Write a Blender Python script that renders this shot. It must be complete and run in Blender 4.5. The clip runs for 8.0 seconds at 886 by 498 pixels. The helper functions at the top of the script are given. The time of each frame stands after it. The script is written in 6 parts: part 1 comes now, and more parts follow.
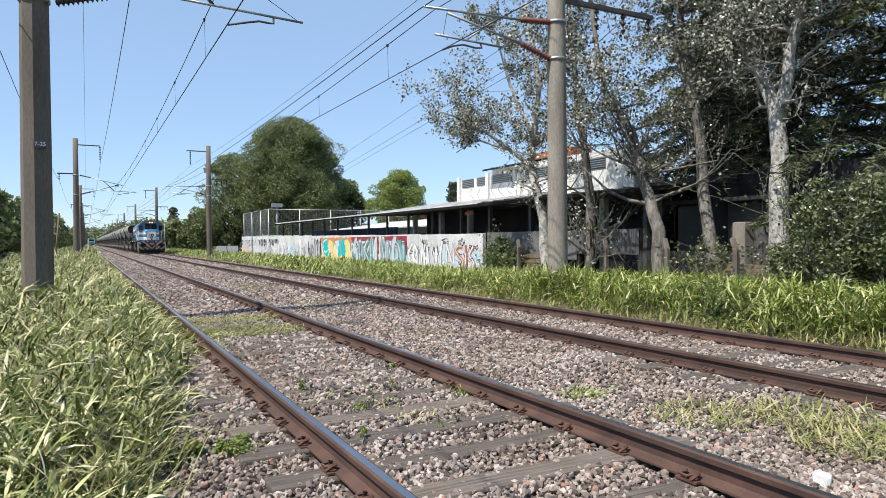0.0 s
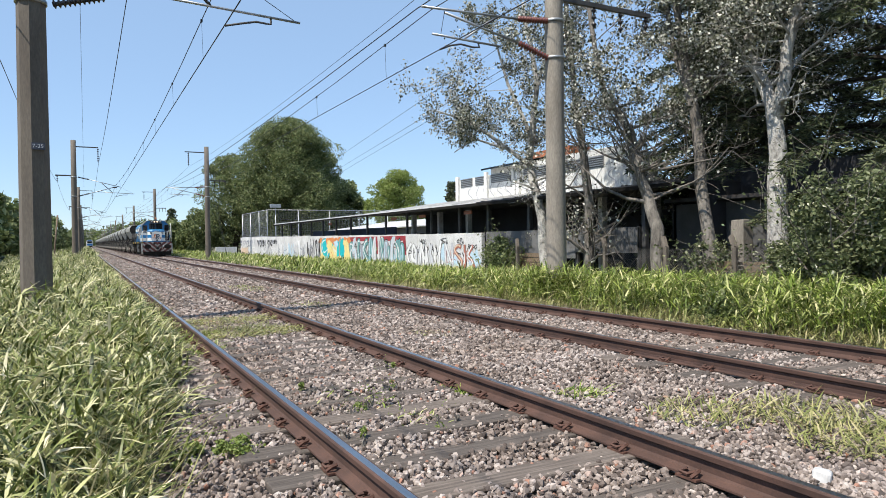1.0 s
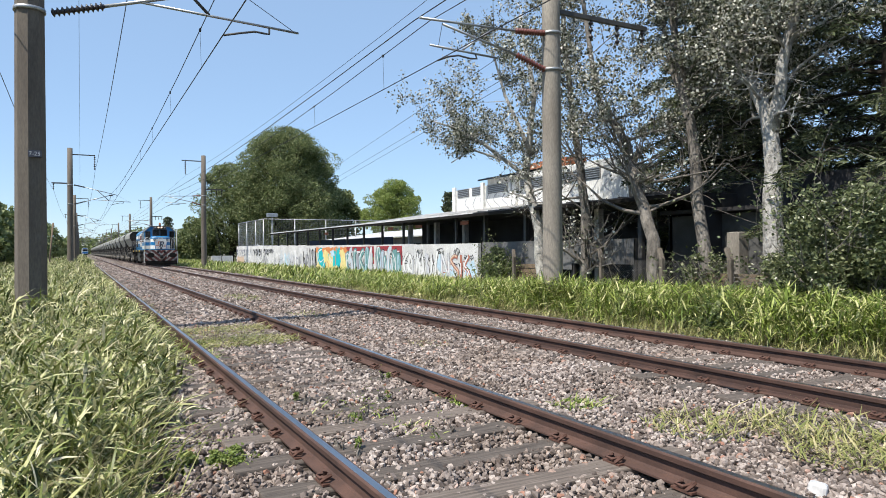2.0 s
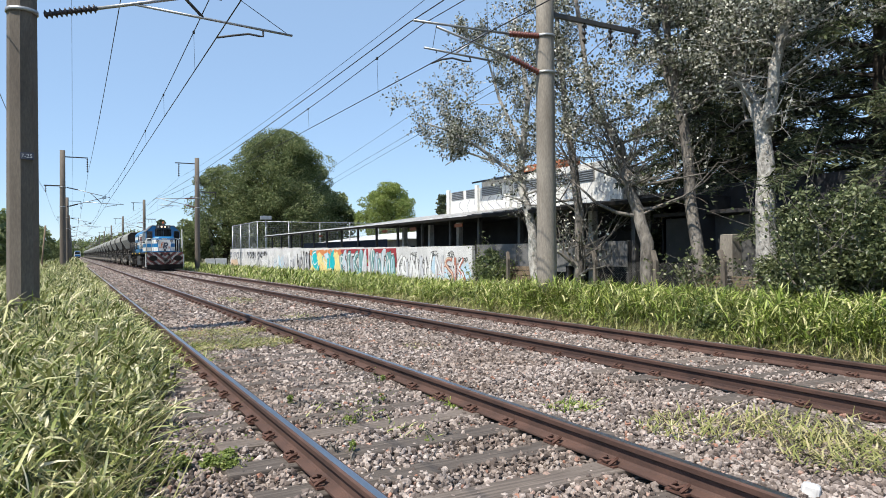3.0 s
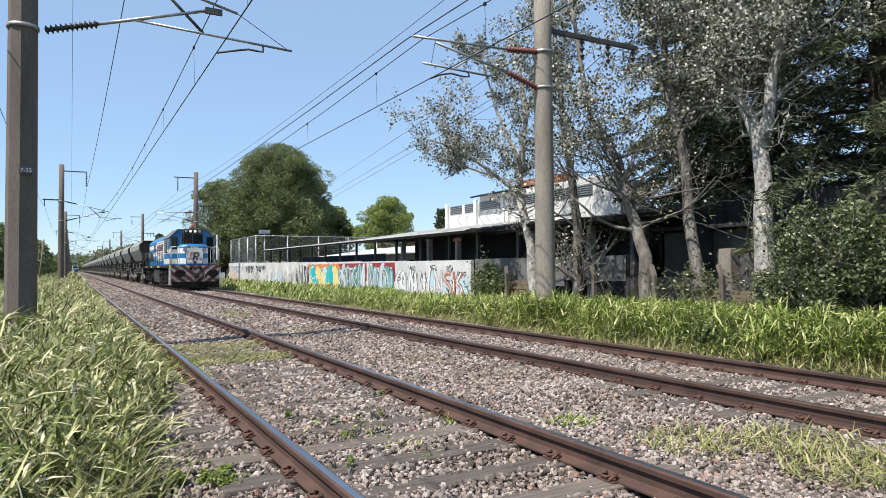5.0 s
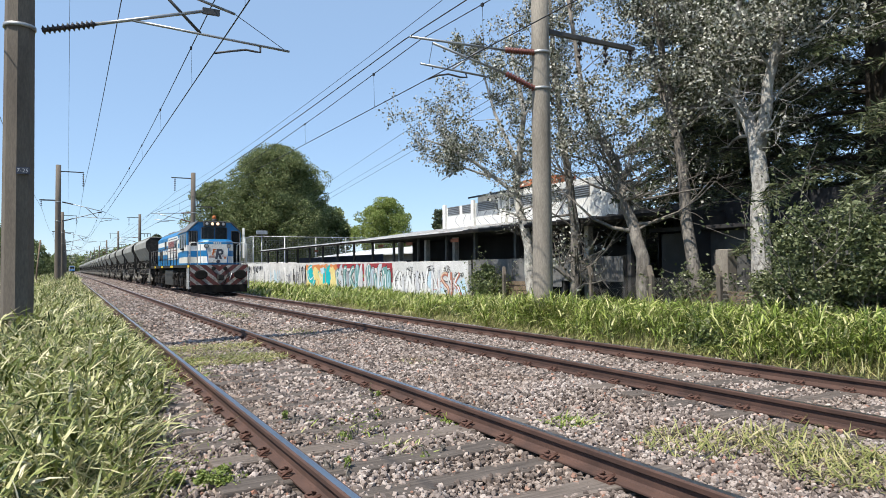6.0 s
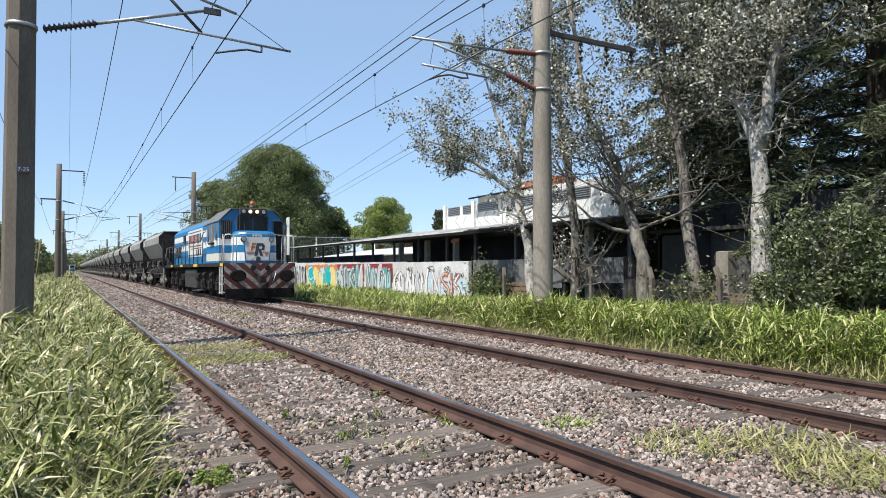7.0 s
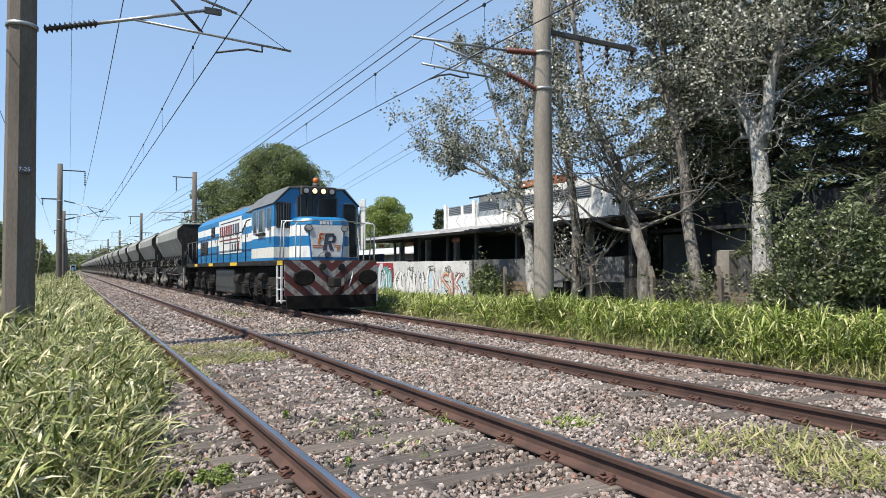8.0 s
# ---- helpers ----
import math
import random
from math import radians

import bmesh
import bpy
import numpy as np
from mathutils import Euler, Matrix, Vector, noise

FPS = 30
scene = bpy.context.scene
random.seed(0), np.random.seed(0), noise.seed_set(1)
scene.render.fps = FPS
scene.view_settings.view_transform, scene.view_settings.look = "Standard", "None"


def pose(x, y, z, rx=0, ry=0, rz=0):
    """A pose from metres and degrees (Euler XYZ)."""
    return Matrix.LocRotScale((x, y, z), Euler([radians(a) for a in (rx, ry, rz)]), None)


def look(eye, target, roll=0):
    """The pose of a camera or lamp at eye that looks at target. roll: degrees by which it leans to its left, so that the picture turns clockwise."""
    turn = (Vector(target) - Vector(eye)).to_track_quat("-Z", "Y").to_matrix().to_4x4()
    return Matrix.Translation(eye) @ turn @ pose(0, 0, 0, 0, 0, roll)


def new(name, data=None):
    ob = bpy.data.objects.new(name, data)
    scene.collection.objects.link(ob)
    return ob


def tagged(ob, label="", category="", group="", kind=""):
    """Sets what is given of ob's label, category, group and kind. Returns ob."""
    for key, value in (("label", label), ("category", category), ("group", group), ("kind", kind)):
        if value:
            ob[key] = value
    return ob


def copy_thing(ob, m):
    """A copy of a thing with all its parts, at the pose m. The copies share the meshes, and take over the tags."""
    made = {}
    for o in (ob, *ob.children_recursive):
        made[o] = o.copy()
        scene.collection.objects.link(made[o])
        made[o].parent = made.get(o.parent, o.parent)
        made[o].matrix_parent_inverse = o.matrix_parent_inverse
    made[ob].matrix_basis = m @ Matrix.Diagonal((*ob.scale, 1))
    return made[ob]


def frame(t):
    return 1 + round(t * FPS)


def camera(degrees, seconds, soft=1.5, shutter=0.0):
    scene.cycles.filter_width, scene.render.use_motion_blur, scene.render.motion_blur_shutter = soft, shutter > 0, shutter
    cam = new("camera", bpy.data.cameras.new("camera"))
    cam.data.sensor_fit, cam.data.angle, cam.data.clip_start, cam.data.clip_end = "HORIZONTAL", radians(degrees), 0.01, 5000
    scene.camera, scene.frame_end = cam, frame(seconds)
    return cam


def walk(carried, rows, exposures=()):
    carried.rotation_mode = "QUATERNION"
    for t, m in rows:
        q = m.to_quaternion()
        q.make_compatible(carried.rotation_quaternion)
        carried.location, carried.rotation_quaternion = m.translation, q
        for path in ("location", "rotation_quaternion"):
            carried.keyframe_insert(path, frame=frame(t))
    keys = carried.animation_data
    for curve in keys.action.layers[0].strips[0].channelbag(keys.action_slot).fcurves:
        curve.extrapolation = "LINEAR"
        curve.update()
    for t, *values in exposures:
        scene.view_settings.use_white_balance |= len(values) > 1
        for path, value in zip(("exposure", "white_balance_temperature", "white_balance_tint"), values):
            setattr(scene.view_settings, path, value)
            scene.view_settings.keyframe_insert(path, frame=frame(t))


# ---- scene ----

# ---- camera: stands on the grass beside the track, turned by hand ----
EYE = (0.0, 0.0, 1.388)


def aim(yaw, pitch, roll):
    a, b = radians(yaw), radians(pitch)
    way = Vector((math.sin(a) * math.cos(b), math.cos(a) * math.cos(b), math.sin(b)))
    return look(EYE, Vector(EYE) + way, roll)


TURNS = [
    (0.0, 27.916, -0.727, -0.412), (0.5, 27.963, -0.770, -0.526), (1.0, 28.011, -0.764, -0.778),
    (1.3, 28.05, -0.70, -0.70), (1.5, 28.120, 0.006, -0.30), (1.7, 28.17, 0.07, -0.35),
    (2.8, 28.79, 0.310, -0.44), (3.0, 28.819, 0.312, -0.455), (3.5, 28.877, 0.300, -0.573),
    (4.0, 28.786, 0.768, -0.446), (4.5, 28.818, 1.282, -0.468), (4.7, 28.86, 1.45, -0.46),
    (5.8, 29.15, 1.570, -0.425), (6.0, 29.163, 1.576, -0.420), (6.5, 29.100, 1.597, -0.354),
    (7.0, 29.140, 1.625, -0.173), (7.5, 29.207, 1.550, -0.118), (8.0, 29.070, 1.580, -0.230)]
cam = camera(66.74, 8.0, 0.5)
walk(cam, [(t, aim(a, b, c)) for t, a, b, c in TURNS])

# ---- daylight ----
SUN_ELEV, SUN_AZ = 57.0, 256.0
world = bpy.data.worlds.new("sky")
scene.world = world
world.use_nodes = True
wn = world.node_tree
sky = wn.nodes.new("ShaderNodeTexSky")
sky.sky_type, sky.sun_disc = "NISHITA", False
sky.sun_elevation, sky.sun_rotation = radians(SUN_ELEV), radians(SUN_AZ)
sky.altitude, sky.air_density, sky.dust_density, sky.ozone_density = 20, 0.9, 0.0, 5.0
# thin even haze over the clear sky
haze = wn.nodes.new("ShaderNodeMix")
haze.data_type = "RGBA"
haze.inputs[0].default_value, haze.inputs[7].default_value = 0.55, (2.6, 3.75, 5.3, 1)
wn.links.new(sky.outputs[0], haze.inputs[6])
wn.links.new(haze.outputs[2], wn.nodes["Background"].inputs[0])
wn.nodes["Background"].inputs[1].default_value = 0.14
sun = new("sun", bpy.data.lights.new("sun", "SUN"))
sun.data.energy, sun.data.angle, sun.data.color = 5.5, radians(0.55), (1.0, 0.935, 0.83)
s_az, s_el = radians(SUN_AZ), radians(SUN_ELEV)
to_sun = Vector((math.sin(s_az) * math.cos(s_el), math.cos(s_az) * math.cos(s_el), math.sin(s_el)))
sun.matrix_world = look(to_sun * 60, (0, 0, 0))
scene.view_settings.exposure = 0.36


# ---- materials ----
def nodes_of(name):
    m = bpy.data.materials.new(name)
    m.use_nodes = True
    return m, m.node_tree, m.node_tree.nodes["Principled BSDF"]


def ramp_node(nt, stops, interp="LINEAR"):
    r = nt.nodes.new("ShaderNodeValToRGB")
    r.color_ramp.interpolation = interp
    el = r.color_ramp.elements
    while len(el) < len(stops):
        el.new(0.5)
    for e, (p, c) in zip(el, stops):
        e.position, e.color = p, (*c, 1)
    return r


def noise_node(nt, scale, detail=4, rough=0.55, vec=None):
    n = nt.nodes.new("ShaderNodeTexNoise")
    n.inputs["Scale"].default_value, n.inputs["Detail"].default_value, n.inputs["Roughness"].default_value = scale, detail, rough
    if vec:
        nt.links.new(vec, n.inputs["Vector"])
    return n


def mix_node(nt, fac, a, b, blend="MIX"):
    m = nt.nodes.new("ShaderNodeMix")
    m.data_type, m.blend_type = "RGBA", blend
    for sock, v in ((m.inputs[0], fac), (m.inputs[6], a), (m.inputs[7], b)):
        if hasattr(v, "links"):
            nt.links.new(v, sock)
        else:
            sock.default_value = v if isinstance(v, float) else (*v, 1)
    return m.outputs[2]


def surf(name, a, b, scale=4.0, rough=0.7, bump=0.2, metal=0.0, fine=60.0, stain=None, amount=0.5, dist=0.01, stretch=None, spec=0.5):
    """A surface of two tones at two scales, with relief and, where given, stains."""
    m, nt, bs = nodes_of(name)
    co = nt.nodes.new("ShaderNodeTexCoord").outputs["Object"]
    if stretch:
        mp = nt.nodes.new("ShaderNodeMapping")
        mp.inputs["Scale"].default_value = stretch
        nt.links.new(co, mp.inputs["Vector"])
        co = mp.outputs[0]
    big, small = noise_node(nt, scale, 5, 0.6, co), noise_node(nt, fine, 3, 0.6, co)
    r = ramp_node(nt, [(0.3, a), (0.7, b)])
    nt.links.new(big.outputs[0], r.inputs[0])
    dark = ramp_node(nt, [(0.3, (0.72, 0.72, 0.72)), (0.7, (1.12, 1.12, 1.12))])
    nt.links.new(small.outputs[0], dark.inputs[0])
    col = mix_node(nt, 1.0, r.outputs[0], dark.outputs[0], "MULTIPLY")
    if stain:
        st = noise_node(nt, scale * 2.3, 6, 0.7, co)
        sr = ramp_node(nt, [(0.5, (0, 0, 0)), (0.72, (amount,) * 3)])
        nt.links.new(st.outputs[0], sr.inputs[0])
        col = mix_node(nt, sr.outputs[0], col, stain)
    nt.links.new(col, bs.inputs["Base Color"])
    rr = nt.nodes.new("ShaderNodeMapRange")
    rr.inputs[3].default_value, rr.inputs[4].default_value = max(rough - 0.12, 0.03), min(rough + 0.12, 1)
    nt.links.new(small.outputs[0], rr.inputs[0])
    nt.links.new(rr.outputs[0], bs.inputs["Roughness"])
    bs.inputs["Metallic"].default_value, bs.inputs["Specular IOR Level"].default_value = metal, spec
    if bump:
        bp = nt.nodes.new("ShaderNodeBump")
        bp.inputs["Strength"].default_value, bp.inputs["Distance"].default_value = bump, dist
        nt.links.new(small.outputs[0], bp.inputs["Height"])
        nt.links.new(bp.outputs[0], bs.inputs["Normal"])
    return m


def leafy(name, cols, rough=0.5, glow=0.3, spec=0.4):
    """Leaves and blades: each island has a tone of its own; thin, so light comes through."""
    m, nt, bs = nodes_of(name)
    g = nt.nodes.new("ShaderNodeNewGeometry")
    n = len(cols)
    r = ramp_node(nt, [(i / (n - 1), c) for i, c in enumerate(cols)])
    nt.links.new(g.outputs["Random Per Island"], r.inputs[0])
    co = nt.nodes.new("ShaderNodeTexCoord").outputs["Object"]
    big = noise_node(nt, 0.7, 3, 0.6, co)
    dr = ramp_node(nt, [(0.3, (0.75, 0.78, 0.7)), (0.7, (1.15, 1.12, 1.1))])
    nt.links.new(big.outputs[0], dr.inputs[0])
    col = mix_node(nt, 1.0, r.outputs[0], dr.outputs[0], "MULTIPLY")
    nt.links.new(col, bs.inputs["Base Color"])
    bs.inputs["Roughness"].default_value = rough
    bs.inputs["Specular IOR Level"].default_value = spec
    tr = nt.nodes.new("ShaderNodeBsdfTranslucent")
    nt.links.new(col, tr.inputs[0])
    mx = nt.nodes.new("ShaderNodeMixShader")
    mx.inputs[0].default_value = glow
    nt.links.new(bs.outputs[0], mx.inputs[1])
    nt.links.new(tr.outputs[0], mx.inputs[2])
    nt.links.new(mx.outputs[0], nt.nodes["Material Output"].inputs[0])
    return m


def banded(name, stops, rough=0.42, grime=(0.10, 0.085, 0.07)):
    """Paint in level bands by height, with road dirt and streaks."""
    m, nt, bs = nodes_of(name)
    co = nt.nodes.new("ShaderNodeTexCoord").outputs["Object"]
    sep = nt.nodes.new("ShaderNodeSeparateXYZ")
    nt.links.new(co, sep.inputs[0])
    mr = nt.nodes.new("ShaderNodeMapRange")
    mr.inputs[1].default_value, mr.inputs[2].default_value = 0.0, 4.0
    nt.links.new(sep.outputs[2], mr.inputs[0])
    r = ramp_node(nt, [(z / 4.0, c) for z, c in stops], "CONSTANT")
    nt.links.new(mr.outputs[0], r.inputs[0])
    mp = nt.nodes.new("ShaderNodeMapping")
    mp.inputs["Scale"].default_value = (6, 6, 0.9)
    nt.links.new(co, mp.inputs["Vector"])
    st = noise_node(nt, 1.6, 6, 0.7, mp.outputs[0])
    sr = ramp_node(nt, [(0.48, (0, 0, 0)), (0.8, (0.5, 0.5, 0.5))])
    nt.links.new(st.outputs[0], sr.inputs[0])
    nt.links.new(mix_node(nt, sr.outputs[0], r.outputs[0], grime), bs.inputs["Base Color"])
    bs.inputs["Roughness"].default_value = rough
    return m


BLUE, WHITE = (0.007, 0.155, 0.365), (0.72, 0.72, 0.70)
M = {}
def ballast_mat():
    """Crushed stone too far off to build one by one: a tone for each stone, with the shade in the gaps painted dark."""
    m, nt, bs = nodes_of("ballast_bed")
    co = nt.nodes.new("ShaderNodeTexCoord").outputs["Object"]
    v = nt.nodes.new("ShaderNodeTexVoronoi")
    v.inputs["Scale"].default_value = 15.0
    nt.links.new(co, v.inputs["Vector"])
    sep = nt.nodes.new("ShaderNodeSeparateColor")
    nt.links.new(v.outputs["Color"], sep.inputs[0])
    r = ramp_node(nt, [(0.0, (0.075, 0.06, 0.052)), (0.4, (0.19, 0.162, 0.148)), (0.75, (0.30, 0.265, 0.248)), (1.0, (0.43, 0.395, 0.375))])
    nt.links.new(sep.outputs[0], r.inputs[0])
    # shade between the stones, multiplied into the colour
    gap = ramp_node(nt, [(0.35, (1.0, 1.0, 1.0)), (0.75, (0.35, 0.33, 0.31))])
    nt.links.new(v.outputs["Distance"], gap.inputs[0])
    big = noise_node(nt, 0.5, 4, 0.6, co)
    tone = ramp_node(nt, [(0.3, (0.78, 0.72, 0.66)), (0.7, (1.12, 1.1, 1.08))])
    nt.links.new(big.outputs[0], tone.inputs[0])
    c = mix_node(nt, 1.0, r.outputs[0], gap.outputs[0], "MULTIPLY")
    nt.links.new(mix_node(nt, 1.0, c, tone.outputs[0], "MULTIPLY"), bs.inputs["Base Color"])
    bs.inputs["Roughness"].default_value = 0.95
    bp = nt.nodes.new("ShaderNodeBump")
    bp.inputs["Strength"].default_value, bp.inputs["Distance"].default_value = 1.0, 0.04
    bp.invert = True
    nt.links.new(v.outputs["Distance"], bp.inputs["Height"])
    nt.links.new(bp.outputs[0], bs.inputs["Normal"])
    return m


M["soil"] = surf("soil", (0.09, 0.085, 0.045), (0.17, 0.155, 0.085), 0.6, 0.95, 0.6, fine=14.0, dist=0.05)
M["ballast"] = ballast_mat()
M["rail_side"] = surf("rusty_rail_steel", (0.050, 0.027, 0.021), (0.105, 0.055, 0.041), 3.0, 0.8, 0.35, fine=90.0, dist=0.002)
M["rail_top"] = surf("polished_rail_steel", (0.34, 0.35, 0.37), (0.48, 0.49, 0.51), 2.0, 0.33, 0.05, 1.0, stretch=(30, 0.6, 30))
M["clip"] = surf("rusty_spring_steel", (0.06, 0.028, 0.020), (0.12, 0.055, 0.038), 12.0, 0.8, 0.3)
M["concrete"] = surf("weathered_concrete", (0.20, 0.175, 0.145), (0.33, 0.30, 0.255), 1.3, 0.9, 0.3, fine=45.0, stain=(0.09, 0.075, 0.06), amount=0.55, stretch=(1, 1, 0.25))
M["mast"] = surf("brown_weathered_concrete", (0.095, 0.078, 0.064), (0.172, 0.148, 0.122), 1.3, 0.9, 0.3, fine=45.0, stain=(0.06, 0.05, 0.04), amount=0.5, stretch=(1, 1, 0.25))
M["fence_wire"] = surf("old_fence_wire", (0.09, 0.085, 0.08), (0.16, 0.15, 0.14), 5.0, 0.7, 0.0, 0.3)
M["galv"] = surf("galvanised_steel", (0.30, 0.31, 0.32), (0.44, 0.45, 0.46), 5.0, 0.45, 0.1, 0.7)
M["dark_steel"] = surf("dark_steel", (0.035, 0.035, 0.038), (0.075, 0.072, 0.07), 6.0, 0.6, 0.2)
M["porcelain"] = surf("brown_porcelain", (0.10, 0.028, 0.018), (0.16, 0.045, 0.03), 8.0, 0.25, 0.05)
M["dark_porcelain"] = surf("dark_porcelain", (0.02, 0.018, 0.02), (0.04, 0.03, 0.03), 8.0, 0.25, 0.05)
M["wire"] = surf("wire", (0.025, 0.025, 0.027), (0.05, 0.05, 0.05), 2.0, 0.6, 0.0, 0.5)
M["black"] = surf("grimy_black", (0.010, 0.010, 0.011), (0.03, 0.028, 0.026), 3.0, 0.8, 0.3, fine=30.0, stain=(0.11, 0.10, 0.085), amount=0.3, spec=0.2)
M["glass"] = surf("dark_window_glass", (0.005, 0.006, 0.007), (0.009, 0.011, 0.013), 1.0, 0.13, 0.0, spec=0.3)


def wood_mat():
    m, nt, bs = nodes_of("grey_sleeper_wood")
    co = nt.nodes.new("ShaderNodeTexCoord").outputs["Object"]
    rnd = nt.nodes.new("ShaderNodeObjectInfo").outputs["Random"]
    mp = nt.nodes.new("ShaderNodeMapping")
    mp.inputs["Scale"].default_value = (1.2, 22, 22)
    nt.links.new(co, mp.inputs["Vector"])
    ad = nt.nodes.new("ShaderNodeVectorMath")
    nt.links.new(mp.outputs[0], ad.inputs[0])
    nt.links.new(rnd, ad.inputs[1])
    n = noise_node(nt, 2.2, 6, 0.65, ad.outputs[0])
    r = ramp_node(nt, [(0.25, (0.036, 0.028, 0.024)), (0.5, (0.115, 0.097, 0.085)), (0.8, (0.22, 0.19, 0.168))])
    nt.links.new(n.outputs[0], r.inputs[0])
    v = ramp_node(nt, [(0.0, (0.7, 0.68, 0.66)), (1.0, (1.15, 1.1, 1.05))])
    nt.links.new(rnd, v.inputs[0])
    nt.links.new(mix_node(nt, 1.0, r.outputs[0], v.outputs[0], "MULTIPLY"), bs.inputs["Base Color"])
    bs.inputs["Roughness"].default_value = 0.9
    bp = nt.nodes.new("ShaderNodeBump")
    bp.inputs["Strength"].default_value, bp.inputs["Distance"].default_value = 0.6, 0.012
    nt.links.new(n.outputs[0], bp.inputs["Height"])
    nt.links.new(bp.outputs[0], bs.inputs["Normal"])
    return m


M["sleeper"] = wood_mat()


# ---- mesh helpers ----
def mesh_arrays(name, verts, faces_flat, sizes, mats, smooth=False, face_mat=None):
    me = bpy.data.meshes.new(name)
    verts = np.asarray(verts, np.float32)
    faces_flat, sizes = np.asarray(faces_flat, np.int32), np.asarray(sizes, np.int32)
    me.vertices.add(len(verts))
    me.vertices.foreach_set("co", verts.ravel())
    me.loops.add(len(faces_flat))
    me.loops.foreach_set("vertex_index", faces_flat)
    me.polygons.add(len(sizes))
    me.polygons.foreach_set("loop_start", np.concatenate(([0], np.cumsum(sizes)[:-1])).astype(np.int32))
    if face_mat is not None:
        me.polygons.foreach_set("material_index", np.asarray(face_mat, np.int32))
    me.polygons.foreach_set("use_smooth", np.full(len(sizes), smooth))
    for m in mats if isinstance(mats, (list, tuple)) else [mats]:
        me.materials.append(m)
    me.update(calc_edges=True)
    me.validate()
    return me


def part(name, bm, material, parent=None, label="", smooth=False):
    """Links a bmesh as one mesh object, under a thing or a part where given."""
    me = bpy.data.meshes.new(name)
    if smooth:
        for f in bm.faces:
            f.smooth = True
    bm.to_mesh(me)
    bm.free()
    for m in material if isinstance(material, (list, tuple)) else [material]:
        me.materials.append(m)
    ob = new(name, me)
    if parent:
        ob.parent = parent
    if label:
        ob["label"] = label
    return ob


def thing(name, m=None, label="", category="", group="", kind=""):
    ob = tagged(new(name), label, category, group, kind)
    if m is not None:
        ob.matrix_basis = m
    return ob


def box(bm, x0, x1, y0, y1, z0, z1, bevel=0.0, m=None):
    vs = [bm.verts.new(v) for v in ((x0, y0, z0), (x1, y0, z0), (x1, y1, z0), (x0, y1, z0), (x0, y0, z1), (x1, y0, z1), (x1, y1, z1), (x0, y1, z1))]
    fs = [bm.faces.new([vs[i] for i in q]) for q in ((3, 2, 1, 0), (4, 5, 6, 7), (0, 1, 5, 4), (1, 2, 6, 5), (2, 3, 7, 6), (3, 0, 4, 7))]
    if bevel:
        es = list({e for f in fs for e in f.edges})
        out = bmesh.ops.bevel(bm, geom=es, offset=bevel, segments=2, affect="EDGES", profile=0.5)
        vs = list({v for f in out["faces"] for v in f.verts} | {v for v in vs if v.is_valid})
    if m is not None:
        for v in vs:
            v.co = m @ v.co
    return bm


def prism(bm, pts, y0, y1, swap=None):
    """A profile of (x, z) points carried along y; swap turns each (x, y, z)."""
    sw = swap or (lambda x, y, z: (x, y, z))
    a = [bm.verts.new(sw(x, y0, z)) for x, z in pts]
    b = [bm.verts.new(sw(x, y1, z)) for x, z in pts]
    n = len(pts)
    bm.faces.new(a)
    bm.faces.new(b[::-1])
    for i in range(n):
        bm.faces.new((a[i], b[i], b[(i + 1) % n], a[(i + 1) % n]))
    bmesh.ops.recalc_face_normals(bm, faces=bm.faces)
    return bm


def tube(bm, pts, r, seg=8, cap=True):
    """A round bar along points; r is one radius or one for each point."""
    pts = [Vector(p) for p in pts]
    rs = r if isinstance(r, (list, tuple)) else [r] * len(pts)
    up, rings = None, []
    for i, p in enumerate(pts):
        d = (pts[min(i + 1, len(pts) - 1)] - pts[max(i - 1, 0)]).normalized()
        if up is None:
            up = d.orthogonal().normalized()
        up = (up - d * up.dot(d)).normalized()
        side = d.cross(up)
        rings.append([bm.verts.new(p + rs[i] * (math.cos(2 * math.pi * k / seg) * up + math.sin(2 * math.pi * k / seg) * side)) for k in range(seg)])
    for a, b in zip(rings, rings[1:]):
        for k in range(seg):
            f = bm.faces.new((a[k], a[(k + 1) % seg], b[(k + 1) % seg], b[k]))
            f.smooth = seg > 5
    if cap:
        bm.faces.new(rings[0][::-1])
        bm.faces.new(rings[-1])
    return bm


def bar(a, b, r, seg=8):
    return tube(bmesh.new(), [a, b], r, seg)


def ribbed(bm, a, b, r0, r1, n, seg=12):
    """An insulator: a core with n sheds between a and b."""
    a, b = Vector(a), Vector(b)
    ps, rs = [a], [r0]
    for i in range(n):
        for k, r in ((0.1, r0), (0.35, r1), (0.5, r1 * 0.96), (0.75, r0)):
            ps.append(a.lerp(b, (i + k) / n))
            rs.append(r)
    return tube(bm, ps + [b], rs + [r0], seg)


def slab(x0, x1, y0, y1, z0, z1, bevel=0.0, m=None):
    return box(bmesh.new(), x0, x1, y0, y1, z0, z1, bevel, m)


# ---- the ground and the two tracks ----
TRACKS = (2.218, 6.563)
GAUGE_HALF = 0.873
RAIL_TOP = 0.17


def ground_z(x):
    """Height of the ground across the line."""
    prof = ((-400, -0.5), (-9, -0.35), (-3, -0.2), (-0.8, -0.14), (0.3, -0.07), (0.6, -0.25), (8.8, -0.25), (9.1, -0.08), (9.7, 0.05), (10.6, 0.10), (13, 0.0), (20, -0.1), (400, -0.5))
    for (xa, za), (xb, zb) in zip(prof, prof[1:]):
        if x <= xb:
            return za + (zb - za) * (x - xa) / (xb - xa) if x >= xa else za
    return -0.5


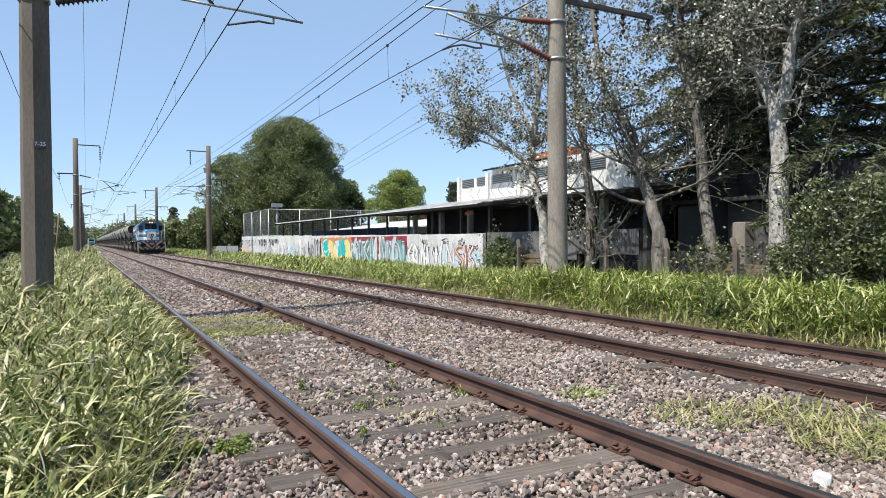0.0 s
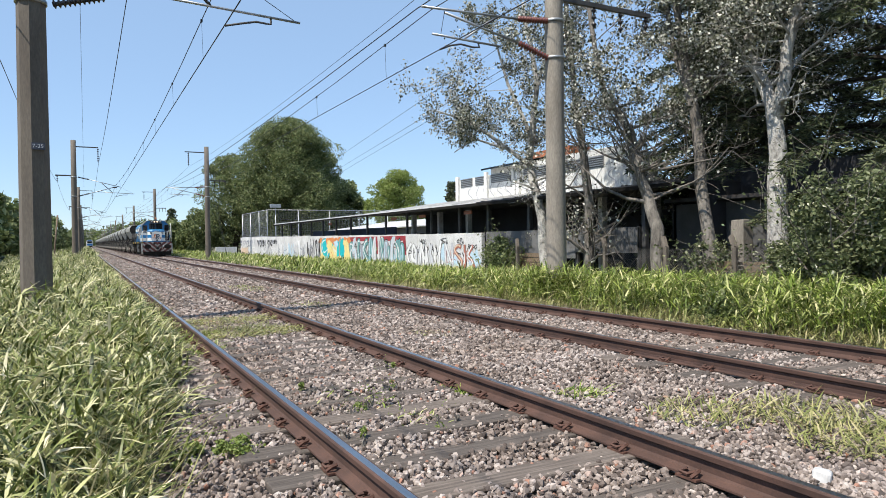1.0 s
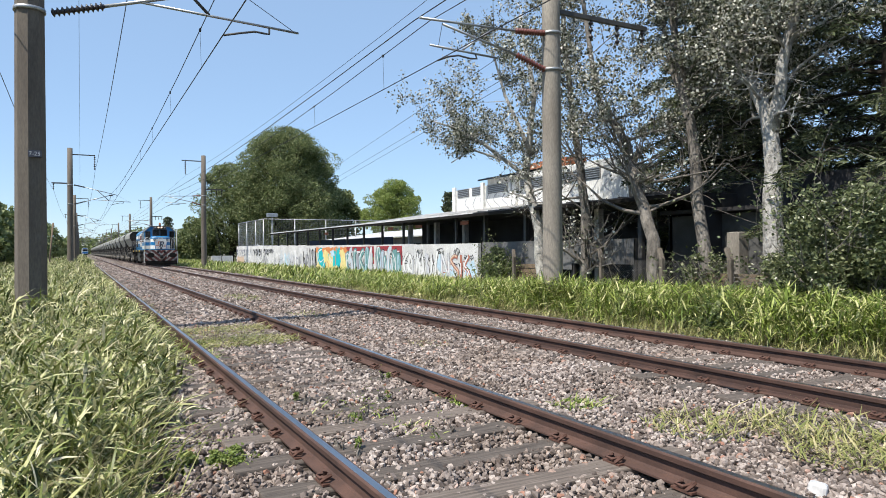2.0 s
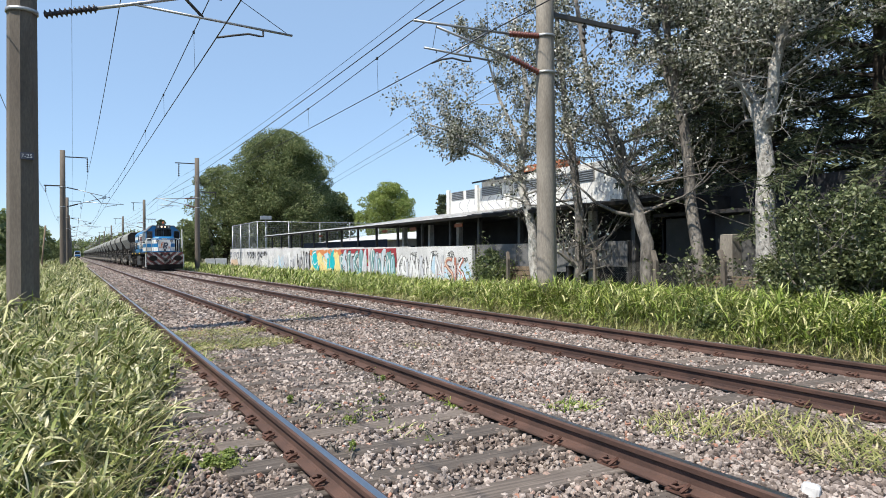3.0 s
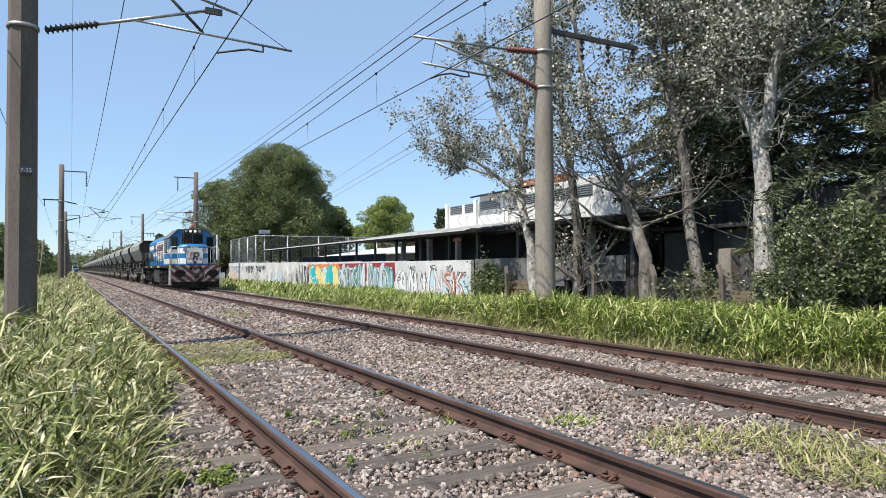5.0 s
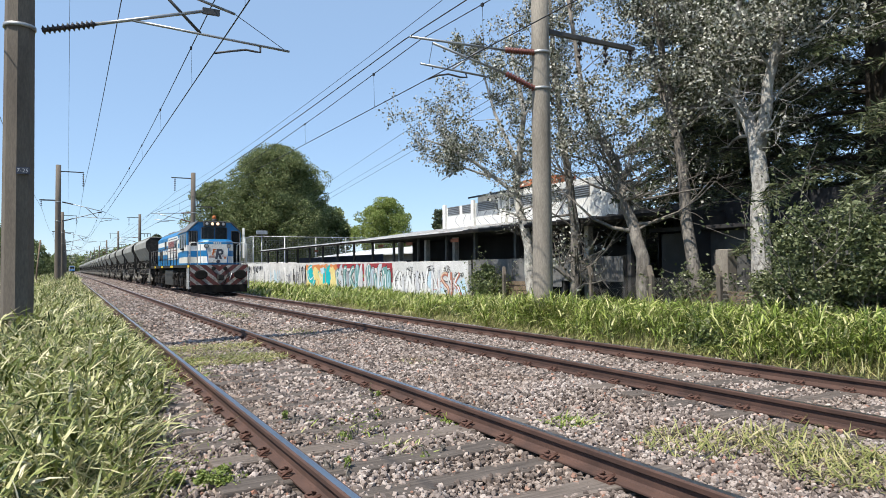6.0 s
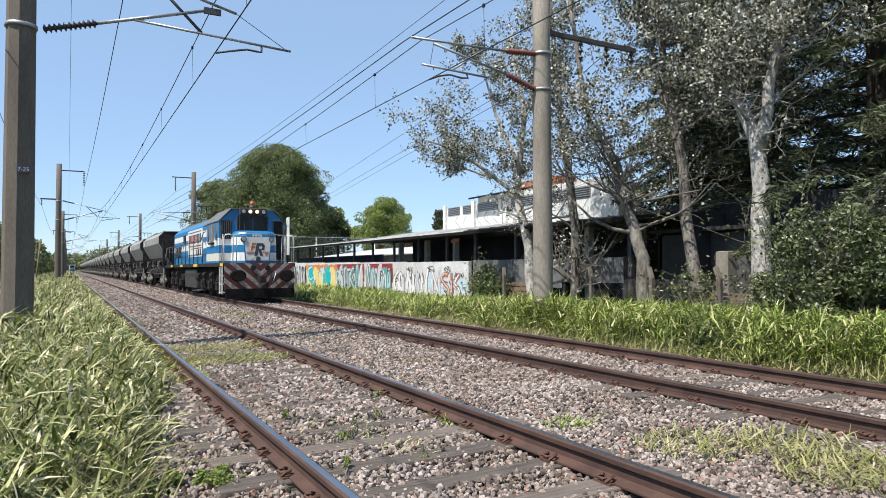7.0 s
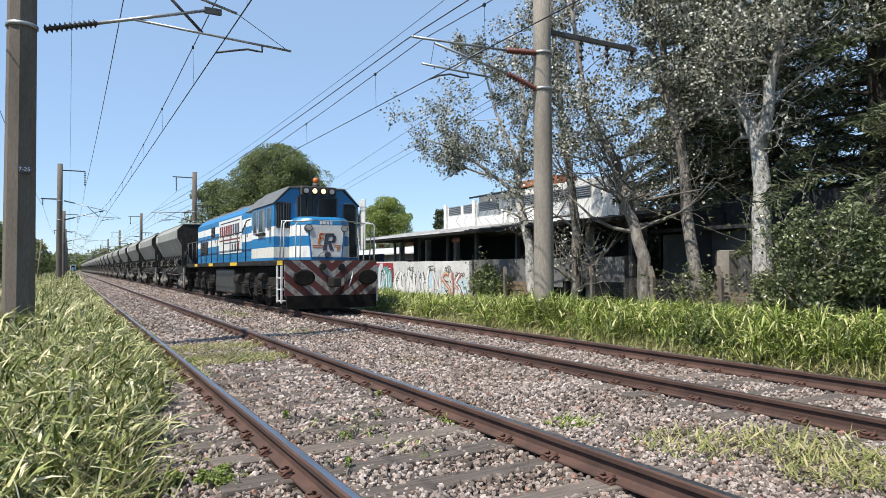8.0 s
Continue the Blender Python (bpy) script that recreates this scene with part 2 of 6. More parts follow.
def ground_sheet():
    xs = [-3000, -400, -60, -20, -9, -6, -3, -1.8, -0.8, -0.2, 0.3, 0.6, 4, 8.8, 9.1, 9.7, 10.6, 12, 13, 20, 60, 400, 3000]
    ys = [-200, -20, -5, 0] + [2 * i for i in range(1, 30)] + [80, 110, 150, 250, 500, 1200, 4000]
    vs = [(x, y, ground_z(x) + (0.03 * noise.noise((x * 0.6, y * 0.6, 0)) if -60 < x < 0 or 9.5 < x < 60 else 0)) for y in ys for x in xs]
    n = len(xs)
    fs = [(j * n + i, j * n + i + 1, (j + 1) * n + i + 1, (j + 1) * n + i) for j in range(len(ys) - 1) for i in range(n - 1)]
    ob = new("ground", mesh_arrays("ground", vs, np.array(fs).ravel(), [4] * len(fs), M["soil"], True))
    tagged(ob, "level soil and short rough grass beside the line", "ground", kind="structure")
    xs = np.array([0.3, 0.55, 0.8, 1.2, 1.6, 2.2, 2.8, 3.3, 3.8, 4.3, 4.8, 5.3, 5.8, 6.4, 7.0, 7.5, 8.0, 8.5, 8.8, 9.1])
    crest = np.array([-0.16, -0.06, -0.04, -0.028, -0.03, -0.028, -0.03, -0.028, -0.048, -0.062, -0.062, -0.038, -0.028, -0.03, -0.03, -0.03, -0.03, -0.038, -0.075, -0.16])
    ys = np.concatenate((np.arange(-6, 30, 0.5), [40, 60, 100, 200, 500, 1500]))
    vs = [(x, y, z) for y in ys for x, z in zip(xs, crest)]
    n = len(xs)
    fs = [(j * n + i, j * n + i + 1, (j + 1) * n + i + 1, (j + 1) * n + i) for j in range(len(ys) - 1) for i in range(n - 1)]
    ob = new("ballast_bed", mesh_arrays("ballast_bed", vs, np.array(fs).ravel(), [4] * len(fs), M["ballast"], True))
    tagged(ob, "grey-brown crushed stone ballast bed under the tracks", "ballast", kind="structure")


def stone_tones():
    m, nt, bs = nodes_of("ballast_stone")
    g = nt.nodes.new("ShaderNodeNewGeometry")
    r = ramp_node(nt, [(0.0, (0.075, 0.060, 0.054)), (0.35, (0.195, 0.167, 0.156)), (0.7, (0.33, 0.29, 0.274)), (0.93, (0.48, 0.44, 0.42)), (0.97, (0.32, 0.16, 0.11)), (1.0, (0.56, 0.53, 0.51))])
    nt.links.new(g.outputs["Random Per Island"], r.inputs[0])
    co = nt.nodes.new("ShaderNodeTexCoord").outputs["Object"]
    n1, n2 = noise_node(nt, 45.0, 4, 0.6, co), noise_node(nt, 0.9, 3, 0.5, co)
    d = ramp_node(nt, [(0.3, (0.7, 0.68, 0.66)), (0.7, (1.12, 1.1, 1.08))])
    nt.links.new(n1.outputs[0], d.inputs[0])
    d2 = ramp_node(nt, [(0.35, (0.8, 0.74, 0.68)), (0.65, (1.1, 1.08, 1.06))])
    nt.links.new(n2.outputs[0], d2.inputs[0])
    c = mix_node(nt, 1.0, r.outputs[0], d.outputs[0], "MULTIPLY")
    nt.links.new(mix_node(nt, 1.0, c, d2.outputs[0], "MULTIPLY"), bs.inputs["Base Color"])
    bs.inputs["Roughness"].default_value = 0.9
    return m


def stones(name, rng, n, area, size, mat, label, keep=None, fine=False):
    """Loose angular stones, each a jittered eight-cornered lump."""
    x = rng.uniform(area[0], area[1], n)
    y = area[2] + (area[3] - area[2]) * rng.random(n) ** 1.35
    if keep is not None:
        k = keep(x, y)
        x, y = x[k], y[k]
    n = len(x)
    if fine:
        g = (1 + 5 ** 0.5) / 2
        cube = np.array([(-1, g, 0), (1, g, 0), (-1, -g, 0), (1, -g, 0), (0, -1, g), (0, 1, g), (0, -1, -g), (0, 1, -g), (g, 0, -1), (g, 0, 1), (-g, 0, -1), (-g, 0, 1)]) * 0.33
        q = np.array([(0, 11, 5), (0, 5, 1), (0, 1, 7), (0, 7, 10), (0, 10, 11), (1, 5, 9), (5, 11, 4), (11, 10, 2), (10, 7, 6), (7, 1, 8), (3, 9, 4), (3, 4, 2), (3, 2, 6), (3, 6, 8), (3, 8, 9), (4, 9, 5), (2, 4, 11), (6, 2, 10), (8, 6, 7), (9, 8, 1)])
    else:
        cube = np.array([(-1, -1, -1), (1, -1, -1), (1, 1, -1), (-1, 1, -1), (-1, -1, 1), (1, -1, 1), (1, 1, 1), (-1, 1, 1)], float) * 0.45
        q = np.array([(3, 2, 1, 0), (4, 5, 6, 7), (0, 1, 5, 4), (1, 2, 6, 5), (2, 3, 7, 6), (3, 0, 4, 7)])
    nv = len(cube)
    s = size * rng.uniform(0.55, 1.35, (n, 1, 1)) * rng.uniform(0.65, 1.25, (n, 1, 3))
    v = (cube[None] + rng.uniform(-0.2, 0.2, (n, nv, 3))) * s
    a, b, c = rng.uniform(0, 6.28, n), rng.uniform(-0.7, 0.7, n), rng.uniform(-0.7, 0.7, n)

    def turn(v, ang, i, j):
        ca, sa = np.cos(ang)[:, None], np.sin(ang)[:, None]
        p, q = v[:, :, i] * ca - v[:, :, j] * sa, v[:, :, i] * sa + v[:, :, j] * ca
        v = v.copy()
        v[:, :, i], v[:, :, j] = p, q
        return v

    v = turn(turn(turn(v, b, 0, 2), c, 1, 2), a, 0, 1)
    z = np.interp(x, [0.3, 0.6, 1.2, 3.4, 4.3, 4.8, 5.4, 8.2, 9.1], [-0.12, -0.03, 0, 0, -0.03, -0.03, 0, 0, -0.12]) + rng.uniform(-0.028, 0.012, n)
    v += np.stack([x, y, z], 1)[:, None]
    f = (q[None] + nv * np.arange(n)[:, None, None]).reshape(-1)
    ob = new(name, mesh_arrays(name, v.reshape(-1, 3), f, np.full(len(q) * n, q.shape[1]), mat))
    return tagged(ob, label, "ballast", kind="stuff")


SLEEPER_Y = (tuple(-3.01 + 0.5715 * i for i in range(270)), tuple(-3.20 + 0.5715 * i for i in range(270)))


def near_rail(x):
    return sum(np.abs(x - (t + s * GAUGE_HALF)) < 0.10 for t in TRACKS for s in (-1, 1)) > 0


def on_sleeper(x, y):
    hit = np.zeros(len(x), bool)
    for t, first, step in ((TRACKS[0], -3.01, 0.5715), (TRACKS[1], -3.20, 0.5715)):
        d = np.abs((y - first + step / 2) % step - step / 2)
        hit |= (np.abs(x - t) < 1.33) & (d < 0.066)
    return hit


def track(k):
    """Two rails on timber sleepers, with a pair of spring clips at each crossing."""
    cx = TRACKS[k]
    tr = thing("railway_track", None, "straight broad-gauge track, rusty rails on grey timber sleepers", "railway track", "tracks", "structure")
    prof = [(-0.07, 0.015), (0.07, 0.015), (0.07, 0.027), (0.018, 0.042), (0.009, 0.055), (0.009, 0.118), (0.033, 0.130), (0.036, 0.160), (0.031, 0.168), (0.022, 0.1705), (-0.022, 0.1705), (-0.031, 0.168), (-0.036, 0.160), (-0.033, 0.130), (-0.009, 0.118), (-0.009, 0.055), (-0.018, 0.042), (-0.07, 0.027)]
    for s in (-1, 1):
        x = cx + s * GAUGE_HALF
        ys = [-30, 900]
        vs = [(x + px, y, pz) for y in ys for px, pz in prof]
        n = len(prof)
        fs = [(i, (i + 1) % n, n + (i + 1) % n, n + i) for i in range(n)]
        me = mesh_arrays("rail", vs, np.array(fs).ravel(), [4] * n, [M["rail_side"], M["rail_top"]], False, [1 if i == 9 else 0 for i in range(n)])
        ob = new("rail", me)
        ob.parent = tr
    ya = SLEEPER_Y[k]
    me = part("sleeper", slab(-1.36, 1.36, -0.12, 0.12, -0.14, 0.016, 0.012), M["sleeper"], tr)
    rng = random.Random(5 + k)
    me.location = (cx, ya[0], 0)
    mesh = me.data
    for y in ya[1:]:
        ob = new("sleeper", mesh)
        ob.parent = tr
        ob.location, ob.rotation_euler = (cx + rng.uniform(-0.04, 0.04), y, rng.uniform(-0.016, 0.002)), (0, 0, rng.uniform(-0.012, 0.012))
    bm = bmesh.new()
    pig = [(-0.012, -0.07, 0.03), (-0.03, -0.055, 0.055), (0.0, -0.03, 0.066), (0.03, -0.045, 0.05), (0.02, -0.005, 0.043), (-0.03, 0.01, 0.05), (-0.028, 0.04, 0.066), (0.005, 0.05, 0.06), (0.03, 0.03, 0.035)]
    tube(bm, pig, 0.012, 5)
    box(bm, -0.035, 0.03, -0.085, 0.065, 0.014, 0.028)
    clip = part("rail_clip", bm, M["clip"], tr)
    cm, first = clip.data, True
    for y in [v for v in ya if 1.5 < v < 24]:
        for s in (-1, 1):
            for side in (-1, 1):
                ob = clip if first else new("rail_clip", cm)
                first = False
                ob.parent = tr
                ob.location, ob.rotation_euler = (cx + s * GAUGE_HALF + side * 0.082, y, 0), (0, 0, 0 if side > 0 else math.pi)
    if k == 0:
        for s in (-1, 1):
            bm = slab(-0.022, 0.022, -0.35, 0.35, 0.045, 0.125, 0.006)
            for q in (-0.25, -0.09, 0.09, 0.25):
                tube(bm, [(-0.045, q, 0.085), (0.045, q, 0.085)], 0.015, 6)
            j = part("fishplate", bm, M["clip"], tr, "dark bolted joint plate")
            j.location = (cx + s * GAUGE_HALF, 12.95, 0)
    return tr


# ---- blades and leaves ----
def blades(name, rng, x, y, z, h, mats, label, width=0.018, seg=4, lean=0.5, droop=0.6, raised=0.5, z_off=None, kind="stuff", category="grass", wind=(0.25, 0.05)):
    n = len(x)
    ang = rng.uniform(0, 2 * np.pi, n)
    d = np.stack([np.cos(ang) + wind[0], np.sin(ang) + wind[1]], 1)
    L = h * rng.uniform(0.55, 1.1, n)
    z0 = z + np.where(rng.random(n) < raised, h * rng.uniform(0.1, 0.6, n), 0)
    if z_off is not None:
        z0 = z + z_off
    le, dr = lean * rng.uniform(0.3, 1.5, n), droop * rng.uniform(0.0, 1.3, n)
    w = width * rng.uniform(0.4, 1.75, n)
    side = np.stack([-np.sin(ang), np.cos(ang)], 1)
    s = np.linspace(0, 1, seg + 1)
    out = np.zeros((n, 2 * (seg + 1), 3))
    for i, q in enumerate(s):
        fwd = L * (le * q + 0.35 * dr * q * q)
        up = L * (0.95 * q - 0.62 * dr * q * q)
        ww = w * (0.45 + 1.6 * q * (1 - q)) * (1 - q ** 3) + 0.0008
        c = np.stack([x + d[:, 0] * fwd, y + d[:, 1] * fwd, z0 + up], 1)
        tw = 0.5 * np.sin(q * 3 + ang * 3)
        for e, sg in ((0, -1), (1, 1)):
            out[:, 2 * i + e, :2] = c[:, :2] + sg * side * (ww * np.cos(tw))[:, None]
            out[:, 2 * i + e, 2] = c[:, 2] + sg * ww * np.sin(tw)
    q = np.array([(2 * i, 2 * i + 1, 2 * i + 3, 2 * i + 2) for i in range(seg)])
    f = (q[None] + 2 * (seg + 1) * np.arange(n)[:, None, None]).reshape(-1)
    ob = new(name, mesh_arrays(name, out.reshape(-1, 3), f, np.full(seg * n, 4), mats, True))
    return tagged(ob, label, category, kind=kind)


def leaf_mesh(name, rng, pts, size, mat, flat=0.0, parent=None, long=1.6, hang=0.0):
    """Small pointed leaves, each a folded pair of triangles, at the given points."""
    n = len(pts)
    a = rng.normal(size=(n, 3))
    a[:, 2] = a[:, 2] * (1 - flat) - hang
    a /= np.linalg.norm(a, axis=1)[:, None]
    b = np.cross(a, rng.normal(size=(n, 3)))
    b /= np.linalg.norm(b, axis=1)[:, None] + 1e-9
    c = np.cross(a, b)
    s = (size * rng.uniform(0.6, 1.3, n))[:, None]
    pts = np.asarray(pts)
    v = np.stack([pts, pts + a * s * long * 0.45 + b * s * 0.5 + c * s * 0.12, pts + a * s * long, pts + a * s * long * 0.45 - b * s * 0.5 + c * s * 0.12], 1)
    q = np.array([0, 1, 2, 0, 2, 3])
    f = (q[None] + 4 * np.arange(n)[:, None]).reshape(-1)
    ob = new(name, mesh_arrays(name, v.reshape(-1, 3), f, np.full(2 * n, 3), mat, False))
    if parent:
        ob.parent = parent
    return ob


def limb(rng, bm, p, d, length, r, depth, tips, bend=0.25, rise=0.25, fork=(2, 4), spread=0.75, seg=6):
    """A limb with its twigs; the ends go into tips."""
    pts, rs = [Vector(p)], [r]
    n = 4 if depth > 0 else 3
    d = Vector(d).normalized()
    for i in range(n):
        d = (d + Vector((rng.uniform(-bend, bend), rng.uniform(-bend, bend), rng.uniform(-bend, bend) + rise * 0.3))).normalized()
        pts.append(pts[-1] + d * (length / n))
        rs.append(max(r * (1 - 0.75 * (i + 1) / n), 0.004))
    tube(bm, pts, rs, seg if r > 0.03 else 4, False)
    if depth <= 1:
        tips.extend((pts[i], d.copy()) for i in range(1, n + 1))
    if depth == 0:
        return
    for _ in range(rng.randint(*fork)):
        k = rng.randint(1, n)
        q = Vector((rng.uniform(-1, 1), rng.uniform(-1, 1), rng.uniform(-0.5, 0.9))).normalized()
        limb(rng, bm, pts[k], (d * (1 - spread) + q * spread), length * rng.uniform(0.45, 0.75), rs[k] * 0.7, depth - 1, tips, bend, rise, fork, spread, seg)


def poplar(name, rng, stems, limbs, label, bark, leaves, per_tip, size, reach=(1.2, 2.4), start=0.3, dead=0.0, group="silver poplars", scatter=0.28, thin_above=99.0, bare_below=0.0):
    """A tree of one or more stems, given by a few points and two radii each, with random limbs and loose leaves."""
    base = Vector(stems[0][0][0])
    root = thing(name, Matrix.Translation(base), label, "tree", group)
    bm, tips = bmesh.new(), []
    for pts, r0, r1, *own in stems:
        ps = [Vector(p) - base for p in pts]
        fine = []
        for a, b in zip(ps, ps[1:]):
            for k in range(3):
                q = a.lerp(b, k / 3)
                fine.append(q + Vector((rng.uniform(-1, 1), rng.uniform(-1, 1), 0)) * r0 * 0.22)
        fine.append(ps[-1])
        n = len(fine)
        tube(bm, fine, [r0 + (r1 - r0) * (i / (n - 1)) + (r0 * 0.35 if i == 0 and pts[0] == stems[0][0][0] else 0) for i in range(n)], 12)
        for _ in range(own[0] if own else limbs):
            t = start + (1 - start) * rng.random()
            i = min(int(t * (n - 1)), n - 2)
            p = fine[i].lerp(fine[i + 1], t * (n - 1) - i)
            ang = rng.uniform(0, 2 * math.pi)
            up = rng.uniform(-0.1, 0.9)
            ln = rng.uniform(*reach) * (1.15 - 0.45 * t)
            limb(rng, bm, p, (math.cos(ang), math.sin(ang), up), ln, (r0 * (1 - t) + r1 * t) * rng.uniform(0.22, 0.42), 2, tips, fork=(3, 5))
    part("trunk", bm, bark, root)
    nr = np.random.default_rng(rng.randint(0, 10 ** 6))
    pts = []
    for p, d in tips:
        if p.z + base.z < bare_below and rng.random() < 0.88:
            continue
        if rng.random() < dead or (p.z + base.z > thin_above and rng.random() < 0.9):
            continue
        k = rng.randint(max(1, per_tip // 2), per_tip + per_tip // 2)
        pts.append(np.array(p)[None] + nr.normal(0, scatter, (k, 3)))
    ob = leaf_mesh("crown", nr, np.concatenate(pts), size, leaves, 0.0, root, 1.3, 0.4)
    return root


def far_tree(name, rng, base, height, radius, label, leaves, n, size, trunk_r=0.3, bottom=0.15, clumps=40, squash=0.75, group="", shape="round"):
    """A full crown seen from afar: clumps of leaves on real limbs, with gaps and an uneven rim."""
    root = thing(name, pose(*base), label, "tree", group)
    bm = bmesh.new()
    tube(bm, [(0, 0, -0.2), (0.1, 0.05, height * 0.3), (-0.1, 0.1, height * 0.65), (0, 0, height * 0.85)], [trunk_r * 1.2, trunk_r, trunk_r * 0.55, trunk_r * 0.15], 8)
    nr = np.random.default_rng(rng.randint(0, 10 ** 6))
    pts = []
    for i in range(clumps):
        u = rng.random()
        if shape == "cone":
            rr = radius * (1 - u) ** 0.8 * rng.uniform(0.55, 1.0)
            z = height * (bottom + (1 - bottom) * u)
        else:
            zz = 2 * u - 1
            rr = radius * math.sqrt(max(1 - zz * zz, 0.02)) * rng.uniform(0.5, 1.0)
            z = height * (bottom + (1 - bottom) * (0.5 + 0.47 * zz))
        a = rng.uniform(0, 2 * math.pi)
        c = Vector((rr * math.cos(a), rr * math.sin(a), z))
        tube(bm, [(0, 0, max(z - rr * 0.8, height * 0.12)), c * 0.6 + Vector((0, 0, z * 0.3)), c], [trunk_r * 0.35, trunk_r * 0.2, 0.02], 5, False)
        cr = radius * (rng.uniform(0.38, 0.5) if shape == "cone" else rng.uniform(0.16, 0.28))
        k = n // clumps
        v = nr.normal(size=(k, 3))
        v *= (cr * nr.uniform(0.45, 1.05, k) ** 0.5 / np.linalg.norm(v, axis=1))[:, None]
        v[:, 2] *= squash
        pts.append(v + np.array(c))
    if shape != "cone":
        # inner foliage that closes the crown
        v = nr.normal(size=(int(n * 0.4), 3))
        v *= (nr.uniform(0.1, 0.86, len(v)) ** 0.45 / np.linalg.norm(v, axis=1))[:, None]
        pts.append(v * np.array([radius * 0.88, radius * 0.88, height * (1 - bottom) * 0.46]) + np.array([0, 0, height * (bottom + (1 - bottom) * 0.5)]))
    part("trunk", bm, M["bark_dark"], root)
    leaf_mesh("crown", nr, np.concatenate(pts), size, leaves, 0.2, root, 1.2)
    return root


M["stone"] = stone_tones()
M["bark_white"] = surf("white_poplar_bark", (0.26, 0.245, 0.225), (0.60, 0.58, 0.54), 3.0, 0.9, 1.0, fine=19.0, stain=(0.05, 0.045, 0.038), amount=0.8, dist=0.05, stretch=(1, 1, 0.6))
M["bark_grey"] = surf("grey_bark", (0.09, 0.078, 0.068), (0.27, 0.245, 0.215), 4.0, 0.95, 1.0, fine=17.0, stain=(0.03, 0.027, 0.023), amount=0.9, dist=0.05, stretch=(1, 1, 0.4))
M["bark_dark"] = surf("dark_bark", (0.035, 0.03, 0.025), (0.075, 0.062, 0.05), 4.0, 0.95, 0.8, fine=20.0, dist=0.03, stretch=(1, 1, 0.3))
M["leaf_silver"] = leafy("silver_poplar_leaf", [(0.028, 0.033, 0.018), (0.07, 0.078, 0.044), (0.19, 0.195, 0.14), (0.46, 0.46, 0.41), (0.76, 0.755, 0.72)], 0.42, 0.2)
M["leaf_bush"] = leafy("bush_leaf", [(0.035, 0.05, 0.02), (0.105, 0.13, 0.055), (0.30, 0.32, 0.19)], 0.32, 0.25)
M["leaf_tree"] = leafy("broad_leaf", [(0.065, 0.092, 0.034), (0.15, 0.19, 0.072), (0.32, 0.35, 0.17)], 0.5, 0.3)
M["leaf_light"] = leafy("light_leaf", [(0.13, 0.19, 0.04), (0.22, 0.28, 0.07), (0.32, 0.36, 0.12)], 0.5, 0.3)
M["needle"] = leafy("conifer_needle", [(0.022, 0.034, 0.018), (0.07, 0.09, 0.045), (0.17, 0.19, 0.095)], 0.5, 0.2)
M["grass_left"] = leafy("tall_grass_blade", [(0.022, 0.036, 0.006), (0.085, 0.112, 0.022), (0.22, 0.25, 0.075), (0.46, 0.455, 0.22), (0.72, 0.65, 0.47)], 0.45, 0.15, 0.3)
M["grass_right"] = leafy("verge_grass_blade", [(0.042, 0.07, 0.011), (0.15, 0.21, 0.034), (0.30, 0.36, 0.09), (0.60, 0.56, 0.32)], 0.45, 0.18, 0.3)
M["grass_tuft"] = leafy("yellow_green_blade", [(0.13, 0.15, 0.045), (0.23, 0.25, 0.08), (0.36, 0.34, 0.15), (0.48, 0.42, 0.25)], 0.45, 0.2)
M["grass_dry"] = leafy("dry_grass_blade", [(0.16, 0.17, 0.06), (0.26, 0.27, 0.10), (0.40, 0.36, 0.20), (0.45, 0.40, 0.27)], 0.55, 0.35)

M["plate"] = surf("dark_blue_plate", (0.03, 0.035, 0.06), (0.05, 0.055, 0.08), 6.0, 0.6, 0.05)
M["mark_white"] = surf("white_marking", (0.4, 0.42, 0.45), (0.55, 0.56, 0.58), 9.0, 0.6, 0.0)
ground_sheet()
for k in (0, 1):
    track(k)


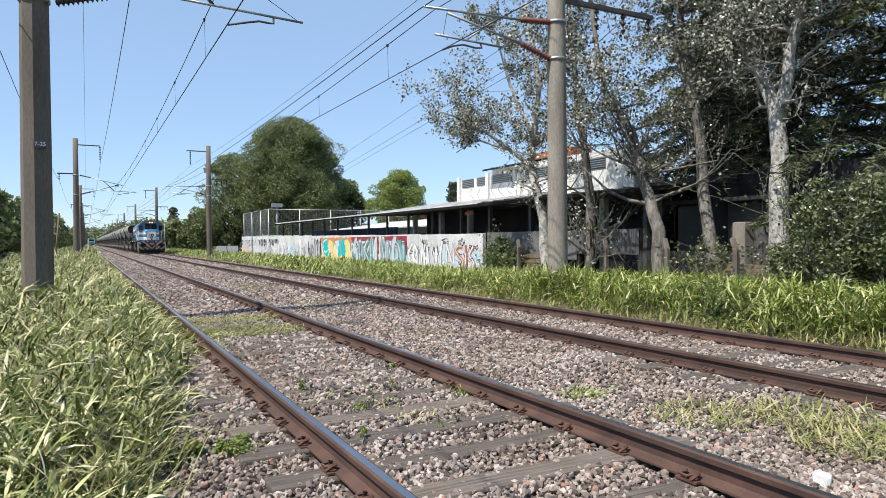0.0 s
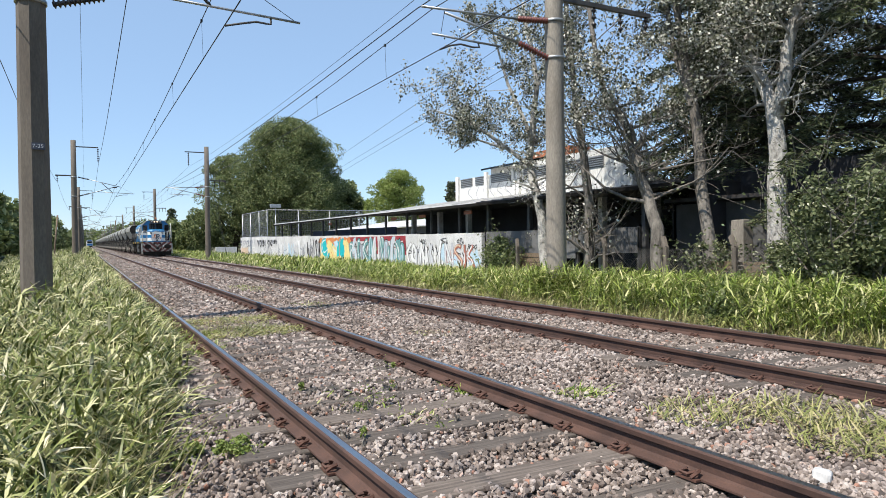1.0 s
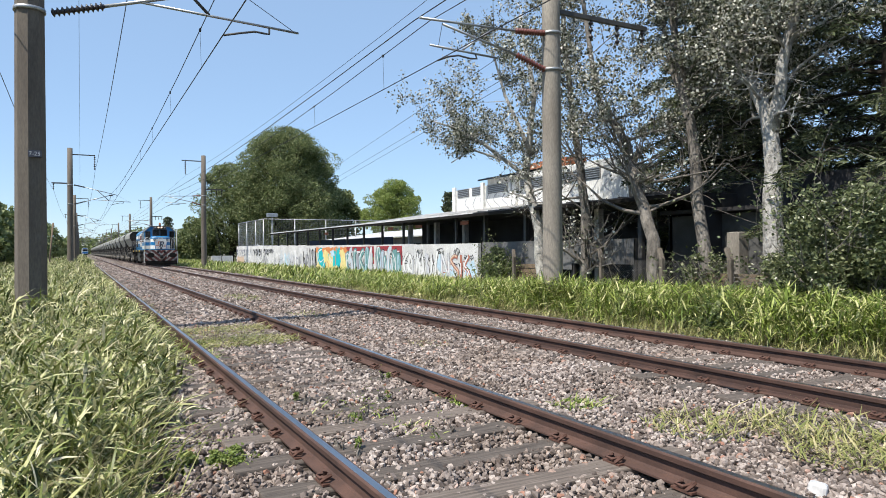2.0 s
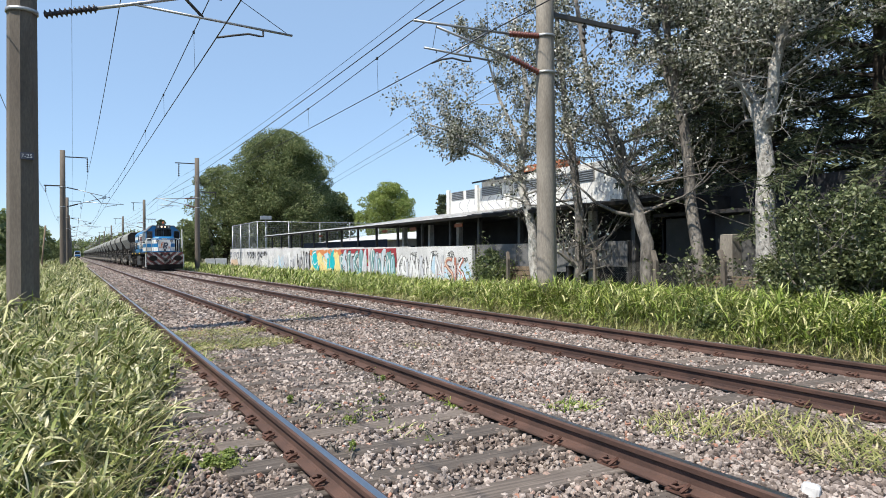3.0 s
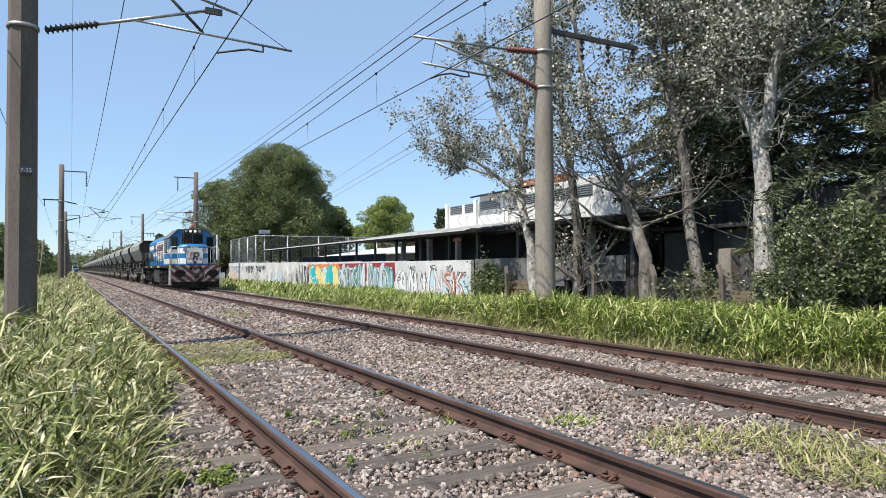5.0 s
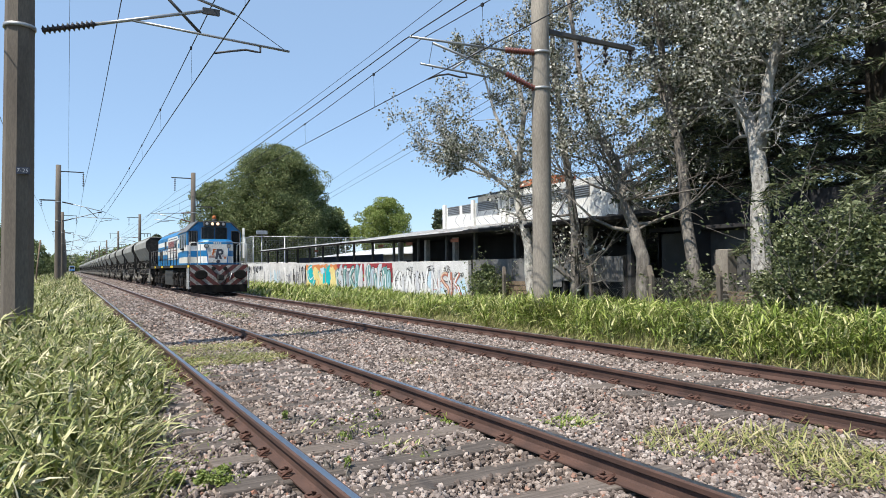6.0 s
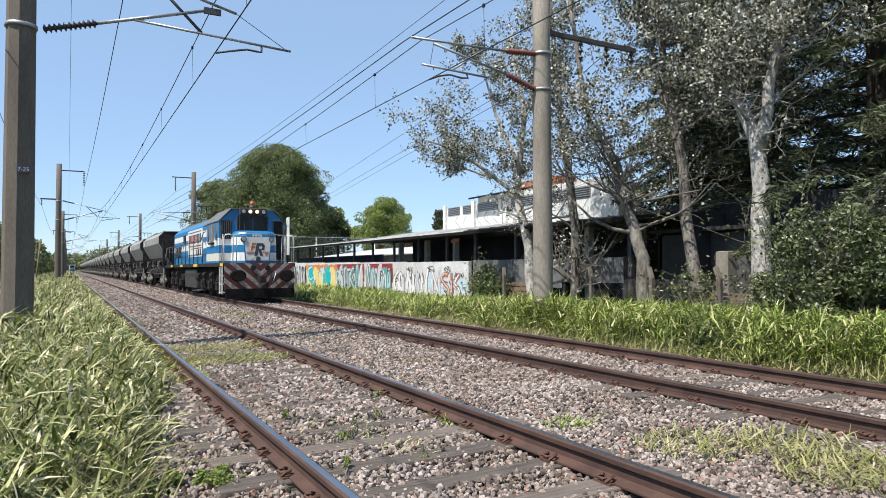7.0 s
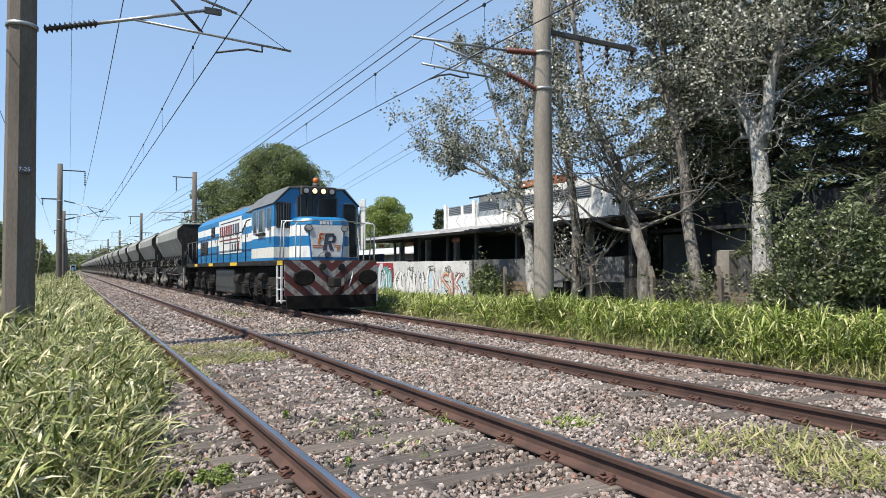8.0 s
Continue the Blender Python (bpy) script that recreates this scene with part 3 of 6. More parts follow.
# ---- masts and overhead line ----
def mast(name, x, y, side, sides, label, first=False, turn=0.0):
    """Concrete mast; side is +1 where its bracket reaches to the right."""
    root = thing(name, pose(x, y, 0, 0, 0, 0), label, "overhead line mast", "overhead line masts")
    bm = bmesh.new()
    rings = [[bm.verts.new((r * math.cos(turn + 2 * math.pi * q / sides), r * math.sin(turn + 2 * math.pi * q / sides), z)) for q in range(sides)] for z, r in ((-0.4, 0.235), (3.0, 0.222), (6.5, 0.206), (9.85, 0.19))]
    for a, b in zip(rings, rings[1:]):
        for q in range(sides):
            bm.faces.new((a[q], a[(q + 1) % sides], b[(q + 1) % sides], b[q])).smooth = sides > 10
    bm.faces.new(rings[-1])
    part("post", bm, M["concrete"] if first and side < 0 else M["mast"], root)
    s = side
    for z in ((5.32, 6.88) if s > 0 else (5.5, 6.34)):
        part("band", tube(bmesh.new(), [(0, 0, z - 0.03), (0, 0, z + 0.03)], 0.235, 16), M["galv"], root)

    def at(wx, z):
        return (wx - x, 0, z)

    if s > 0:
        # bracket whose registration tube passes the wire and pulls it back
        part("insulator", ribbed(bmesh.new(), at(-0.40, 5.33), at(0.38, 5.565), 0.035, 0.075, 11), M["dark_porcelain"], root, "dark ribbed porcelain insulator")
        part("insulator", ribbed(bmesh.new(), at(-0.42, 6.88), at(0.35, 6.72), 0.035, 0.075, 11), M["dark_porcelain"], root, "dark ribbed porcelain insulator")
        part("strut", bar(at(0.38, 5.565), at(2.15, 6.11), 0.03), M["galv"], root)
        part("clamp_plate", slab(2.12 - x, 2.42 - x, -0.03, 0.03, 6.06, 6.17), M["dark_steel"], root)
        part("top_tube", bar(at(0.35, 6.72), at(2.70, 6.15), 0.027), M["galv"], root)
        part("brace", bar(at(1.25, 6.50), at(2.08, 5.69), 0.028), M["dark_steel"], root)
        part("registration_tube", bar(at(0.96, 5.73), at(3.73, 5.60), 0.024), M["galv"], root)
        part("steady_arm", tube(bmesh.new(), [at(3.17, 5.64), at(3.17, 5.50), at(3.08, 5.50), at(2.9, 5.51), at(2.62, 5.44), at(2.33, 5.36)], 0.02, 6), M["dark_steel"], root)
        part("stay_wire", bar(at(2.66, 6.17), at(3.63, 5.62), 0.007, 4), M["wire"], root)
    else:
        part("insulator", ribbed(bmesh.new(), at(9.37, 5.50), at(8.58, 5.74), 0.035, 0.075, 11), M["porcelain"], root, "brown ribbed porcelain insulator")
        part("insulator", ribbed(bmesh.new(), at(9.37, 6.34), at(8.56, 6.27), 0.035, 0.075, 11), M["porcelain"], root, "brown ribbed porcelain insulator")
        part("strut", bar(at(8.58, 5.74), at(6.72, 6.14), 0.027), M["galv"], root)
        part("top_tube", bar(at(8.56, 6.27), at(6.18, 6.19), 0.027), M["galv"], root)
        part("brace", bar(at(8.0, 6.24), at(7.2, 5.66), 0.022), M["galv"], root)
        part("registration_tube", bar(at(8.1, 5.60), at(6.42, 5.66), 0.024), M["galv"], root)
        part("steady_arm", tube(bmesh.new(), [at(7.52, 5.62), at(7.56, 5.52), at(7.4, 5.50), at(7.1, 5.53), at(6.85, 5.47), at(6.60, 5.36)], 0.02, 6), M["dark_steel"], root)
        part("stay_wire", bar(at(6.72, 6.17), at(6.62, 5.66), 0.006, 4), M["wire"], root)
    # feeder bracket at the head
    part("feeder_bracket", slab(min(0, s * 1.8), max(0, s * 1.8), -0.04, 0.04, 9.3, 9.38), M["dark_steel"], root)
    part("insulator", ribbed(bmesh.new(), (s * (1.77 if s > 0 else 1.5), 0, 9.28), (s * (1.77 if s > 0 else 1.5), 0, 8.15), 0.02, 0.075, 6, 8), M["dark_porcelain"], root)
    return root


def right_arm(root, z, s, reach):
    """A level arm on the far side of the mast with three hanging insulators."""
    part("cross_arm", slab(min(0.05 * s, s * reach), max(0.05 * s, s * reach), -0.05, 0.05, z - 0.06, z + 0.04), M["dark_steel"], root)
    for k in (0.4, 0.68, 0.96) if s > 0 else (0.9,):
        part("insulator", ribbed(bmesh.new(), (s * reach * k, 0, z - 0.06), (s * reach * k, 0, z - 0.55), 0.018, 0.06, 3, 8), M["dark_porcelain"], root)


LEFT_X, RIGHT_X = -0.705, 9.56
MAST_Y = [12.75] + [62 + 50 * i for i in range(9)]
for i, y in enumerate(MAST_Y):
    r = mast("overhead_mast", LEFT_X, y, 1, 8 if i < 1 else 12, "grey concrete overhead line mast with bracket, in tall grass", i == 0, radians(266))
    if i:
        right_arm(r, 7.0, -1, 1.3)
    else:
        plate = part("number_plate", slab(-0.02, 0.17, -0.238, -0.2, 2.92, 3.03), M["plate"], r, "dark painted patch with white number")
        cu = bpy.data.curves.new("mark", "FONT")
        cu.body, cu.size, cu.extrude = "7-25", 0.088, 0.001
        ob = new("mark", cu)
        me = bpy.data.meshes.new_from_object(ob.evaluated_get(bpy.context.evaluated_depsgraph_get()))
        bpy.data.objects.remove(ob)
        me.materials.clear()
        me.materials.append(M["mark_white"])
        tx = new("mark", me)
        tx.parent = plate
        tx.matrix_basis = Matrix.Translation((-0.01, -0.2405, 2.945)) @ Matrix.Rotation(radians(90), 4, "X")
    r = mast("overhead_mast", RIGHT_X, y - (0.33 if i == 0 else 0), -1, 16, "round grey concrete overhead line mast with bracket, in verge grass", i == 0)
    right_arm(r, 6.9, 1, 2.95 if i == 0 else 1.6)


def wire(name, pts, r, label):
    ob = part(name, tube(bmesh.new(), pts, r, 5, False), M["wire"])
    return tagged(ob, label, "wire", "overhead wires")


def span(x, za, zm, y0, y1, n=8):
    return [(x, y0 + (y1 - y0) * i / n, zm + (za - zm) * (2 * i / n - 1) ** 2) for i in range(n + 1)]


def overhead(x, xm):
    ys = [-37.0] + MAST_Y
    for a, b in zip(ys, ys[1:]):
        near = a < 200
        root = thing("overhead_wire", None, "dark contact wire hung by droppers from a sagging wire", "overhead line", "overhead lines")
        part("contact_wire", bar((x, a, 5.36), (x, b, 5.36), 0.011, 5), M["wire"], root)
        part("messenger_wire", tube(bmesh.new(), span(xm, 6.28, 5.75, a, b), 0.010, 5, False), M["wire"], root)
        for i in range(9):
            y = a + 2.5 + (b - a - 5.0) * i / 8
            q = (y - a) / (b - a)
            z = 5.75 + 0.53 * (2 * q - 1) ** 2
            if near:
                bm = bar((x, y, 5.36), (xm, y, z), 0.004, 4)
                box(bm, xm - 0.02, xm + 0.02, y - 0.03, y + 0.03, z - 0.03, z + 0.03)
                part("dropper", bm, M["wire"], root)


overhead(2.32, 2.30)
overhead(6.60, 6.58)
for x, z in ((1.1, 8.1), (7.86, 8.05)):
    ys = [-37.0] + MAST_Y
    for a, b in zip(ys, ys[1:]):
        wire("feeder_wire", span(x - (0.0 if x < 5 else -0.2), z, z - 0.35, a, b), 0.012 if x < 5 else 0.008, "dark feeder wire sagging between masts")
ys = [-37.0] + MAST_Y
for a, b in zip(ys, ys[1:]):
    wire("earth_wire", span(0.0, 8.9, 8.6, a, b), 0.006, "thin wire strung beside the masts")
    wire("feeder_wire", span(6.2, 6.22, 5.95, a, b), 0.012, "dark wire along the bracket tips")
    wire("feeder_wire", span(-1.85, 6.4, 6.0, a, b), 0.010, "dark feeder wire sagging between masts")
for z, y1 in ((5.9, 70), (5.2, 66), (5.0, 62)):
    wire("service_wire", [(10.4, 13.2, z + 1.2), (26, y1 + 30, z + 2.4)], 0.008, "thin service wire crossing behind the shed")

for z in (8.7, 7.3):
    wire("stay_wire", [(RIGHT_X + 0.1, MAST_Y[1], z), (11.1, MAST_Y[1] - 1.0, -0.35)], 0.014, "taut stay wire from a mast to the verge")


# ---- locomotive ----
def loco_paint():
    M["cab"] = banded("cab_paint", [(0.0, BLUE), (1.70, (0.62, 0.60, 0.54)), (2.01, BLUE), (2.32, WHITE), (2.61, BLUE)])
    M["nose"] = banded("nose_paint", [(0.0, BLUE), (1.70, WHITE), (2.02, BLUE), (2.32, WHITE), (2.63, BLUE)])
    M["hood"] = banded("hood_paint", [(0.0, BLUE), (2.34, WHITE), (2.62, BLUE), (2.87, WHITE), (3.16, BLUE)])
    M["white"] = surf("white_paint", (0.62, 0.62, 0.60), (0.74, 0.74, 0.72), 3.0, 0.45, 0.05, stain=(0.25, 0.22, 0.18), amount=0.35)
    M["blue"] = surf("blue_paint", (0.006, 0.12, 0.36), (0.012, 0.17, 0.48), 2.0, 0.4, 0.05)
    M["red"] = surf("dark_red_paint", (0.14, 0.02, 0.02), (0.20, 0.035, 0.03), 5.0, 0.55, 0.05)
    M["yellow"] = surf("yellow_paint", (0.65, 0.42, 0.02), (0.75, 0.5, 0.03), 6.0, 0.5, 0.05)
    M["orange"] = surf("orange_paint", (0.50, 0.13, 0.03), (0.60, 0.17, 0.04), 6.0, 0.5, 0.05)
    M["slate"] = surf("slate_paint", (0.035, 0.04, 0.06), (0.055, 0.06, 0.08), 6.0, 0.5, 0.05)
    M["grey_roof"] = surf("grey_roof_paint", (0.09, 0.09, 0.09), (0.16, 0.16, 0.155), 3.0, 0.6, 0.1)
    M["tank"] = surf("dusty_tank", (0.024, 0.024, 0.023), (0.05, 0.049, 0.046), 2.0, 0.6, 0.15, stain=(0.04, 0.036, 0.03), amount=0.6)
    M["bogie"] = surf("dusty_bogie_steel", (0.007, 0.0065, 0.006), (0.034, 0.03, 0.027), 5.0, 0.8, 0.5, fine=25.0, dist=0.02, stain=(0.10, 0.09, 0.08), amount=0.35, spec=0.2)
    M["lamp"] = nodes_of("lit_headlight")[0]
    b = M["lamp"].node_tree.nodes["Principled BSDF"]
    b.inputs["Base Color"].default_value = (0.8, 0.7, 0.5, 1)
    b.inputs["Emission Color"].default_value, b.inputs["Emission Strength"].default_value = (1.0, 0.62, 0.36, 1), 0.8
    M["soot"] = surf("sooty_steel", (0.008, 0.0075, 0.007), (0.022, 0.02, 0.018), 4.0, 0.85, 0.2, spec=0.12)
    M["lens"] = surf("lamp_lens", (0.25, 0.25, 0.25), (0.4, 0.4, 0.4), 10.0, 0.15, 0.0)
    # chevrons of the pilot
    m, nt, bs = nodes_of("chevron_paint")
    co = nt.nodes.new("ShaderNodeTexCoord").outputs["Object"]
    sep = nt.nodes.new("ShaderNodeSeparateXYZ")
    nt.links.new(co, sep.inputs[0])

    def calc(op, a, b=0.0):
        n = nt.nodes.new("ShaderNodeMath")
        n.operation = op
        for s, v in zip(n.inputs, (a, b)):
            if isinstance(v, float):
                s.default_value = v
            else:
                nt.links.new(v, s)
        return n.outputs[0]

    v = calc("SUBTRACT", sep.outputs[2], calc("MULTIPLY", calc("ABSOLUTE", sep.outputs[0]), 0.82))
    v = calc("FRACT", calc("MULTIPLY", calc("ADD", v, 4.06), 2.25))
    r = ramp_node(nt, [(0.0, (0.13, 0.018, 0.016)), (0.56, (0.40, 0.38, 0.355))], "CONSTANT")
    nt.links.new(v, r.inputs[0])
    g = noise_node(nt, 5.0, 6, 0.7, co)
    gr = ramp_node(nt, [(0.38, (0.12, 0.12, 0.12)), (0.68, (0.88, 0.88, 0.88))])
    nt.links.new(g.outputs[0], gr.inputs[0])
    nt.links.new(mix_node(nt, gr.outputs[0], r.outputs[0], (0.035, 0.03, 0.028)), bs.inputs["Base Color"])
    bs.inputs["Roughness"].default_value = 0.6
    M["chevron"] = m


loco_paint()
WHEELS = []


def wheelset(parent, y, r, gauge, mat):
    bm = bmesh.new()
    for s in (-1, 1):
        x = s * gauge
        tube(bm, [(x - s * 0.055, 0, 0), (x - s * 0.053, 0, 0), (x - s * 0.03, 0, 0), (x + s * 0.06, 0, 0)], [r + 0.03, r + 0.03, r, r - 0.006], 28)
        tube(bm, [(x + s * 0.06, 0, 0), (x + s * 0.075, 0, 0)], [r * 0.78, r * 0.74], 20)
        for k in range(6):
            a = k * math.pi / 3
            tube(bm, [(x + s * 0.07, math.cos(a) * r * 0.5, math.sin(a) * r * 0.5), (x + s * 0.085, math.cos(a) * r * 0.5, math.sin(a) * r * 0.5)], 0.04, 6)
        tube(bm, [(x, 0, 0), (x + s * 0.16, 0, 0)], 0.12, 12)
    tube(bm, [(-gauge, 0, 0), (gauge, 0, 0)], 0.085, 10)
    ob = part("wheelset", bm, mat, parent, "steel wheels on one axle")
    ob.location = (0, y, RAIL_TOP + r)
    WHEELS.append((ob, y, r))
    return ob


def loco():
    root = thing("locomotive", pose(TRACKS[1], 78, 0), "blue and white diesel locomotive with striped front, pulling wagons", "locomotive")
    W = 1.40
    # deck and sill
    bm = slab(-W, W, 0.05, 17.4, 1.46, 1.62, 0.015)
    box(bm, -0.9, 0.9, 0.3, 17.2, 1.15, 1.46, 0.02)
    part("deck", bm, M["black"], root)
    for s in (-1, 1):
        for y0, y1 in ((0.06, 0.62), (5.9, 7.0), (10.4, 11.3), (14.2, 14.9)):
            part("yellow_marker", slab(s * (W + 0.005) - 0.004, s * (W + 0.005) + 0.004, y0, y1, 1.48, 1.60), M["yellow"], root)
    # pilot with chevrons, ploughshare bent back at its foot
    bm = bmesh.new()
    pts = [(-1.36, 1.60), (1.36, 1.60), (1.36, 0.62), (1.20, 0.40), (-1.20, 0.40), (-1.36, 0.62)]
    prism(bm, pts, 0.0, 0.06)
    part("pilot", bm, M["chevron"], root, "red and white chevron striped pilot plate")
    bm = bmesh.new()
    prism(bm, [(-0.10, 0.62), (-0.02, 0.62), (-0.02, 0.25), (-0.08, 0.25)], -1.33, 1.33, lambda x, y, z: (y, x, z))
    part("plough", bm, M["soot"], root, "dark sooty plough under the pilot")
    for s in (-1, 1):
        bm = bmesh.new()
        tube(bm, [(s * 0.93, 0.0, 1.13), (s * 0.93, -0.36, 1.13)], [0.13, 0.11], 14)
        b0 = len(bm.verts)
        tube(bm, [(s * 0.93, -0.34, 1.13), (s * 0.93, -0.39, 1.13), (s * 0.93, -0.42, 1.13)], [0.22, 0.24, 0.2], 20)
        bm.verts.ensure_lookup_table()
        for v in bm.verts[b0:]:
            v.co.x = s * 0.93 + (v.co.x - s * 0.93) * 1.3
            v.co.z = 1.13 + (v.co.z - 1.13) * 0.95
        part("buffer", bm, M["soot"], root, "dark oval buffer")
        # signal lamp low on the pilot, hose and step ladder
        bm = tube(bmesh.new(), [(s * 0.28, 0.0, 1.42), (s * 0.28, -0.07, 1.42)], 0.10, 16)
        part("marker_lamp", bm, M["black"], root)
        bm = bmesh.new()
        for y in (0.08, 0.52):
            box(bm, s * (W + 0.03) - 0.025, s * (W + 0.03) + 0.025, y - 0.02, y + 0.02, 0.42, 1.46)
        for z in (0.46, 0.78, 1.10):
            box(bm, s * (W - 0.08) - 0.12, s * (W - 0.08) + 0.12, 0.08, 0.52, z, z + 0.03)
        part("step_ladder", bm, M["white"], root, "white cab step ladder")
    part("coupler", slab(-0.13, 0.13, -0.45, 0.1, 0.86, 1.12, 0.03), M["black"], root)
    part("brake_hose", tube(bmesh.new(), [(0.42, -0.02, 1.2), (0.38, -0.16, 1.12), (0.30, -0.22, 0.92), (0.24, -0.2, 0.75), (0.2, -0.12, 0.70)], 0.028, 7), M["black"], root)
    part("brake_hose", tube(bmesh.new(), [(0.62, -0.02, 1.28), (0.58, -0.14, 1.2), (0.50, -0.2, 1.0), (0.45, -0.16, 0.84)], 0.022, 7), M["galv"], root)
    # nose: rounded front corners
    bm = bmesh.new()
    plan = [(-0.86, 1.45), (-0.86, 0.86), (-0.82, 0.74), (-0.72, 0.62), (-0.52, 0.47), (-0.46, 0.44), (0.46, 0.44), (0.52, 0.47), (0.72, 0.62), (0.82, 0.74), (0.86, 0.86), (0.86, 1.45)]
    rings = []
    for z, k in ((1.62, 1.0), (2.68, 0.985), (2.76, 0.97), (2.83, 0.93), (2.875, 0.86), (2.895, 0.76)):
        rings.append([bm.verts.new((x * k, 1.45 + (y - 1.45) * k, z)) for x, y in plan])
    for a, b in zip(rings, rings[1:]):
        for i in range(len(plan)):
            bm.faces.new((a[i], a[(i + 1) % len(plan)], b[(i + 1) % len(plan)], b[i]))
    bm.faces.new(rings[-1])
    nose = part("nose", bm, M["nose"], root, "short nose in blue and white bands")
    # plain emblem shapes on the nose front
    bm = bmesh.new()
    prism(bm, [(-0.44, 1.72), (0.44, 1.72), (0.53, 2.63), (-0.53, 2.63)], 0.420, 0.434)
    badge = part("nose_panel", bm, M["white"], nose, "white panel bearing an emblem")
    for pts, mt in (([(-0.28, 2.10), (-0.21, 2.10), (-0.155, 2.40), (-0.225, 2.40)], "orange"), ([(-0.20, 2.34), (-0.07, 2.34), (-0.06, 2.40), (-0.19, 2.40)], "orange"), ([(-0.22, 2.22), (-0.11, 2.22), (-0.10, 2.28), (-0.21, 2.28)], "orange"),
                    ([(-0.13, 1.90), (-0.01, 1.90), (0.08, 2.40), (-0.04, 2.40)], "slate"), ([(0.06, 2.30), (0.24, 2.30), (0.22, 2.40), (0.08, 2.40)], "slate"), ([(0.16, 2.16), (0.26, 2.16), (0.28, 2.32), (0.18, 2.32)], "slate"),
                    ([(0.03, 2.12), (0.22, 2.12), (0.26, 2.18), (0.04, 2.18)], "slate"), ([(0.09, 1.90), (0.21, 1.90), (0.13, 2.12), (0.03, 2.12)], "slate"),
                    ([(-0.43, 2.03), (-0.12, 2.03), (-0.12, 2.06), (-0.43, 2.06)], "orange"), ([(-0.43, 1.98), (-0.13, 1.98), (-0.13, 2.00), (-0.43, 2.00)], "orange"), ([(0.20, 2.03), (0.44, 2.03), (0.44, 2.06), (0.20, 2.06)], "orange"), ([(0.30, 1.91), (0.38, 1.91), (0.40, 2.0), (0.32, 2.0)], "orange")):
        bm = prism(bmesh.new(), pts, 0.412, 0.419)
        part("emblem_shape", bm, M[mt], badge)
    part("coupling_flap", tube(bmesh.new(), [(0.02, 0.44, 1.78), (0.02, 0.36, 1.78)], [0.10, 0.08], 14), M["slate"], nose, "round dark fitting low on the nose")
    part("nose_wiper", tube(bmesh.new(), [(-0.26, 0.40, 1.72), (-0.2, 0.38, 1.84), (-0.02, 0.38, 1.87)], 0.014, 6), M["galv"], nose)
    for i in range(4):
        part("number_bar", slab(-0.20 + 0.10 * i, -0.13 + 0.10 * i, 0.430, 0.452, 2.66, 2.75), M["white"], nose)
    for s in (-1, 1):
        part("nose_lamp", tube(bmesh.new(), [(s * 0.54, 0.56, 2.55), (s * 0.54, 0.385, 2.55)], [0.085, 0.08], 16), M["lens"], nose)
        part("lamp_ring", tube(bmesh.new(), [(s * 0.54, 0.56, 2.55), (s * 0.54, 0.40, 2.55)], 0.105, 16), M["dark_steel"], nose)
        bm = prism(bmesh.new(), [(s * 0.57, 2.66), (s * 0.53, 2.66), (s * 0.44, 1.70), (s * 0.48, 1.70)], 0.424, 0.47)
        part("nose_edge", bm, M["blue"], nose)
    # cab with chamfered roof
    def cab_prof(w, top, shoulder, tw):
        return [(-w, 1.62), (w, 1.62), (w, shoulder), (tw, top), (-tw, top), (-w, shoulder)]
    part("cab", prism(bmesh.new(), cab_prof(1.32, 3.78, 3.28, 0.80), 1.30, 4.05), M["cab"], root, "cab in blue, white and cream bands")
    part("cab_roof", prism(bmesh.new(), [(-0.84, 3.78), (-0.84, 3.80), (-1.34, 3.30), (-1.36, 3.30), (-0.86, 3.83), (0.86, 3.83), (1.36, 3.30), (1.34, 3.30), (0.84, 3.80), (0.84, 3.78)], 1.24, 4.1), M["grey_roof"], root, "grey cab roof")
    bm = slab(-0.55, 0.55, 1.14, 1.5, 3.56, 3.845, 0.03)
    hb = part("headlight_box", bm, M["dark_steel"], root)
    for x, lit in ((-0.40, 0), (-0.135, 1), (0.135, 1), (0.40, 0)):
        part("lamp_ring", tube(bmesh.new(), [(x, 1.15, 3.70), (x, 1.105, 3.70)], [0.12, 0.115], 18), M["soot"], hb)
        part("headlight", tube(bmesh.new(), [(x, 1.13, 3.70), (x, 1.095, 3.70)], [0.088, 0.075], 18), M["lamp" if lit else "lens"], hb, "lit warm headlight" if lit else "unlit round lamp")
    bm = tube(bmesh.new(), [(0.02, 1.5, 3.83), (0.02, 1.5, 3.98)], 0.10, 14)
    bc = part("beacon", bm, M["dark_steel"], root)
    part("beacon_lens", tube(bmesh.new(), [(0.02, 1.5, 3.98), (0.02, 1.5, 4.12), (0.02, 1.5, 4.15)], [0.09, 0.085, 0.05], 14), M["orange"], bc, "amber beacon lens")
    # cab windows, front and sides, with frames and bars
    def window(x0, x1, z0, z1, y, bars=0, chamfer=0.0):
        pts = [(x0, z0), (x1, z0), (x1, z1 - (chamfer if x1 > 1 else 0)), (x1 - (chamfer if x1 > 1 else 0), z1), (x0 + (chamfer if x0 < -1 else 0), z1), (x0, z1 - (chamfer if x0 < -1 else 0))]
        g = part("window", prism(bmesh.new(), pts, y - 0.008, y + 0.02), M["glass"], root, "dark cab window")
        bm = bmesh.new()
        for a, b in zip(pts, pts[1:] + pts[:1]):
            if (Vector(a) - Vector(b)).length > 0.01:
                tube(bm, [(a[0], y - 0.012, a[1]), (b[0], y - 0.012, b[1])], 0.022, 5)
        part("window_frame", bm, M["dark_steel"], g)
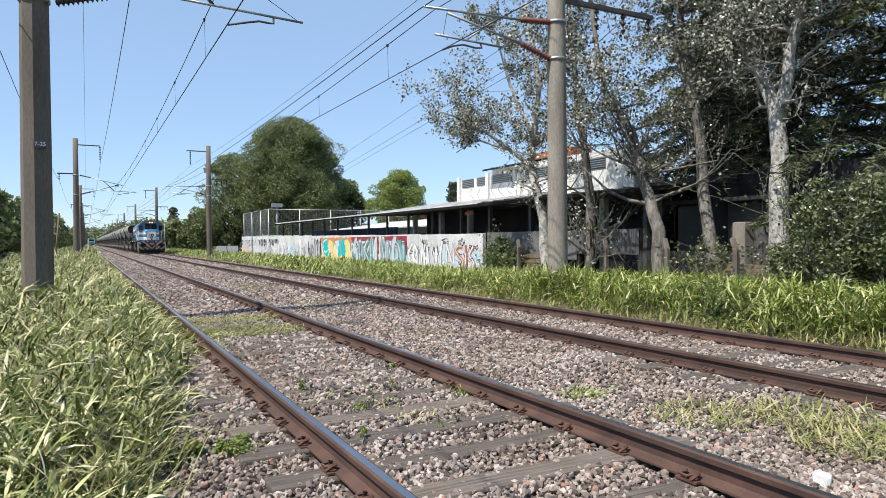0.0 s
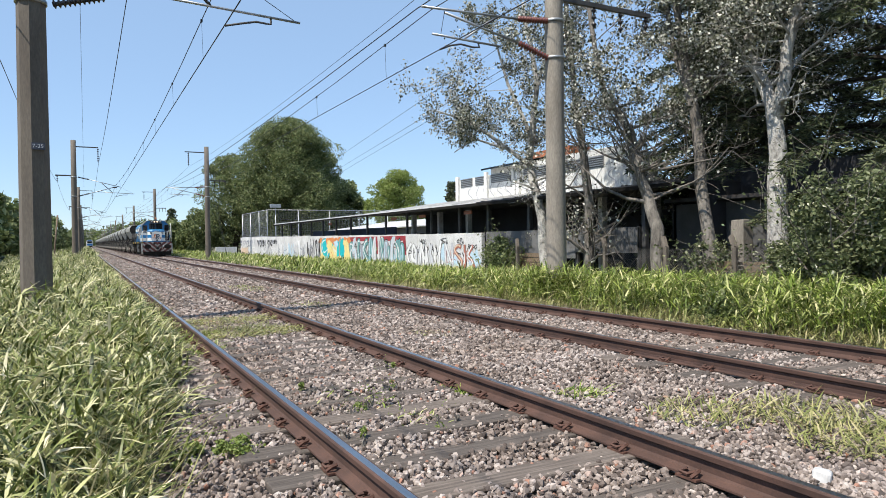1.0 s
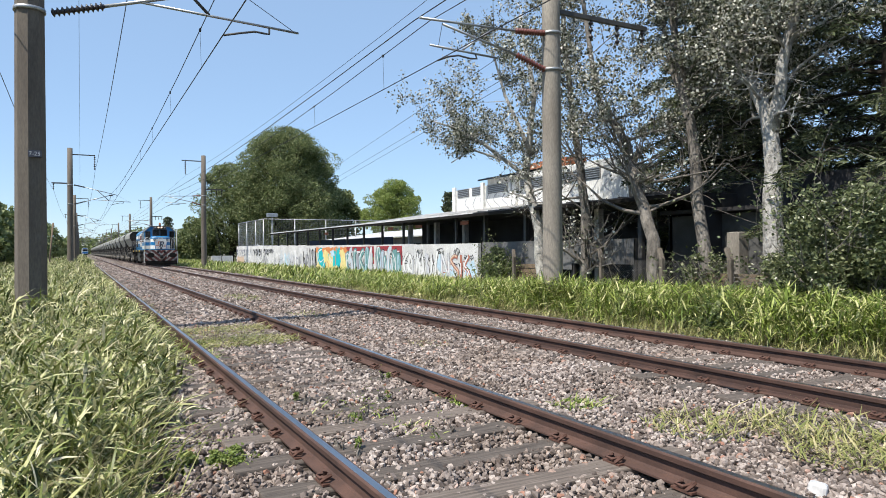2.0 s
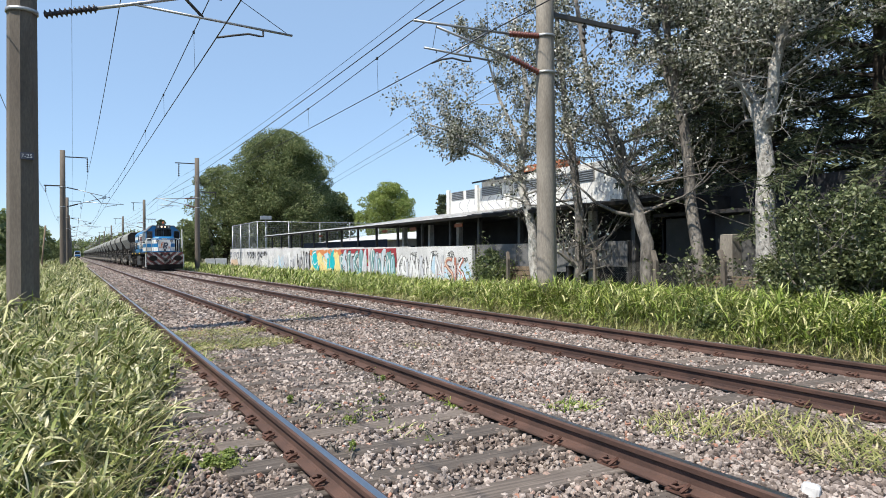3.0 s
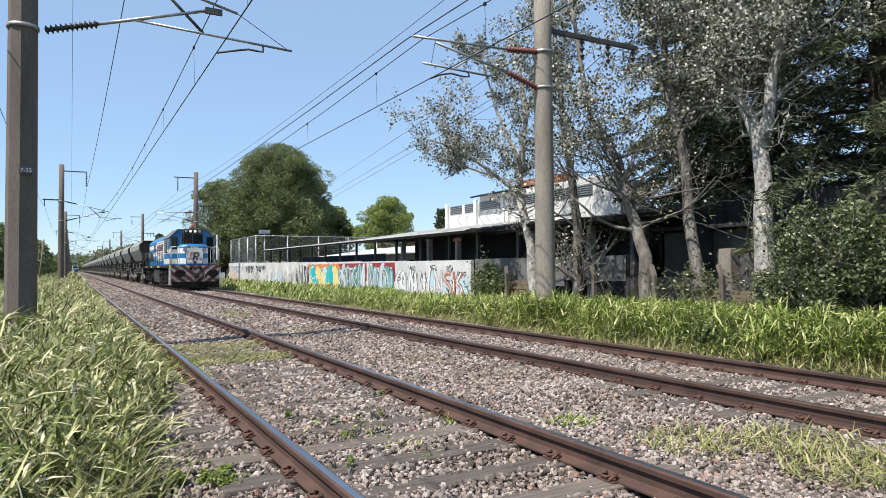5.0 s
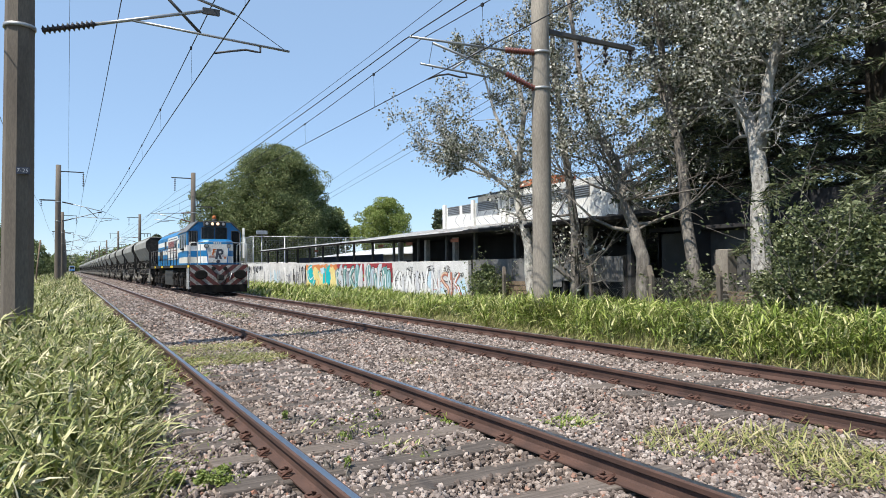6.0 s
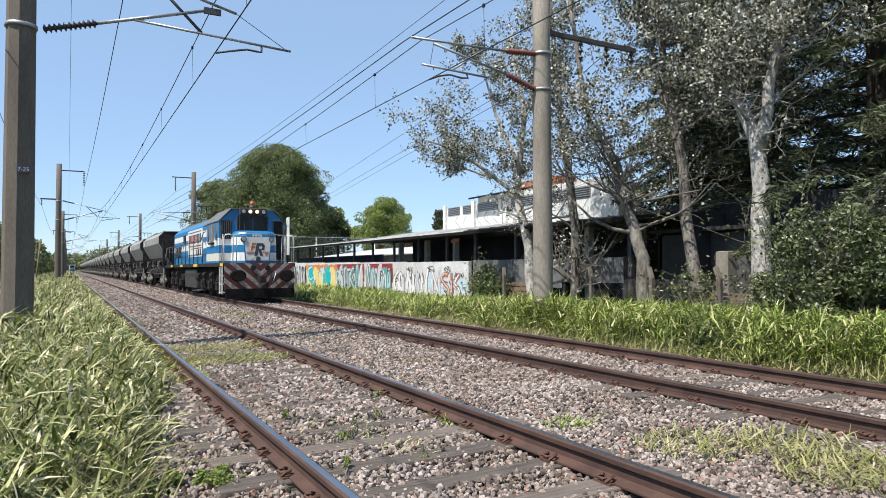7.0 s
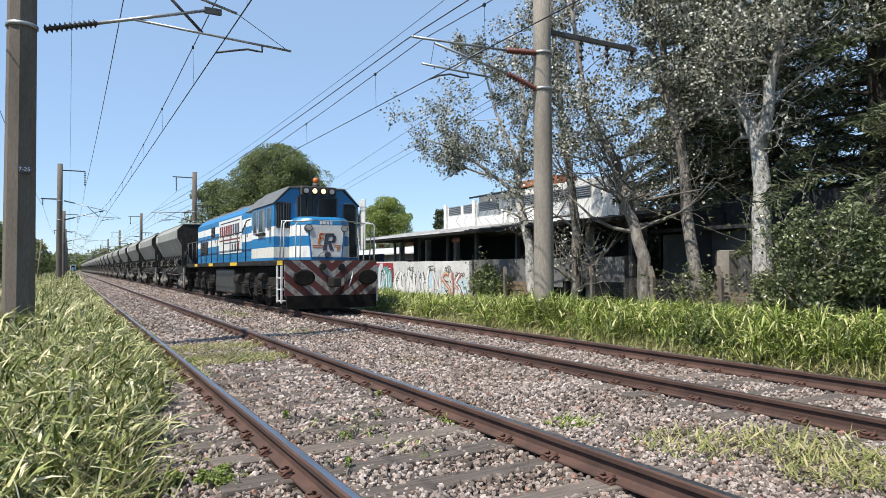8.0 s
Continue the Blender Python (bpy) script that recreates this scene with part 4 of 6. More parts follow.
        for i in range(bars):
            x = x0 + (x1 - x0) * (i + 0.5) / bars
            part("window_bar", bar((x, y - 0.035, z0), (x, y - 0.035, z1), 0.011, 5), M["dark_steel"], g)
    window(-1.24, -0.84, 2.60, 3.32, 1.30, 5)
    window(-0.62, -0.03, 2.93, 3.52, 1.30, 3)
    window(0.03, 0.62, 2.93, 3.52, 1.30)
    window(0.84, 1.26, 1.75, 3.36, 1.30, 0, 0.1)
    for s in (-1, 1):
        for y0, y1, z0, z1 in ((1.62, 2.0, 2.58, 3.2), (2.35, 3.05, 2.5, 3.2), (3.3, 3.75, 2.5, 3.2)):
            x = s * 1.325
            g = part("side_window", slab(x - 0.012, x + 0.012, y0, y1, z0, z1), M["glass"], root)
            bm = bmesh.new()
            c = [(x, y0, z0), (x, y1, z0), (x, y1, z1), (x, y0, z1)]
            for a, b in zip(c, c[1:] + c[:1]):
                tube(bm, [a, b], 0.028, 5)
            part("window_frame", bm, M["galv"], g)
        part("arm_rest", slab(s * 1.36 - 0.05, s * 1.36 + 0.05, 2.25, 3.15, 2.40, 2.47, 0.01), M["black"], root)
        part("mirror", slab(s * 1.52 - 0.02, s * 1.52 + 0.02, 1.55, 1.75, 2.5, 3.1, 0.01, None), M["galv"], root)
    part("sun_panel", slab(1.42, 1.46, 1.0, 1.4, 1.95, 3.52, 0.01), M["white"], root, "dirty white open cab door leaf")
    # long hood
    H = 0.98
    hood = part("hood", prism(bmesh.new(), [(-H, 1.62), (H, 1.62), (H, 3.40), (0.72, 3.66), (-0.72, 3.66), (-H, 3.40)], 4.05, 16.7), M["hood"], root, "long engine hood in blue and white bands")
    part("hood_roof", prism(bmesh.new(), [(-0.70, 3.664), (0.70, 3.664), (0.62, 3.76), (-0.62, 3.76)], 4.1, 16.5), M["grey_roof"], hood)
    part("hood_shoulder", prism(bmesh.new(), [(-1.31, 3.29), (-0.80, 3.79), (0.80, 3.79), (1.31, 3.29)], 4.05, 5.2), M["grey_roof"], root, "grey roof slope behind the cab")
    for s in (-1, 1):
        x = s * (H + 0.004)
        for i in range(13):
            y = 4.5 + i * 0.86
            d = part("hood_door", slab(x - 0.006, x + 0.006, y, y + 0.80, 1.78, 3.28, 0.0), M["hood"], hood)
            part("door_latch", slab(x - 0.03, x + 0.03, y + 0.70, y + 0.75, 2.5, 2.62), M["dark_steel"], d)
        for y0, y1, z0, z1 in ((13.9, 15.8, 2.0, 2.62), (12.2, 13.0, 2.75, 3.2), (4.15, 4.9, 1.8, 3.05)):
            g = part("louvre", slab(x - 0.02, x + 0.02, y0, y1, z0, z1), M["black"], hood, "black louvred air intake")
            for k in range(8):
                z = z0 + (z1 - z0) * (k + 0.5) / 8
                part("louvre_slat", slab(x + s * 0.02 - 0.012, x + s * 0.02 + 0.012, y0 + 0.03, y1 - 0.03, z - 0.012, z + 0.012), M["dark_steel"], g)
        board = part("billboard", slab(x + s * 0.022 - 0.008, x + s * 0.022 + 0.008, 6.9, 11.2, 1.98, 3.34), M["white"], hood, "white board with dark red and grey lettering shapes")
        xb = x + s * 0.034
        for i in range(9):
            y = 7.3 + i * 0.42
            mt = "red" if i > 2 else "slate"
            part("letter_shape", prism(bmesh.new(), [(y, 2.66), (y + 0.30, 2.66), (y + 0.33, 3.1), (y + 0.03, 3.1)], xb - 0.004, xb + 0.004, lambda a, b, c: (b, a, c)), M[mt], board)
        for y0, y1, z0, z1, mt in ((7.2, 11.0, 2.50, 2.55, "red"), (7.2, 10.2, 2.38, 2.42, "slate"), (7.3, 7.6, 2.05, 2.36, "red"), (7.8, 8.1, 2.05, 2.34, "slate"), (8.4, 8.6, 2.05, 2.34, "slate"), (7.2, 10.8, 3.2, 3.24, "slate")):
            part("letter_shape", slab(xb - 0.004, xb + 0.004, y0, y1, z0, z1), M[mt], board)
    for y in (6.2, 9.0, 12.8, 14.6):
        part("roof_vent", slab(-0.45, 0.45, y, y + 1.1, 3.76, 3.88, 0.02), M["grey_roof"], hood)
    part("exhaust_stack", tube(bmesh.new(), [(0, 8.4, 3.76), (0, 8.4, 4.05)], [0.2, 0.18], 12), M["black"], hood)
    # handrails: front, and along both walkways
    for s in (-1, 1):
        rail = tube(bmesh.new(), [(s * 1.36, 4.1, 3.0), (s * 1.36, 4.6, 2.98), (s * 1.37, 5.2, 2.64), (s * 1.37, 17.2, 2.62)], 0.022, 7)
        hr = part("walkway_handrail", rail, M["dark_steel"], root)
        for i in range(11):
            y = 4.7 + i * 1.24
            part("handrail_post", bar((s * 1.37, y, 1.6), (s * 1.37, y, 2.63 if i else 2.95), 0.018, 6), M["dark_steel"], hr)
        for xx in (1.36, 1.02):
            part("front_handrail", tube(bmesh.new(), [(s * xx, 0.12, 1.6), (s * xx, 0.1, 2.62), (s * (xx - 0.06), 0.1, 2.70), (s * (xx - 0.3), 0.1, 2.70)], 0.02, 8), M["white"], root, "white tubular handrail")
        part("front_handrail", tube(bmesh.new(), [(s * 0.88, 0.16, 1.6), (s * 0.88, 0.12, 2.6), (s * 1.12, 0.12, 2.72), (s * 1.36, 0.3, 2.72), (s * 1.37, 0.5, 1.6)], 0.018, 8), M["white"], root, "white tubular handrail")
    part("front_handrail", tube(bmesh.new(), [(-1.05, 0.1, 2.70), (-0.5, 0.06, 2.74), (0.5, 0.06, 2.74), (1.05, 0.1, 2.70)], 0.016, 7), M["galv"], root)
    # tank and bogies
    part("fuel_tank", slab(-1.28, 1.28, 6.9, 10.4, 0.46, 1.36, 0.06), M["tank"], root, "dusty grey fuel tank")
    part("air_tank", tube(bmesh.new(), [(-1.2, 5.7, 1.0), (-1.2, 6.5, 1.0)], 0.2, 14), M["bogie"], root)
    for y0 in (1.15, 11.15):
        bg = part("bogie", slab(-1.22, 1.22, y0 + 0.9, y0 + 1.1, 0.75, 1.0), M["bogie"], root, "dusty three-axle bogie")
        for s in (-1, 1):
            bm = prism(bmesh.new(), [(y0, 0.92), (y0 + 0.4, 1.12), (y0 + 4.1, 1.12), (y0 + 4.5, 0.92), (y0 + 4.5, 0.80), (y0 + 4.0, 0.74), (y0 + 0.5, 0.74), (y0, 0.80)], s * 1.16 - 0.07, s * 1.16 + 0.07, lambda a, b, c: (b, a, c))
            part("side_frame", bm, M["bogie"], bg)
            for k in range(3):
                yy = y0 + 0.55 + 1.7 * k
                part("axle_box", slab(s * 1.25 - 0.10, s * 1.25 + 0.10, yy - 0.2, yy + 0.2, 0.50, 0.86, 0.04), M["bogie"], bg)
                for o in (-0.36, 0.36):
                    bm = bmesh.new()
                    for j in range(4):
                        tube(bm, [(s * 1.24, yy + o, 0.56 + 0.1 * j), (s * 1.24, yy + o, 0.60 + 0.1 * j)], 0.105, 10)
                    part("spring", bm, M["bogie"], bg)
            for yy in (y0 + 1.4, y0 + 3.1):
                part("brake_cylinder", tube(bmesh.new(), [(s * 1.3, yy - 0.28, 1.12), (s * 1.3, yy + 0.28, 1.12)], 0.13, 12), M["bogie"], bg)
                part("brake_rod", tube(bmesh.new(), [(s * 1.32, yy, 1.1), (s * 1.32, yy + 0.2, 0.8), (s * 1.3, yy - 0.1, 0.45)], 0.035, 6), M["bogie"], bg)
            part("sand_pipe", tube(bmesh.new(), [(s * 1.2, y0 - 0.05, 1.2), (s * 1.15, y0 - 0.1, 0.7), (s * 1.0, y0 + 0.05, 0.3)], 0.025, 6), M["bogie"], bg)
        for k in range(3):
            wheelset(bg, y0 + 0.55 + 1.7 * k, 0.5, GAUGE_HALF, M["bogie"])
    return root


M["hopper"] = surf("dark_olive_wagon_paint", (0.20, 0.203, 0.19), (0.34, 0.34, 0.315), 1.2, 0.7, 0.2, stain=(0.19, 0.18, 0.16), amount=0.45, fine=20.0)
M["wagon_bogie"] = surf("pale_dusty_bogie", (0.07, 0.065, 0.058), (0.25, 0.235, 0.21), 4.0, 0.85, 0.4, fine=25.0, dist=0.02)
PITCH = 12.95


def hopper_wagon():
    """A two-bogie ballast hopper with sloping sides and ends."""
    root = thing("hopper_wagon", pose(TRACKS[1], 100, 0), "dark olive ballast hopper wagon with dusty bogies", "hopper wagon", "hopper wagons of the train")
    W, A, B = 1.42, 2.25, 12.35
    # six-sided hopper: hipped top edge, upright band, sides that draw in to the doors
    outer = [(1.08, 3.84), (W, 3.50), (W, 3.06), (0.92, 2.16), (0.55, 1.66)]
    sect = [(-x, z) for x, z in outer] + [(x, z) for x, z in outer[::-1]]
    inner = [(x * 0.94, z + (0.0 if z > 3.8 else 0.03)) for x, z in sect]
    bm = bmesh.new()
    rows = [[bm.verts.new((x, y, z)) for x, z in prof] for y, prof in ((A + 0.06, inner), (A, sect), (B, sect), (B - 0.06, inner))]
    n = len(sect)
    for a, b in zip(rows, rows[1:] + rows[:1]):
        for i in range(n - 1):
            bm.faces.new((a[i], a[i + 1], b[i + 1], b[i]))
    bm.faces.new(rows[0][::-1])
    bm.faces.new(rows[3])
    bmesh.ops.recalc_face_normals(bm, faces=bm.faces)
    hp = part("hopper", bm, M["hopper"], root, "dark grey-olive hopper body with hipped top")
    for y in (A, B):
        part("end_rim", tube(bmesh.new(), [(-1.08, y, 3.84), (1.08, y, 3.84)], 0.035, 6), M["hopper"], hp)
        # black sheet over each end: the end's shade is put into its colour
        part("end_sheet", prism(bmesh.new(), [(-x, z) for x, z in outer] + [(x, z) for x, z in outer[::-1]], y + (0.004 if y < 6 else -0.03), y + (0.03 if y < 6 else -0.004)), M["black"], hp)
    part("sign_plate", slab(-W - 0.012, -W - 0.004, B - 0.75, B - 0.2, 3.12, 3.42), M["white"], hp, "small white plate")
    for s in (-1, 1):
        part("top_rim", tube(bmesh.new(), [(s * 1.08, A, 3.85), (s * 1.08, B, 3.85)], 0.035, 6), M["hopper"], hp)
        for k in range(2):
            y = A + 0.04 + (B - A - 0.08) * k
            part("rib", tube(bmesh.new(), [(s * 1.10, y, 3.84), (s * (W + 0.005), y, 3.50), (s * (W + 0.005), y, 3.06), (s * 0.94, y, 2.17)], 0.028, 5), M["hopper"], hp)
        for k in range(8):
            y = 3.2 + 1.12 * k
            tone = M["wagon_bogie" if k % 3 == 1 else "bogie"]
            part("door_cylinder", tube(bmesh.new(), [(s * 1.14, y, 1.74 + 0.06 * (k % 2)), (s * 1.14, y + 0.36 + 0.1 * (k % 2), 1.78)], [0.15, 0.11], 10), tone, root)
            part("door_link", tube(bmesh.new(), [(s * 1.1, y + 0.45, 1.8), (s * 1.0, y + 0.66, 2.02), (s * 0.9, y + 0.6, 2.15)], 0.035, 5), M["black"], root)
            part("door_rod", bar((s * 1.2, y + 0.2, 1.52), (s * 1.16, y + 0.9, 1.66), 0.03, 5), tone, root)
        part("side_step", slab(s * 1.3 - 0.03, s * 1.3 + 0.03, 0.35, 0.8, 0.5, 1.42), M["wagon_bogie"], root)
        part("air_pipe", tube(bmesh.new(), [(s * 1.22, 0.6, 1.12), (s * 1.24, 4.2, 1.05), (s * 1.22, 8.6, 1.10), (s * 1.2, 12.2, 1.12)], 0.03, 5), M["wagon_bogie"], root)
        part("sill", slab(s * 1.1 - 0.08, s * 1.1 + 0.08, 0.3, 12.3, 1.15, 1.42), M["black"], root)
        for y in (2.0, 12.55):
            part("corner_post", slab(s * 1.15 - 0.07, s * 1.15 + 0.07, y - 0.08, y + 0.08, 1.42, 3.1), M["black"], root)
            part("brace", bar((s * 1.1, y, 1.45), (s * 0.85, y + (0.24 if y < 6 else -0.2), 2.75), 0.05, 6), M["black"], root)
        for y in (4.6, 6.3, 8.0):
            part("discharge_door", slab(s * 0.75 - 0.25, s * 0.75 + 0.25, y - 0.6, y + 0.6, 0.75, 1.5, 0.04), M["black"], root)
            part("door_lever", tube(bmesh.new(), [(s * 1.15, y - 0.5, 1.45), (s * 1.3, y, 1.25), (s * 1.2, y + 0.45, 0.95)], 0.04, 6), M["wagon_bogie"], root)
        part("walkway_rail", tube(bmesh.new(), [(s * 1.2, 0.35, 1.42), (s * 1.2, 0.35, 2.4), (s * 0.5, 0.35, 2.4)], 0.025, 6), M["black"], root)
    part("end_platform", slab(-1.3, 1.3, 0.2, 2.2, 1.42, 1.5), M["black"], root)
    part("end_platform", slab(-1.3, 1.3, 11.0, 12.4, 1.42, 1.5), M["black"], root)
    part("coupler", slab(-0.12, 0.12, -0.3, 12.9, 0.88, 1.1), M["black"], root)
    for y0 in (1.0, 9.3):
        bg = part("bogie", slab(-1.1, 1.1, y0 + 1.0, y0 + 1.35, 0.6, 0.95, 0.03), M["wagon_bogie"], root, "pale dusty two-axle bogie")
        for s in (-1, 1):
            bm = prism(bmesh.new(), [(y0 - 0.1, 0.68), (y0 + 0.25, 0.86), (y0 + 0.75, 1.06), (y0 + 1.6, 1.06), (y0 + 2.1, 0.86), (y0 + 2.45, 0.68), (y0 + 2.45, 0.57), (y0 + 2.0, 0.70), (y0 + 1.55, 0.93), (y0 + 0.8, 0.93), (y0 + 0.35, 0.70), (y0 - 0.1, 0.57)], s * 1.12 - 0.06, s * 1.12 + 0.06, lambda a, b, c: (b, a, c))
            tube(bm, [(s * 1.12, y0 + 0.2, 0.60), (s * 1.12, y0 + 0.8, 0.38), (s * 1.12, y0 + 1.55, 0.38), (s * 1.12, y0 + 2.15, 0.60)], 0.06, 6)
            for o in (0.74, 1.61):
                tube(bm, [(s * 1.12, y0 + o, 0.40), (s * 1.12, y0 + o, 1.0)], 0.06, 6)
            part("side_frame", bm, M["wagon_bogie"], bg)
            for o in (0.95, 1.17, 1.4):
                part("spring", tube(bmesh.new(), [(s * 1.2, y0 + o, 0.42), (s * 1.2, y0 + o, 0.72)], 0.09, 8), M["wagon_bogie"], bg)
            for o in (0.27, 2.08):
                part("axle_box", tube(bmesh.new(), [(s * 1.1, y0 + o, 0.62), (s * 1.24, y0 + o, 0.62)], 0.13, 10), M["wagon_bogie"], bg)
        for o in (0.27, 2.08):
            wheelset(bg, y0 + o, 0.45, GAUGE_HALF, M["bogie"])
    return root


LOCO = loco()
N_WAGONS = 26
first_wagon = hopper_wagon()
WAGONS = [first_wagon] + [copy_thing(first_wagon, pose(TRACKS[1], 100 + PITCH * i, 0)) for i in range(1, N_WAGONS)]


# ---- graffiti wall, shed and buildings beyond the line ----
M["plaster"] = surf("whitewashed_wall", (0.50, 0.50, 0.50), (0.68, 0.68, 0.68), 0.9, 0.85, 0.25, fine=18.0, stain=(0.26, 0.26, 0.25), amount=0.45)
M["white_wall"] = surf("white_building_wall", (0.60, 0.60, 0.58), (0.76, 0.76, 0.74), 0.7, 0.85, 0.2, fine=16.0, stain=(0.34, 0.33, 0.30), amount=0.5, stretch=(1, 1, 0.35))
M["grey_wall"] = surf("grey_render", (0.13, 0.13, 0.13), (0.21, 0.21, 0.205), 0.8, 0.9, 0.2, stain=(0.10, 0.10, 0.10), amount=0.5)
# near-black wall tone: the shade under the roofs is put into the colour
M["shaded_wall"] = surf("shaded_interior_wall", (0.022, 0.022, 0.025), (0.05, 0.05, 0.055), 0.7, 0.9, 0.2)
M["sheet"] = surf("corrugated_sheet", (0.032, 0.032, 0.036), (0.06, 0.06, 0.064), 1.2, 0.6, 0.1, 0.3, stain=(0.10, 0.07, 0.05), amount=0.4)
M["fence_sheet"] = surf("grey_fence_sheet", (0.12, 0.12, 0.122), (0.21, 0.21, 0.21), 1.2, 0.6, 0.1, 0.2, stain=(0.09, 0.065, 0.05), amount=0.5)
M["roof_sheet"] = surf("pale_roof_sheet", (0.56, 0.56, 0.55), (0.74, 0.73, 0.72), 0.8, 0.55, 0.15, 0.2, stain=(0.22, 0.16, 0.12), amount=0.5)
M["brick"] = surf("orange_brick", (0.32, 0.10, 0.045), (0.46, 0.17, 0.08), 3.0, 0.9, 0.4, fine=25.0)
M["timber"] = surf("weathered_timber", (0.12, 0.085, 0.055), (0.24, 0.18, 0.125), 3.0, 0.9, 0.5, fine=20.0, stretch=(1, 8, 8))
for key, col in (("g_black", (0.02, 0.02, 0.022)), ("g_teal", (0.13, 0.29, 0.29)), ("g_turq", (0.0, 0.42, 0.47)), ("g_yellow", (0.72, 0.60, 0.25)), ("g_orange", (0.62, 0.22, 0.07)), ("g_red", (0.30, 0.03, 0.04)), ("g_rust", (0.42, 0.16, 0.11)), ("g_blue", (0.45, 0.60, 0.70)), ("g_white", (0.70, 0.70, 0.70)), ("g_grey", (0.32, 0.33, 0.36)), ("g_pale", (0.52, 0.53, 0.56)), ("g_dusk", (0.16, 0.18, 0.22)), ("g_leaf", (0.25, 0.45, 0.10)), ("g_sand", (0.60, 0.45, 0.33))):
    M[key] = surf("spray_" + key[2:], tuple(c * 0.85 for c in col), tuple(min(c * 1.1, 1) for c in col), 2.5, 0.75, 0.1)

WALL_X = 13.5


def ribbon(pts, w, x, taper=0.0):
    """A sprayed stroke on the wall: a flat band along (y, z) points."""
    bm = bmesh.new()
    a, b = [], []
    for i, p in enumerate(pts):
        q0, q1 = Vector(pts[max(i - 1, 0)]), Vector(pts[min(i + 1, len(pts) - 1)])
        d = (q1 - q0).normalized()
        n = Vector((-d.y, d.x)) * w * (1 - taper * abs(2 * i / (len(pts) - 1) - 1))
        a.append(bm.verts.new((x - 0.00002 * i, p[0] + n.x, p[1] + n.y)))
        b.append(bm.verts.new((x - 0.00002 * i, p[0] - n.x, p[1] - n.y)))
    for i in range(len(pts) - 1):
        bm.faces.new((a[i], a[i + 1], b[i + 1], b[i]))
    return bm


def wall_top(y):
    return 1.64 + 0.27 * max(0, y - 22) / 45.7 ** 1.0


LETTERS = {
    "S": [[(0.45, 0.42), (0.05, 0.5), (-0.42, 0.3), (-0.05, 0.04), (0.4, -0.2), (0.1, -0.48), (-0.45, -0.42)]],
    "N": [[(-0.42, -0.5), (-0.38, 0.46)], [(-0.38, 0.46), (0.0, 0.05), (0.36, -0.46)], [(0.36, -0.46), (0.42, 0.5)]],
    "K": [[(-0.4, -0.5), (-0.34, 0.5)], [(0.46, 0.48), (-0.05, 0.02), (0.2, -0.2), (0.5, -0.5)]],
    "U": [[(-0.42, 0.5), (-0.4, -0.2), (0.0, -0.48), (0.38, -0.2), (0.42, 0.5)]],
    "A": [[(-0.48, -0.5), (-0.1, 0.46), (0.12, 0.46), (0.46, -0.5)], [(-0.25, -0.12), (0.28, -0.1)]],
    "E": [[(0.44, 0.44), (-0.36, 0.42), (-0.4, 0.0), (-0.36, -0.44), (0.46, -0.46)], [(-0.3, 0.02), (0.3, 0.04)]],
    "R": [[(-0.4, -0.5), (-0.36, 0.44), (0.3, 0.42), (0.34, 0.1), (-0.2, -0.02), (0.44, -0.5)]],
    "O": [[(0.3, 0.38), (-0.2, 0.46), (-0.44, 0.0), (-0.2, -0.46), (0.25, -0.42), (0.44, 0.02), (0.24, 0.42)]],
}


def smooth_line(pts, k=5):
    """Points of a soft curve through the given ones."""
    out = []
    n = len(pts)
    for i in range(n - 1):
        p0, p1, p2, p3 = (Vector(pts[max(0, min(n - 1, i + d))]) for d in (-1, 0, 1, 2))
        for q in range(k):
            t = q / k
            out.append(tuple(0.5 * (2 * p1 + (p2 - p0) * t + (2 * p0 - 5 * p1 + 4 * p2 - p3) * t * t + (3 * p1 - p0 - 3 * p2 + p3) * t ** 3)))
    return out + [tuple(pts[-1])]


def letter(rng, kind, cy, cz, w, h, wild=0.12):
    """The strokes of one sprayed letter on the wall, leaning and uneven; seen from the line, y runs to the left."""
    lean, sx = rng.uniform(-0.25, 0.15), rng.uniform(0.85, 1.15)
    lines = []
    for line in LETTERS[kind]:
        pts = [(cy - w * (sx * a + lean * b + rng.uniform(-wild, wild) * 0.5), cz + h * (b + rng.uniform(-wild, wild) * 0.5)) for a, b in line]
        lines.append(smooth_line(pts))
    return lines


def curl(rng, cy, cz, h, w, n=9, kinds=(0, 1, 2, 3)):
    """One loose letter-like stroke."""
    kind = rng.choice(kinds)
    out = []
    for i in range(n):
        t = i / (n - 1)
        if kind == 0:
            out.append((cy + w * 0.5 * math.sin(t * 5.2), cz + h * (0.5 - t)))
        elif kind == 1:
            out.append((cy + w * 0.5 * math.cos(t * 5.0 + 0.6), cz + h * 0.45 * math.sin(t * 5.0 + 0.6)))
        elif kind == 2:
            out.append((cy + w * (0.5 - abs(2 * t - 1)), cz + h * (0.5 - t)))
        else:
            out.append((cy + w * (t - 0.5), cz + h * (0.4 - abs(2 * t - 1) * 0.85)))
    return out


